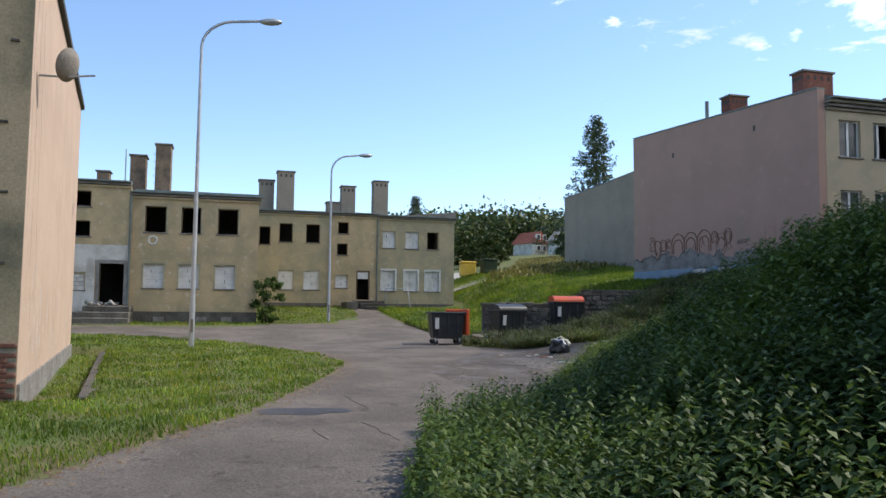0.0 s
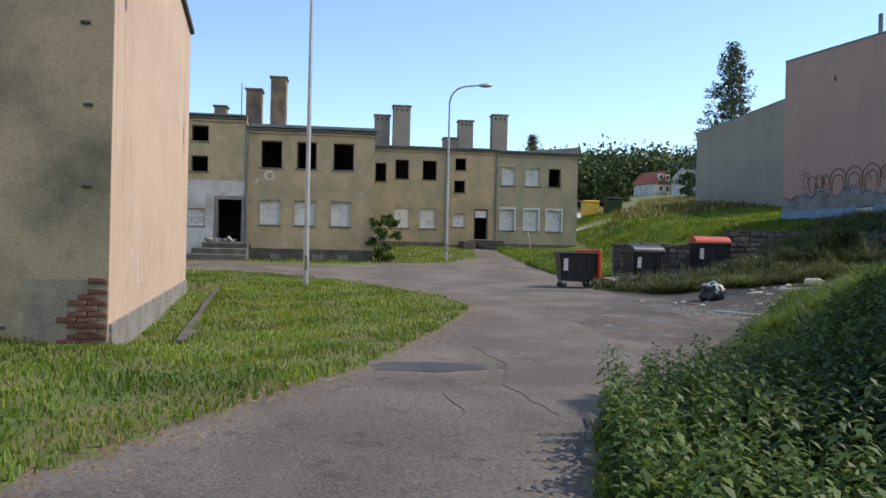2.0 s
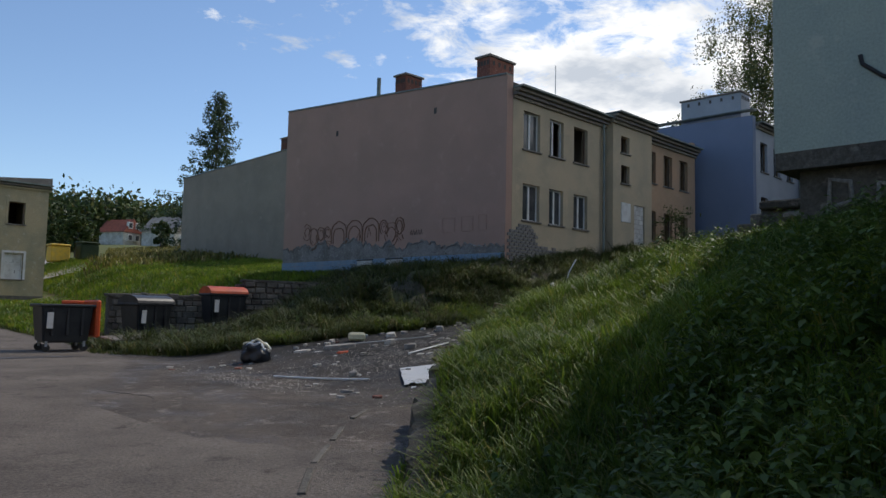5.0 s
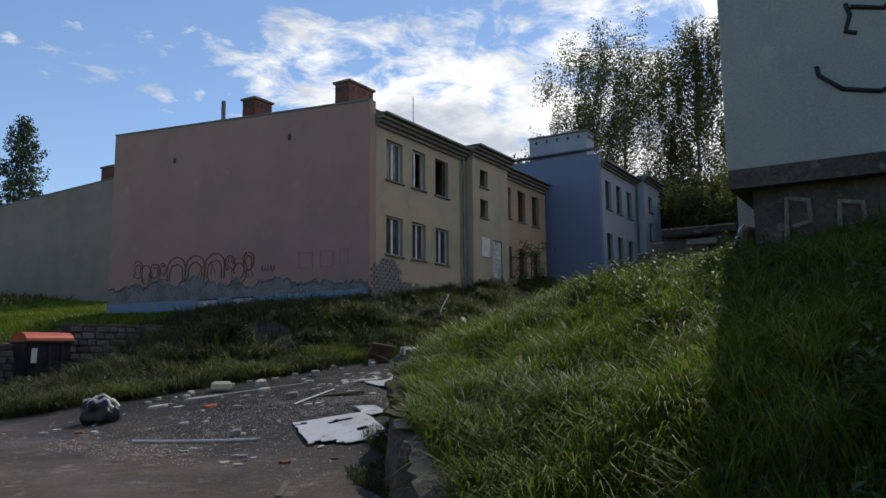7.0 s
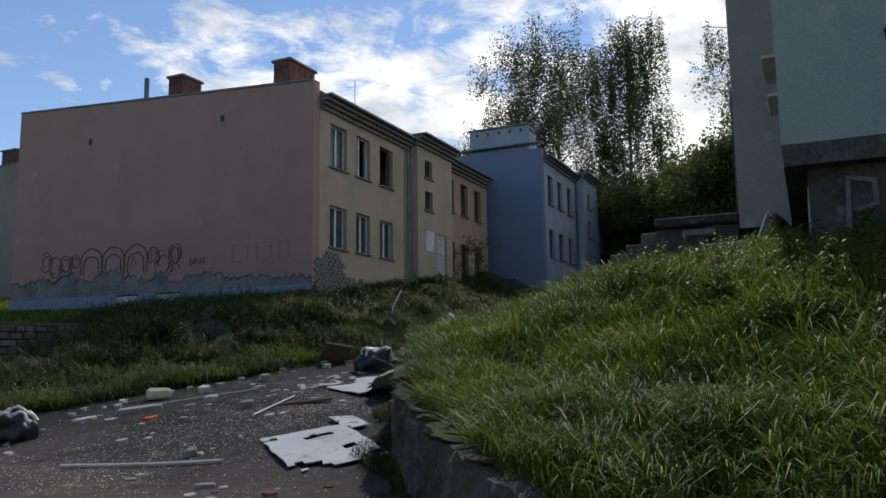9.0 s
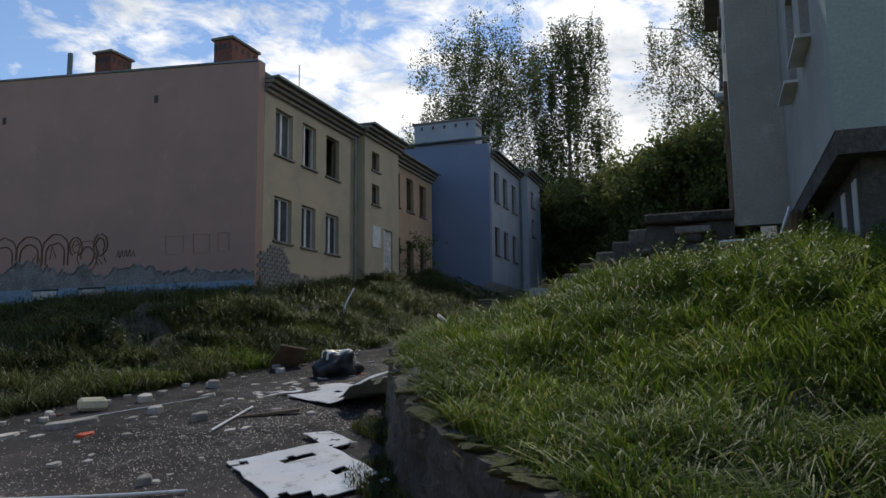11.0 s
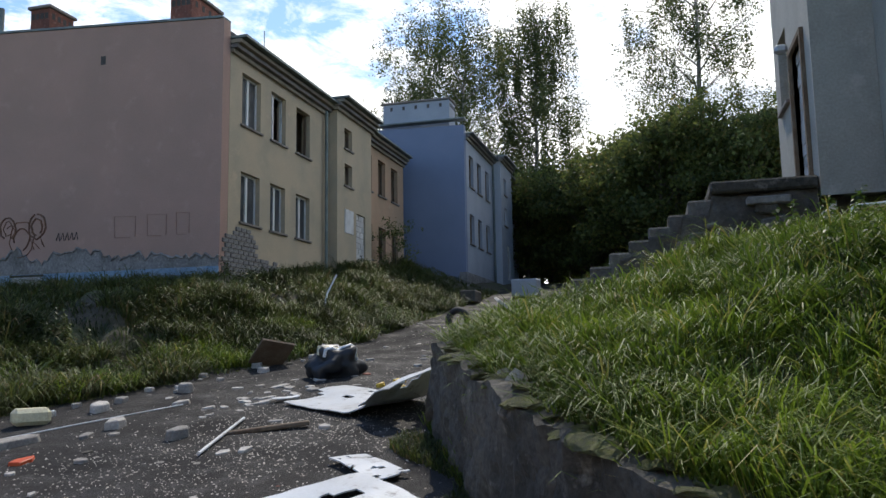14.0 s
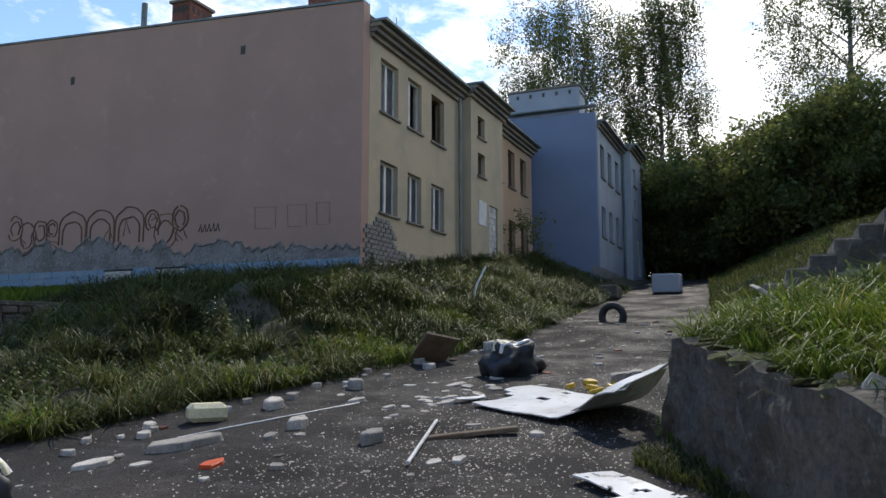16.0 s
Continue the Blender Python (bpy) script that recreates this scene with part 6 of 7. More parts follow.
def tyre(x, y, turn):
    e = empty("tyre", (x, y, gz(x, y)), turn, label="old black tyre half sunk upright in the lane", category="tyre")
    bm = bmesh.new()
    for a_ in range(28):
        for b_ in range(10):
            A, B = 6.2832 * a_ / 28, 6.2832 * b_ / 10
            r_ = 0.27 + 0.09 * math.cos(B)
            bm.verts.new((0.1 * math.sin(B), r_ * math.cos(A), r_ * math.sin(A) + 0.12))
    bm.verts.ensure_lookup_table()
    for a_ in range(28):
        for b_ in range(10):
            i0, i1 = a_ * 10 + b_, a_ * 10 + (b_ + 1) % 10
            j0, j1 = ((a_ + 1) % 28) * 10 + b_, ((a_ + 1) % 28) * 10 + (b_ + 1) % 10
            bm.faces.new([bm.verts[q] for q in (i0, j0, j1, i1)])
    part("tread", bm, M["rubber"], e, smooth=True)


tyre(25.4, 19.3, -12)
tagged(boxed("concrete_box", (-0.9, 0.9, -0.5, 0.5, 0, 0.7), M["pale"], bev=0.04), "pale concrete box at the top of the lane", "concrete box").matrix_basis = pose(37.0, 19.4, gz(37.0, 19.4), 0, -4, 3)
tagged(boxed("concrete_block", (-0.7, 0.7, -0.3, 0.3, 0, 0.45), M["concrete"], bev=0.04), "grey concrete block before the blue house", "concrete block").matrix_basis = pose(33.5, 20.9, gz(33.5, 20.9), 0, 0, 4)
for k in range(7):
    x_, y_ = 16.4 + rng.uniform(-0.3, 0.5), 17.9 + rng.uniform(-0.3, 0.4)
    chunk("yellow_scrap", x_, y_, rng.uniform(0.1, 0.28), 0.09, 0.07, rng.uniform(0, 180), M["yellow"], "scrap of yellow plastic among the rubble", "plastic scrap", "yellow scraps", seed=60 + k, tilt=rng.uniform(-20, 20))
can = empty("plastic_canister", (13.64, 21.55, gz(13.64, 21.55) + 0.1), -38, label="cream plastic canister lying on its side", category="canister")
boxed("body", (-0.22, 0.2, -0.13, 0.13, -0.1, 0.1), M["cream_plastic"], can, bev=0.05)
boxed("cap", (0.2, 0.26, -0.04, 0.04, -0.02, 0.06), M["panel"], can, bev=0.012)
cb = boxed("cardboard_sheet", (-0.3, 0.3, -0.02, 0.02, 0, 0.62), M["wood"])
tagged(cb, "brown board leaning in the weeds of the bank", "board").matrix_basis = pose(18.3, 21.0, gz(18.3, 21.0) + 0.03, 50, 10, -40)
for k, (x_, y_, s) in enumerate(((11.35, 15.25, 0.34), (11.62, 15.36, 0.26), (13.8, 15.75, 0.42), (13.2, 15.9, 0.2))):
    o = chunk("white_fragment", x_, y_, s, s * 0.7, 0.03, 40 * k, M["rubble"], "white broken panel piece on the grassy wall top", "panel piece", "white panel pieces", seed=80 + k, tilt=38 if k == 2 else 6, lift=0.16 if k == 2 else 0.03)
chair_ = empty("armchair", (15.2, 11.75, gz(15.2, 11.75) - 0.04), 172, label="worn dark upholstered armchair standing in the grass", category="armchair")
boxed("seat", (-0.3, 0.3, -0.4, 0.3, 0.06, 0.4), M["wood"], chair_, bev=0.06)
bm = box(bmesh.new(), -0.36, 0.36, 0.26, 0.46, 0.06, 0.98, 0.07)
for v in bm.verts:
    v.co.y += 0.22 * max(0.0, v.co.z - 0.3)
part("backrest", bm, M["wood"], chair_, "dark backrest leaning backwards")
for s_ in (-1, 1):
    boxed("armrest", (0.38 * s_ - 0.08, 0.38 * s_ + 0.08, -0.42, 0.34, 0.05, 0.6), M["wood"], chair_, bev=0.05)
    tube("piping", [(0.47 * s_, -0.43, 0.1), (0.47 * s_, -0.43, 0.59), (0.47 * s_, 0.3, 0.6), (0.4 * s_, 0.42, 0.94), (0.2 * s_, 0.42, 1.02)], 0.022, M["panel"], chair_, "pale frayed piping")
for u in (-0.3, 0.3):
    for v in (-0.34, 0.3):
        boxed("foot", (u - 0.03, u + 0.03, v - 0.03, v + 0.03, -0.02, 0.07), M["wood"], chair_)

# fine rubble and glass-like grit
rs = np.random.default_rng(5)
gx_, gy_ = rs.uniform(8.5, 30, 60000), rs.uniform(13.5, 22.5, 60000)
band_ = np.exp(-((gy_ - 18.3 + 0.15 * (gx_ - 12)) / 1.5) ** 2) * np.exp(-((gx_ - 12) / 4.5) ** 2) + 0.05
keep = (line_distance(EDGE, gx_, gy_) < -0.1) & (line_distance(BANK, gx_, gy_) > -0.1) & (rs.uniform(0, 1, 60000) < band_)
gx_, gy_ = gx_[keep], gy_[keep]
gzv = ground_z(gx_, gy_)
n_ = len(gx_)
s_ = rs.uniform(0.003, 0.011, n_)
corner = np.array([(-1, -1, 0), (1, -1, 0), (0.2, 1.1, 0), (0, 0, 0.9)], float)
ang = rs.uniform(0, 6.28, n_)
rot = np.stack([np.cos(ang), -np.sin(ang), np.sin(ang), np.cos(ang)], -1).reshape(-1, 2, 2)
cv = np.repeat(corner[None], n_, 0) * s_[:, None, None] * rs.uniform(0.6, 1.5, (n_, 4, 1))
cv[:, :, :2] = np.einsum("nij,nkj->nki", rot, cv[:, :, :2])
cv += np.stack([gx_, gy_, gzv], -1)[:, None]
fc = (np.arange(n_) * 4)[:, None, None] + np.array([(0, 1, 3), (1, 2, 3), (2, 0, 3)])
tagged(part("grit", arrays_mesh("grit", cv.reshape(-1, 3), fc.reshape(-1, 3), M["rubble"]), None), "fine pale grit and crumbs spread over the lane", "grit", kind="stuff")

# gravel along the worn edges of the road, dead leaves along the lawn
def crumbs(name, x_, y_, lo_s, hi_s, tall, mat, label, category, seed):
    r_ = np.random.default_rng(seed)
    m_ = len(x_)
    sz = r_.uniform(lo_s, hi_s, m_)
    an = r_.uniform(0, 6.28, m_)
    v = np.repeat(np.array([(-1, -0.8, 0), (1, -0.9, 0), (0.3, 1.1, 0), (0.1, 0, tall)])[None], m_, 0) * sz[:, None, None] * r_.uniform(0.6, 1.5, (m_, 4, 1))
    c_, s_ = np.cos(an)[:, None], np.sin(an)[:, None]
    vx, vy = v[:, :, 0] * c_ - v[:, :, 1] * s_, v[:, :, 0] * s_ + v[:, :, 1] * c_
    v = np.stack([vx + x_[:, None], vy + y_[:, None], v[:, :, 2] + ground_z(x_, y_)[:, None]], -1)
    f = (np.arange(m_) * 4)[:, None, None] + np.array([(0, 1, 3), (1, 2, 3), (2, 0, 3)])
    tagged(part(name, arrays_mesh(name, v.reshape(-1, 3), f.reshape(-1, 3), mat), None), label, category, kind="stuff")


qx_, qy_ = rs.uniform(-3, 10, 60000), rs.uniform(4, 30, 60000)
out_lawn = np.abs(line_distance(LAWN, qx_, qy_))
out_edge = -line_distance(EDGE, qx_, qy_)
on_road = ~inside(LAWN, qx_, qy_) & (out_edge > 0) & (line_distance(BANK, qx_, qy_) > 0)
keep = on_road & (rs.uniform(0, 1, 60000) < 0.1 + 0.9 * np.exp(-np.minimum(out_lawn, out_edge) / 0.35))
crumbs("road_gravel", qx_[keep], qy_[keep], 0.006, 0.02, 0.7, M["stone"], "loose grey gravel along the road edges", "gravel", 61)
keep = (np.abs(out_lawn) < 0.5) & (rs.uniform(0, 1, 60000) < np.exp(-out_lawn / 0.2)) & (out_edge > 0)
crumbs("dead_leaves", qx_[keep], qy_[keep], 0.015, 0.035, 0.5, M["wood"], "brown dead leaves and dirt along the lawn edge", "leaf litter", 62)

# ---------------- grass ----------------
def blades(name, x, y, height, width, lean, mat, label, seed, category="grass", clump=0.0):
    """Bent blades of grass, each an island of three triangles."""
    r_ = np.random.default_rng(seed)
    n_ = len(x)
    z = ground_z(x, y) - 0.01
    h = height * r_.uniform(0.55, 1.25, n_)
    w = width * r_.uniform(0.7, 1.4, n_)
    az = r_.uniform(0, 6.283, n_)
    if clump:
        az = az * 0.8 + 2.0 * ripple(x, y, clump) + 2.0
    ln = lean * r_.uniform(0.3, 1.3, n_) * h
    d = np.stack([np.cos(az), np.sin(az), np.zeros(n_)], -1)
    t = np.stack([-np.sin(az + 0.6), np.cos(az + 0.6), np.zeros(n_)], -1)
    p = np.stack([x, y, z], -1)
    up_ = np.array([0, 0, 1.0])
    mid = p + d * (ln * 0.35)[:, None] + up_ * (h * 0.65)[:, None]
    tip = p + d * ln[:, None] + up_ * (h * (1 - 0.28 * lean))[:, None]
    v = np.stack([p - t * w[:, None], p + t * w[:, None], mid + t * (w * 0.75)[:, None], mid - t * (w * 0.75)[:, None], tip], 1)
    f = (np.arange(n_) * 5)[:, None, None] + np.array([(0, 1, 2), (0, 2, 3), (3, 2, 4)])
    return tagged(part(name, arrays_mesh(name, v.reshape(-1, 3), f.reshape(-1, 3), mat), None), label, category, kind="stuff")


def tussocks(name, cx_, cy_, per, radius, height, width, mat, label, seed, sweep=0.0):
    """Clumps of long arching blades that fall outwards from their middle."""
    r_ = np.random.default_rng(seed)
    size = np.repeat(r_.uniform(0.55, 1.3, len(cx_)), per)
    swirl = np.repeat(r_.uniform(0, 6.283, len(cx_)), per)
    n_ = len(size)
    az = r_.uniform(0, 6.283, n_)
    d = np.stack([np.cos(az), np.sin(az)], -1) + sweep * np.stack([np.cos(swirl), np.sin(swirl)], -1)
    off = np.abs(r_.normal(0, 0.5, n_)) * radius * size
    x_, y_ = np.repeat(cx_, per) + np.cos(az) * off, np.repeat(cy_, per) + np.sin(az) * off
    p = np.stack([x_, y_, ground_z(x_, y_) - 0.015], -1)
    h = height * size * r_.uniform(0.5, 1.2, n_)
    out_ = h * r_.uniform(0.5, 1.5, n_)
    w = width * r_.uniform(0.6, 1.4, n_)
    d3 = np.concatenate([d, np.zeros((n_, 1))], 1)
    t = np.stack([-d[:, 1], d[:, 0], np.zeros(n_)], -1) + 0.5 * r_.normal(0, 1, (n_, 3)) * np.array([1, 1, 0])
    t /= np.linalg.norm(t, axis=1)[:, None]
    sag = r_.uniform(0.35, 1.0, n_)
    rows_ = []
    for g_, wd in ((0.0, 1.0), (0.4, 0.9), (0.75, 0.65)):
        c = p + d3 * (out_ * g_ ** 1.5)[:, None]
        c[:, 2] += h * (1.5 * g_ - sag * g_ * g_)
        rows_ += [c - t * (w * wd)[:, None], c + t * (w * wd)[:, None]]
    c = p + d3 * out_[:, None]
    c[:, 2] += h * (1.5 - sag * 1.35)
    v = np.stack(rows_ + [c], 1)
    f = (np.arange(n_) * 7)[:, None, None] + np.array([(0, 1, 3), (0, 3, 2), (2, 3, 5), (2, 5, 4), (4, 5, 6)])
    return tagged(part(name, arrays_mesh(name, v.reshape(-1, 3), f.reshape(-1, 3), mat), None), label, "grass", kind="stuff")


rs = np.random.default_rng(9)
def scatter(n, x0, x1, y0, y1, test):
    x, y = rs.uniform(x0, x1, n), rs.uniform(y0, y1, n)
    k = test(x, y)
    return x[k], y[k]


def mound_test(x, y):
    d = line_distance(EDGE, x, y)
    house = (x > 12.4) & (x < 26.8) & (y < 11.0)
    return (d > -0.1) & (d < 13) & ~house & (rs.uniform(0, 1, len(x)) < 1.0 / (1 + 0.22 * np.maximum(d, 0)))


x, y = scatter(560000, 1.8, 19, -1, 17, mound_test)
tuft = 0.5 + 0.9 * np.clip(ripple(x, y, 2.7) * 0.5 + 0.5 * ripple(x, y, 6.1) + 0.45, 0, 1)
blades("mound_grass", x, y, 0.21 * tuft, 0.0052, 0.95, M["grass"], "long lush green grass over the mound", 1, clump=1.4)
x, y = scatter(90000, 19, 60, 2, 20, lambda x, y: (line_distance(EDGE, x, y) > 0) & (line_distance(EDGE, x, y) < 16) & ~((x < 26.8) & (y < 12)))
blades("upper_grass", x, y, 0.4, 0.016, 0.8, M["bankgrass"], "dull long grass on the upper slope", 2, clump=0.9)


x, y = scatter(15000, 3.0, 19, 5, 17, lambda x, y: (line_distance(EDGE, x, y) > 0.15) & (line_distance(EDGE, x, y) < 7) & ~((x > 12.2) & (y < 11.3)) & (rs.uniform(0, 1, len(x)) < np.clip(1.15 - 0.13 * line_distance(EDGE, x, y), 0, 1)))
tussocks("mound_tussocks", x[:3000], y[:3000], 42, 0.14, 0.25, 0.0048, M["grass"], "long arching tussocks of green grass on the mound", 51, 0.5)
x, y = scatter(9000, 9.6, 14.6, 13.5, 17, lambda x, y: (line_distance(EDGE, x, y) > 0.32) & (line_distance(EDGE, x, y) < 0.8))
tussocks("wall_top_tussocks", x[:170], y[:170], 60, 0.12, 0.27, 0.0045, M["grass"], "long grass leaning over the wall top", 52, 0.7)


def lawn_test(x, y):
    return (inside(LAWN, x, y) | inside(VERGE, x, y)) & ~((x < -1.75 - (y - 13.4) * 0.12) & (y > 13.3) & (y < 27)) & ~((y > 40.3) & (x < 2.7)) & ~((y > 50.3) & (x < 16.2)) & (rs.uniform(0, 1, len(x)) < np.clip(12.0 / (y + 0.5), 0, 1))


x, y = scatter(420000, -9, 16.5, 6.4, 50, lawn_test)
edge_d = line_distance(LAWN, x, y)
blades("lawn_grass", x, y, 0.1 + 0.05 * ripple(x, y, 3.3) + 0.03 * (y > 30) + 0.06 * np.clip(8.5 - y, 0, 1), 0.0055 + 0.00022 * y, 0.9, M["lawngrass"], "bright green unmown lawn with yellowed patches", 3, clump=2.0)


def bank_test(x, y):
    d = -line_distance(BANK, x, y)
    return (d > -0.15) & (d < 15) & ~((x > 23.4) & (y > 25.1) & (y < 39.7)) & (rs.uniform(0, 1, len(x)) < 1.0 / (1 + 0.12 * np.maximum(d, 0)))


x, y = scatter(190000, 9.3, 40, 20, 40, bank_test)
tuft = np.clip(0.35 + 0.9 * ripple(x, y, 3.7) * ripple(x + 1, y, 1.3) + 0.5 * ripple(x, y, 7.0), 0.12, 1.3)
blades("bank_grass", x, y, 0.34 * tuft, 0.009, 1.15, M["bankgrass"], "shaggy dark tufts of grass and dead weeds on the bank", 4, clump=2.2)
x, y = scatter(9000, 10, 36, 20, 26, lambda x, y: (-line_distance(BANK, x, y) > 0.0) & ~((x > 23.2) & (y > 25.0)) & (ripple(x, y, 1.3) + 0.5 * ripple(x, y, 3.1) > -0.1))
tussocks("bank_tussocks", x[:2300], y[:2300], 50, 0.2, 0.36, 0.0075, M["bankgrass"], "shaggy arching tussocks over the bank", 53, 0.6)
x, y = scatter(1500, 10, 23, 26, 31.5, lambda x, y: (-line_distance(BANK, x, y) > 0.0) & ~((x < 19.2) & (y > 29.2)))
tussocks("yard_tussocks", x[:650], y[:650], 44, 0.2, 0.42, 0.009, M["bankgrass"], "shaggy dark tussocks below the bin yard", 55, 0.6)
x, y = scatter(4000, 11, 26, 20.4, 23.6, lambda x, y: (-line_distance(BANK, x, y) > 0.0) & (-line_distance(BANK, x, y) < 1.3) & (ripple(x, y, 2.1) > 0.1))
tussocks("bright_tussocks", x[:170], y[:170], 70, 0.2, 0.32, 0.006, M["grass"], "fresh green tussocks at the foot of the bank", 54, 0.4)
x, y = scatter(60000, 12, 70, 52, 130, lambda x, y: ~((x > 30) & (x < 45.5) & (y < 64.2)) & (x > 21 + (y - 58) * 0.42))
blades("meadow_grass", x, y, 0.6, 0.05, 0.6, M["drygrass"], "dry yellow meadow behind the houses", 6)
x, y = scatter(90000, 9.6, 31, 33, 62, lambda x, y: ~inside(VERGE, x, y) & (-line_distance(BANK, x, y) > 0) & ~((x > 23.3) & (y < 39.8)) & ~((x > 30.0) & (y > 47.8)))
blades("rough_grass", x, y, 0.3, 0.018, 0.8, M["lawngrass"], "rough yellowing grass behind the bin yard", 7, clump=0.8)
# tufts through the asphalt by the wall
x, y = scatter(60000, 8, 13.6, 13, 17.2, lambda x, y: (line_distance(EDGE, x, y) < 0) & (line_distance(EDGE, x, y) > -0.55 * (0.6 + 0.4 * np.sin(x * 3))))
blades("wall_foot_grass", x[:9000], y[:9000], 0.14, 0.005, 0.9, M["bankgrass"], "weeds growing along the wall foot", 8)


def weeds(name, x, y, height, mat, label, seed, leaves=22, size=0.05):
    """Nettle-like stems with pairs of pointed leaves."""
    r_ = np.random.default_rng(seed)
    n_ = len(x)
    z = ground_z(x, y)
    h = height * r_.uniform(0.6, 1.25, n_)
    lean = r_.uniform(-0.22, 0.22, (n_, 2))
    V, F = [], []
    k = np.arange(leaves)
    fr = 0.2 + 0.8 * k / leaves
    az = (k[None] * 2.4 + r_.uniform(0, 6.28, (n_, 1)))
    L = size * (1.25 - 0.75 * fr[None]) * r_.uniform(0.7, 1.3, (n_, leaves)) * 2
    base = np.stack([x[:, None] + lean[:, :1] * h[:, None] * fr, y[:, None] + lean[:, 1:] * h[:, None] * fr, z[:, None] + h[:, None] * fr], -1)
    d = np.stack([np.cos(az), np.sin(az), r_.uniform(-0.55, 0.25, az.shape)], -1)
    t = np.stack([-np.sin(az), np.cos(az), np.zeros(az.shape)], -1)
    mid = base + d * (L * 0.5)[..., None]
    v = np.stack([base, mid + t * (L * 0.27)[..., None], base + d * L[..., None] - np.array([0, 0, 1]) * (L * 0.25)[..., None], mid - t * (L * 0.27)[..., None]], -2).reshape(-1, 4, 3)
    top = np.stack([x + lean[:, 0] * h, y + lean[:, 1] * h, z + h], -1)
    p = np.stack([x, y, z], -1)
    sd_ = np.array([0.004, 0.003, 0])
    st = np.stack([p - sd_, p + sd_, top + sd_ * 0.4, top - sd_ * 0.4], 1)
    v = np.concatenate([v, st])
    f = np.arange(len(v) * 4).reshape(-1, 4)
    return tagged(part(name, arrays_mesh(name, v.reshape(-1, 3), f, mat), None), label, "weeds", kind="stuff")


x, y = scatter(5600, 2.1, 8.5, -0.5, 9.4, lambda x, y: (line_distance(EDGE, x, y) > 0.05) & (rs.uniform(0, 1, len(x)) < np.clip(1.5 - 0.12 * y, 0.2, 1)))
weeds("nettles", x, y, 0.5, M["weeds"], "dense dark green nettles at the lane side", 12)
x, y = scatter(700, 2.2, 4.2, 2.5, 8.4, lambda x, y: (line_distance(EDGE, x, y) > -0.05) & (line_distance(EDGE, x, y) < 0.8))
weeds("tall_nettles", x, y, 0.62, M["weeds"], "tall dark weeds leaning over the lane edge", 13)
x, y = scatter(900, 8.0, 17.5, 10.2, 13.2, lambda x, y: (line_distance(EDGE, x, y) > 2.2) & ~((x > 12.3) & (y < 11.2)))
weeds("crest_nettles", x[:170], y[:170], 0.38, M["weeds"], "nettles along the crest of the mound", 14)
x, y = scatter(2600, 11, 34, 20.5, 26, lambda x, y: (-line_distance(BANK, x, y) > 0.2) & ~((x > 23.2) & (y > 25.0)) & (ripple(x, y, 1.7) > 0.05))
weeds("bank_weeds", x, y, 0.4, M["bankgrass"], "low leafy weeds on the bank", 15)

x, y = scatter(1500, 11, 32, 20.6, 25, lambda x, y: (-line_distance(BANK, x, y) > 0.1) & ~((x > 23.2) & (y > 24.9)) & (ripple(x + 5, y, 1.1) > 0.25))
weeds("bank_nettles", x, y, 0.34, M["weeds"], "patches of fresh green nettles on the bank", 16)

# ---------------- trees and shrubs ----------------
def leaf_cloud(centres, spread, count, size, seed, droop=0.0, flat=1.0):
    """Small leaf quads round given centres; droop strings them downwards."""
    r_ = np.random.default_rng(seed)
    c = np.repeat(np.asarray(centres, float), count, 0)
    n_ = len(c)
    off = r_.normal(0, 1, (n_, 3)) * spread * np.array([1, 1, flat])
    if droop:
        off[:, :2] *= 0.45
        off[:, 2] = -r_.uniform(0, 1, n_) ** 0.8 * droop
    p = c + off
    a_, b_ = r_.normal(0, 1, (n_, 3)), r_.normal(0, 1, (n_, 3))
    a_ /= np.linalg.norm(a_, axis=1)[:, None]
    b_ -= a_ * (a_ * b_).sum(1)[:, None]
    b_ /= np.linalg.norm(b_, axis=1)[:, None]
    s = size * r_.uniform(0.6, 1.4, n_)[:, None]
    return np.stack([p - a_ * s, p + b_ * s * 0.55, p + a_ * s, p - b_ * s * 0.55], 1)


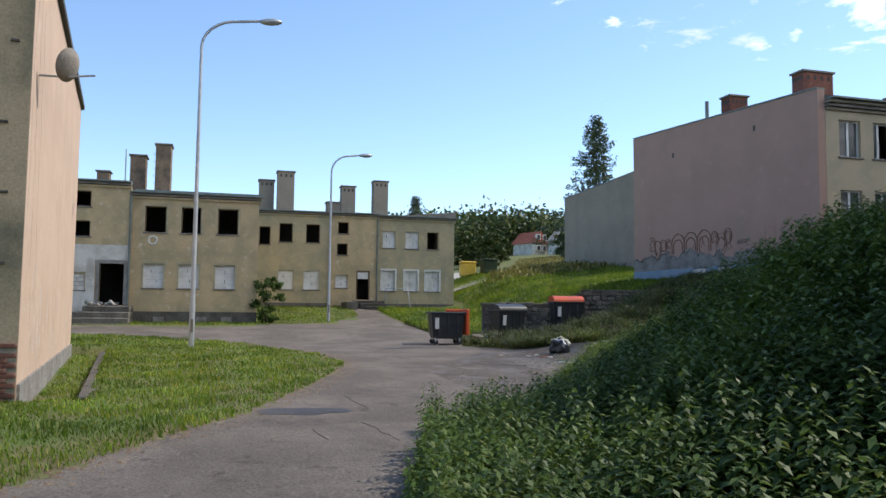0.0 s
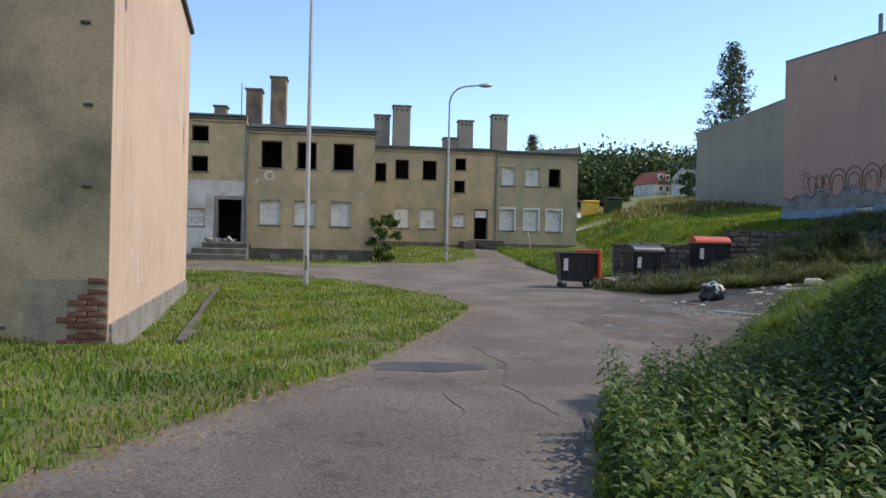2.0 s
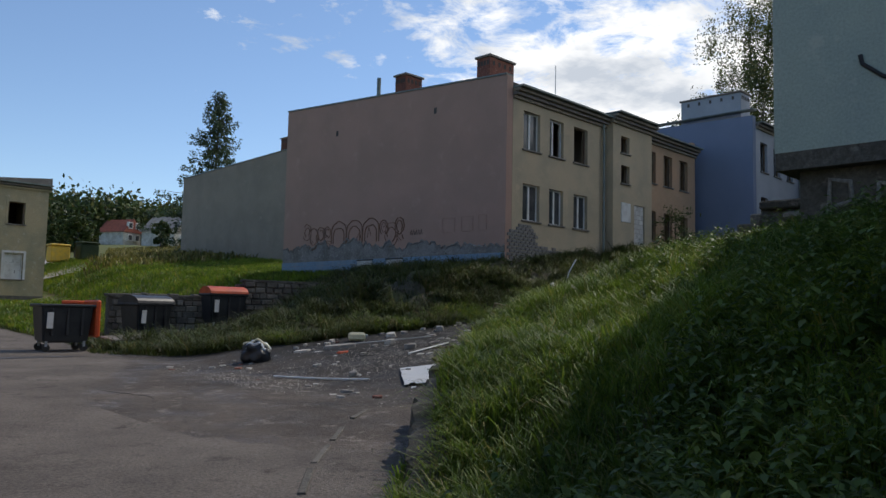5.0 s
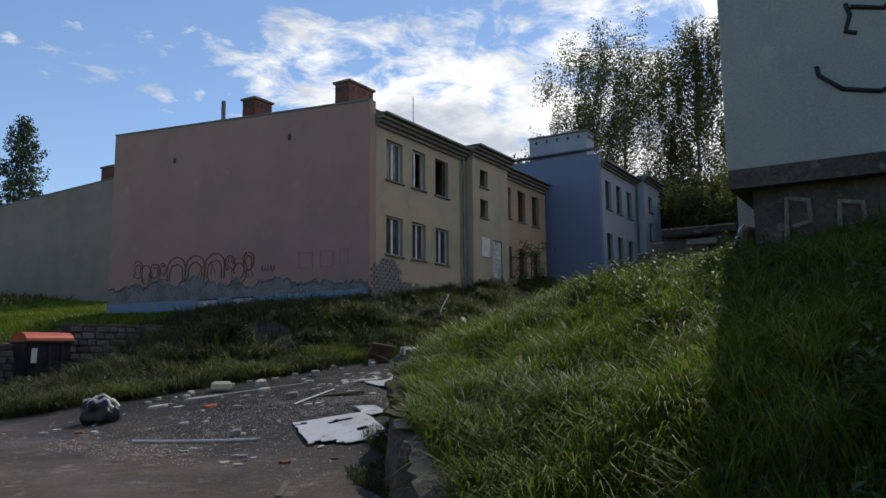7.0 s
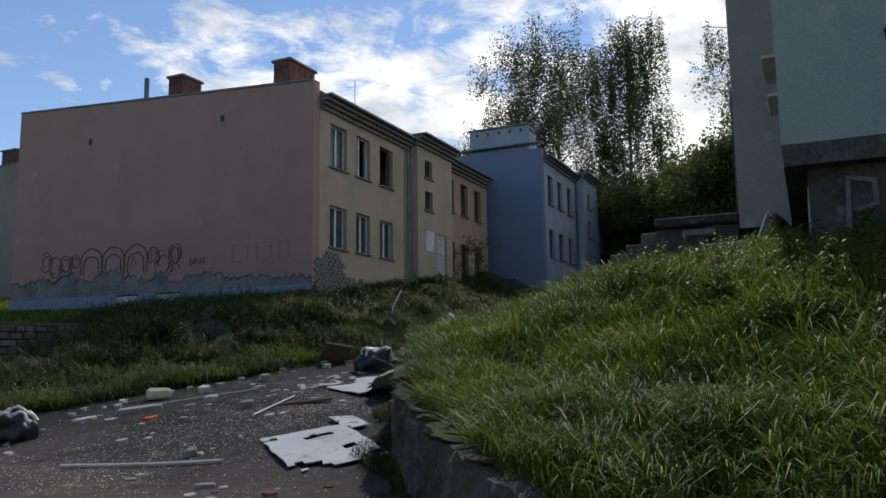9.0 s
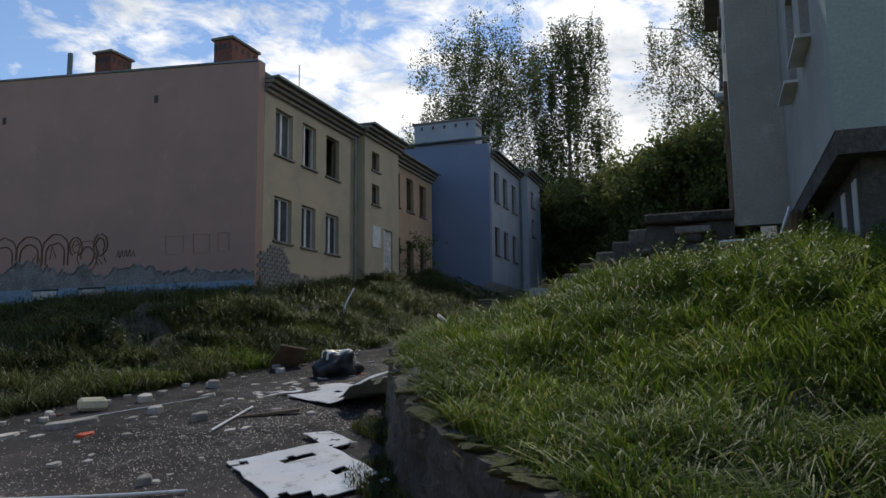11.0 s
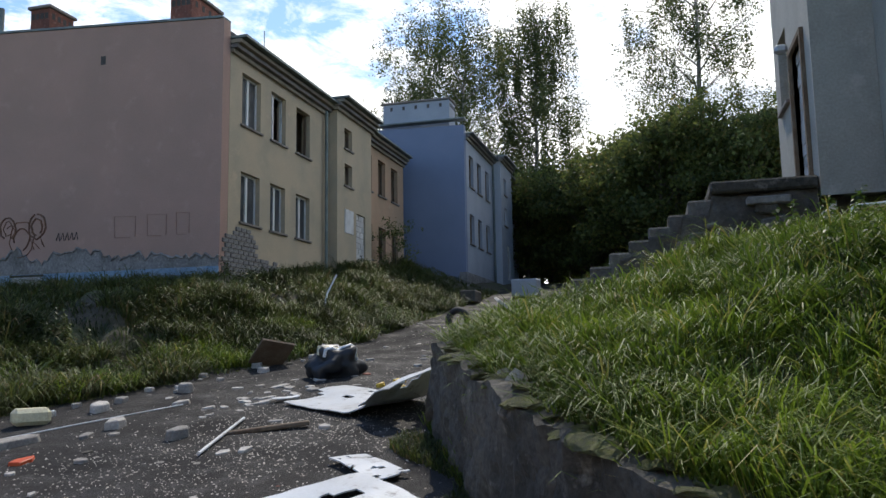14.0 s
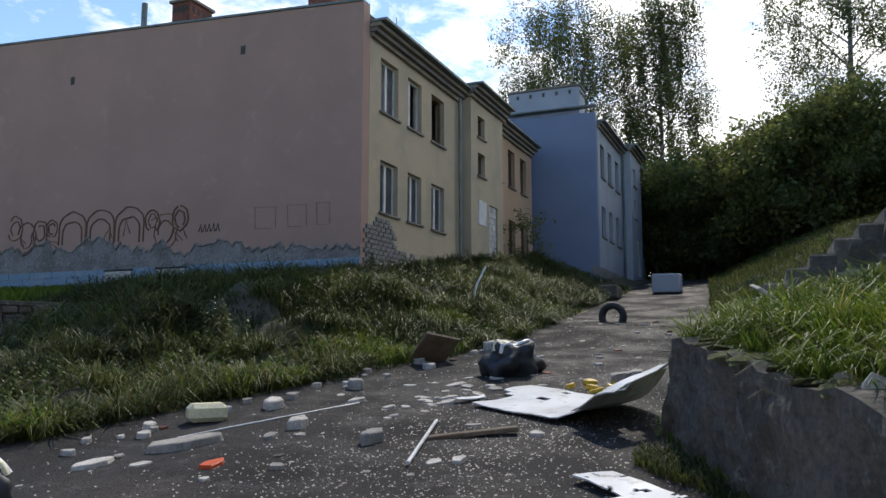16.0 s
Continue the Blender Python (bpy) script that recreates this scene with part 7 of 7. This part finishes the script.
def tree(name, x, y, height, spread, label, category, seed, leaf, bark, droop=1.6, n_limbs=16, per=120, size=0.16, low=0.3, trunk=0.2):
    r_ = random.Random(seed)
    z = gz(x, y) + 0.02 * max(0, math.hypot(x - 10, y - 20) - 150)
    e = empty(name, (x, y, z), label=label, category=category)
    pts, px_, py_ = [], 0.0, 0.0
    for k in range(9):
        pts.append((px_, py_, -0.3 + (height + 0.1) * k / 8))
        px_ += r_.uniform(-0.03, 0.03) * height / 3
        py_ += r_.uniform(-0.03, 0.03) * height / 3
    tube("trunk", pts, trunk, bark, e, taper=[1.2 - 1.1 * k / 8 for k in range(9)], res=3)
    ends = []
    for k in range(n_limbs):
        f = low + (0.97 - low) * (k + r_.uniform(0, 0.8)) / n_limbs
        i0 = min(7, int(f * 8))
        o = Vector(pts[i0]).lerp(Vector(pts[i0 + 1]), f * 8 - i0)
        a_ = k * 2.4 + r_.uniform(-0.5, 0.5)
        L = spread * (1.05 - 0.75 * abs(f - 0.5) ** 1.2 * 1.6) * r_.uniform(0.55, 1.15)
        m_ = o + Vector((math.cos(a_) * L * 0.5, math.sin(a_) * L * 0.5, L * 0.45))
        t_ = o + Vector((math.cos(a_) * L, math.sin(a_) * L, L * r_.uniform(0.35, 0.75)))
        tube("limb", [tuple(o), tuple(m_), tuple(t_)], trunk * 0.28, bark, e, taper=[1, 0.6, 0.2], res=1)
        for q in range(13):
            s = r_.uniform(0.3, 1.08)
            c = (m_.lerp(t_, (s - 0.35) / 0.7) if s > 0.35 else m_) + Vector((r_.gauss(0, 0.13), r_.gauss(0, 0.13), r_.gauss(0, 0.1))) * spread
            ends.append(c)
    ends += [Vector(pts[8]) + Vector((r_.gauss(0, 0.05) * spread, r_.gauss(0, 0.05) * spread, -r_.uniform(0, 0.12) * height)) for _ in range(10)]
    q = leaf_cloud([tuple(c) for c in ends], 0.085 * spread, per // 2, size * 0.85, seed, droop, 0.8)
    part("crown", arrays_mesh("crown", q.reshape(-1, 3), np.arange(len(q) * 4).reshape(-1, 4), leaf), None, e)
    return e


birch = "tall birch with drooping twigs and thinning leaves"
tree("birch_tree", 60, 27.6, 18.5, 7.2, birch, "tree", 1, M["leaves"], M["bark"], 2.9, 26, 250, 0.098)
tree("birch_tree", 61, 22.3, 22.0, 4.0, birch, "tree", 2, M["leaves"], M["bark"], 3.2, 24, 240, 0.1)
tree("birch_tree", 63, 31.2, 15.5, 5.6, birch, "tree", 5, M["leaves"], M["bark"], 2.2, 18, 200, 0.1)
tree("birch_tree", 50, 11.5, 17.0, 4.2, birch, "tree", 3, M["leaves"], M["bark"], 2.4, 20, 200, 0.085)
tree("birch_tree", 66, 38, 13.0, 4.0, "distant birch showing above the house roofs", "tree", 4, M["leaves"], M["bark"], 1.6, 14, 80, 0.16)
r3 = random.Random(21)
for k in range(26):
    f = k / 25
    x_, y_ = 58 - 17 * f + r3.uniform(-2, 2), 25 - 15 * f + r3.uniform(-1.5, 1.5)
    tree("wild_shrub", x_, y_, r3.uniform(4.6, 6.8) * (1.05 - 0.3 * f), r3.uniform(2.6, 3.6), "dark dense wild shrub on the slope", "shrub", 30 + k, M["shrub"], M["darkbark"], 0.0, 14, 84, 0.12, low=0.05, trunk=0.1)
for k in range(16):
    f = k / 15
    x_, y_ = 66 - 20 * f + r3.uniform(-2, 2), 22 - 16 * f + r3.uniform(-1.5, 1.5)
    tree("wild_shrub", x_, y_, r3.uniform(6.5, 9.0) * (1.05 - 0.4 * f), r3.uniform(3.0, 3.8), "tall dark scrub tree behind the shrubs", "shrub", 70 + k, M["shrub"], M["darkbark"], 0.0, 14, 84, 0.15, low=0.05, trunk=0.14)
tree("bare_bush", 34.6, 24.2, 1.9, 1.0, "thin leafy bush before the bricked-up door", "bush", 90, M["shrub"], M["darkbark"], 0.0, 12, 16, 0.05, low=0.1, trunk=0.03)
tree("bush", 3.1, 40.2, 2.4, 0.75, "green bush growing in the house corner", "bush", 91, M["weeds"], M["darkbark"], 0.0, 12, 40, 0.08, low=0.05, trunk=0.04)


def conifer(x, y, height, spread, label, seed):
    r_ = random.Random(seed)
    z = gz(x, y)
    e = empty("conifer", (x, y, z), label=label, category="tree")
    tube("trunk", [(0, 0, -0.3), (0, 0, height)], 0.22, M["darkbark"], e, taper=[1, 0.1])
    pts = []
    for k in range(150):
        f = (k + r_.random()) / 150
        a_ = k * 2.4 + r_.uniform(-0.4, 0.4)
        R = spread * (1 - f) ** 0.8 * r_.uniform(0.45, 1.15) + 0.15
        z0 = height * (0.08 + 0.92 * f)
        droop_ = r_.uniform(-0.05, 0.3) * (1 - f)
        for q_ in range(3 + int(R * 3)):
            g_ = r_.uniform(0.15, 1.0)
            pts.append((math.cos(a_) * R * g_ + r_.gauss(0, 0.3), math.sin(a_) * R * g_ + r_.gauss(0, 0.3), z0 - droop_ * R * g_ + 0.25 * g_ * g_ * R * 0.4))
        if k % 3 == 0:
            tube("branch", [(0, 0, z0), (math.cos(a_) * R, math.sin(a_) * R, z0 - droop_ * R + 0.1 * R)], 0.04, M["darkbark"], e, taper=[1, 0.3], res=1)
    q = leaf_cloud(pts, 0.3, 15, 0.11, seed, 0.6, 0.5)
    part("crown", arrays_mesh("crown", q.reshape(-1, 3), np.arange(len(q) * 4).reshape(-1, 4), M["conifer"]), None, e)


conifer(38, 73, 17.0, 6.6, "larch standing behind the grey house", 1)
conifer(31, 125, 13, 3.4, "dark spruce by the far road", 2)

# far woods, houses, road and car
r_ = np.random.default_rng(3)
az = np.radians(r_.uniform(40, 100, 1500))
dist = r_.uniform(180, 290, 1500)
fx, fy = 1.2 + dist * np.cos(az), dist * np.sin(az)
fz = ground_z(fx, fy) + 0.02 * np.maximum(0, np.hypot(fx - 10, fy - 20) - 150)
cent = np.stack([fx, fy, fz + r_.uniform(1.0, 8.0, 1500) + (dist - 180) * 0.02], -1)
q = leaf_cloud(cent, 2.0, 90, 0.6, 7)
tagged(part("far_woods", arrays_mesh("far_woods", q.reshape(-1, 3), np.arange(len(q) * 4).reshape(-1, 4), M["farleaves"]), None), "distant mixed woods on the hillside", "woods", kind="stuff")


def far_house(x, y, w_, d_, h_, roof_h, wall_mat, roof_mat, label):
    z = gz(x, y) + 0.02 * max(0, math.hypot(x - 10, y - 20) - 150)
    e = empty("village_house", (x, y, z), 25, label=label, category="house")
    boxed("wall", (-w_ / 2, w_ / 2, -d_ / 2, d_ / 2, -1, h_), wall_mat, e)
    bm = bmesh.new()
    vs = [bm.verts.new(p) for p in ((-w_ / 2 - 0.4, -d_ / 2 - 0.4, h_ + 0.01), (w_ / 2 + 0.4, -d_ / 2 - 0.4, h_ + 0.01), (0, -d_ / 2 - 0.4, h_ + roof_h), (-w_ / 2 - 0.4, d_ / 2 + 0.4, h_ + 0.01), (w_ / 2 + 0.4, d_ / 2 + 0.4, h_ + 0.01), (0, d_ / 2 + 0.4, h_ + roof_h))]
    for f in ((0, 1, 2), (5, 4, 3), (0, 2, 5, 3), (1, 4, 5, 2), (0, 3, 4, 1)):
        bm.faces.new([vs[k] for k in f])
    part("roof", bm, roof_mat, e)
    for u in (-w_ * 0.2, w_ * 0.2):
        for zz_ in (h_ * 0.3, h_ + 0.8):
            win = boxed("window", (u - 0.6, u + 0.6, -d_ / 2 - 0.46, -d_ / 2 + 0.05, zz_, zz_ + 1.3), M["white"], e)
            boxed("pane", (u - 0.45, u + 0.45, -d_ / 2 - 0.48, -d_ / 2 - 0.4, zz_ + 0.15, zz_ + 1.15), M["glass"], win)


far_house(67.3, 164, 5.0, 6.0, 2.4, 2.8, M["whitewash"], M["redroof"], "village house with steep red roof and white walls")
far_house(74, 156, 7, 8, 3.0, 3.4, M["whitewash"], M["rawplaster"], "village house with pale roof among the trees")
for k in range(40):
    f = k / 39
    x_, y_ = 28 + 46 * f + r3.uniform(-3, 3), 108 + 26 * r3.random() + 10 * f
    if abs(x_ - 58) < 9 and y_ < 150 and r3.random() < 0.6:
        continue
    tree("garden_tree", x_, y_, r3.uniform(2.5, 6), r3.uniform(1.4, 2.6), "leafy garden tree by the far village road", "tree", 200 + k, M["farleaves"], M["darkbark"], 0.0, 8, 60, 0.24, low=0.1, trunk=0.12)
fr_pts = along([(17.5, 55), (21.5, 66), (27, 84), (33, 108)], 2.0)
fv = []
for p in fr_pts:
    for s in (-2.2, 2.2):
        fv.append((p[0] + s * 0.95, p[1] - s * 0.28, gz(p[0] + s * 0.95, p[1] - s * 0.28) + 0.12))
ff = [(2 * k, 2 * k + 1, 2 * k + 3, 2 * k + 2) for k in range(len(fr_pts) - 1)]
tagged(part("far_road", arrays_mesh("far_road", fv, ff, M["rubble"]), None), "pale dusty road climbing to the village", "road", kind="structure")
car = empty("parked_car", (20.6, 69.5, gz(20.6, 69.5) + 0.1), 70, label="silver car parked on the far road", category="car")
bm = box(bmesh.new(), -2.0, 2.0, -0.85, 0.85, 0.35, 0.95, 0.15)
part("body", bm, M["car"], car)
boxed("cabin", (-1.1, 1.2, -0.72, 0.72, 0.96, 1.45), M["glass"], car, bev=0.2)
for u in (-1.25, 1.25):
    for v in (-0.8, 0.8):
        bm = bmesh.new()
        bmesh.ops.create_cone(bm, segments=16, radius1=0.32, radius2=0.32, depth=0.2, cap_ends=True)
        bmesh.ops.rotate(bm, matrix=Matrix.Rotation(radians(90), 3, "X"), verts=bm.verts)
        part("wheel", bm, M["rubber"], car).matrix_basis = pose(u, v, 0.32)
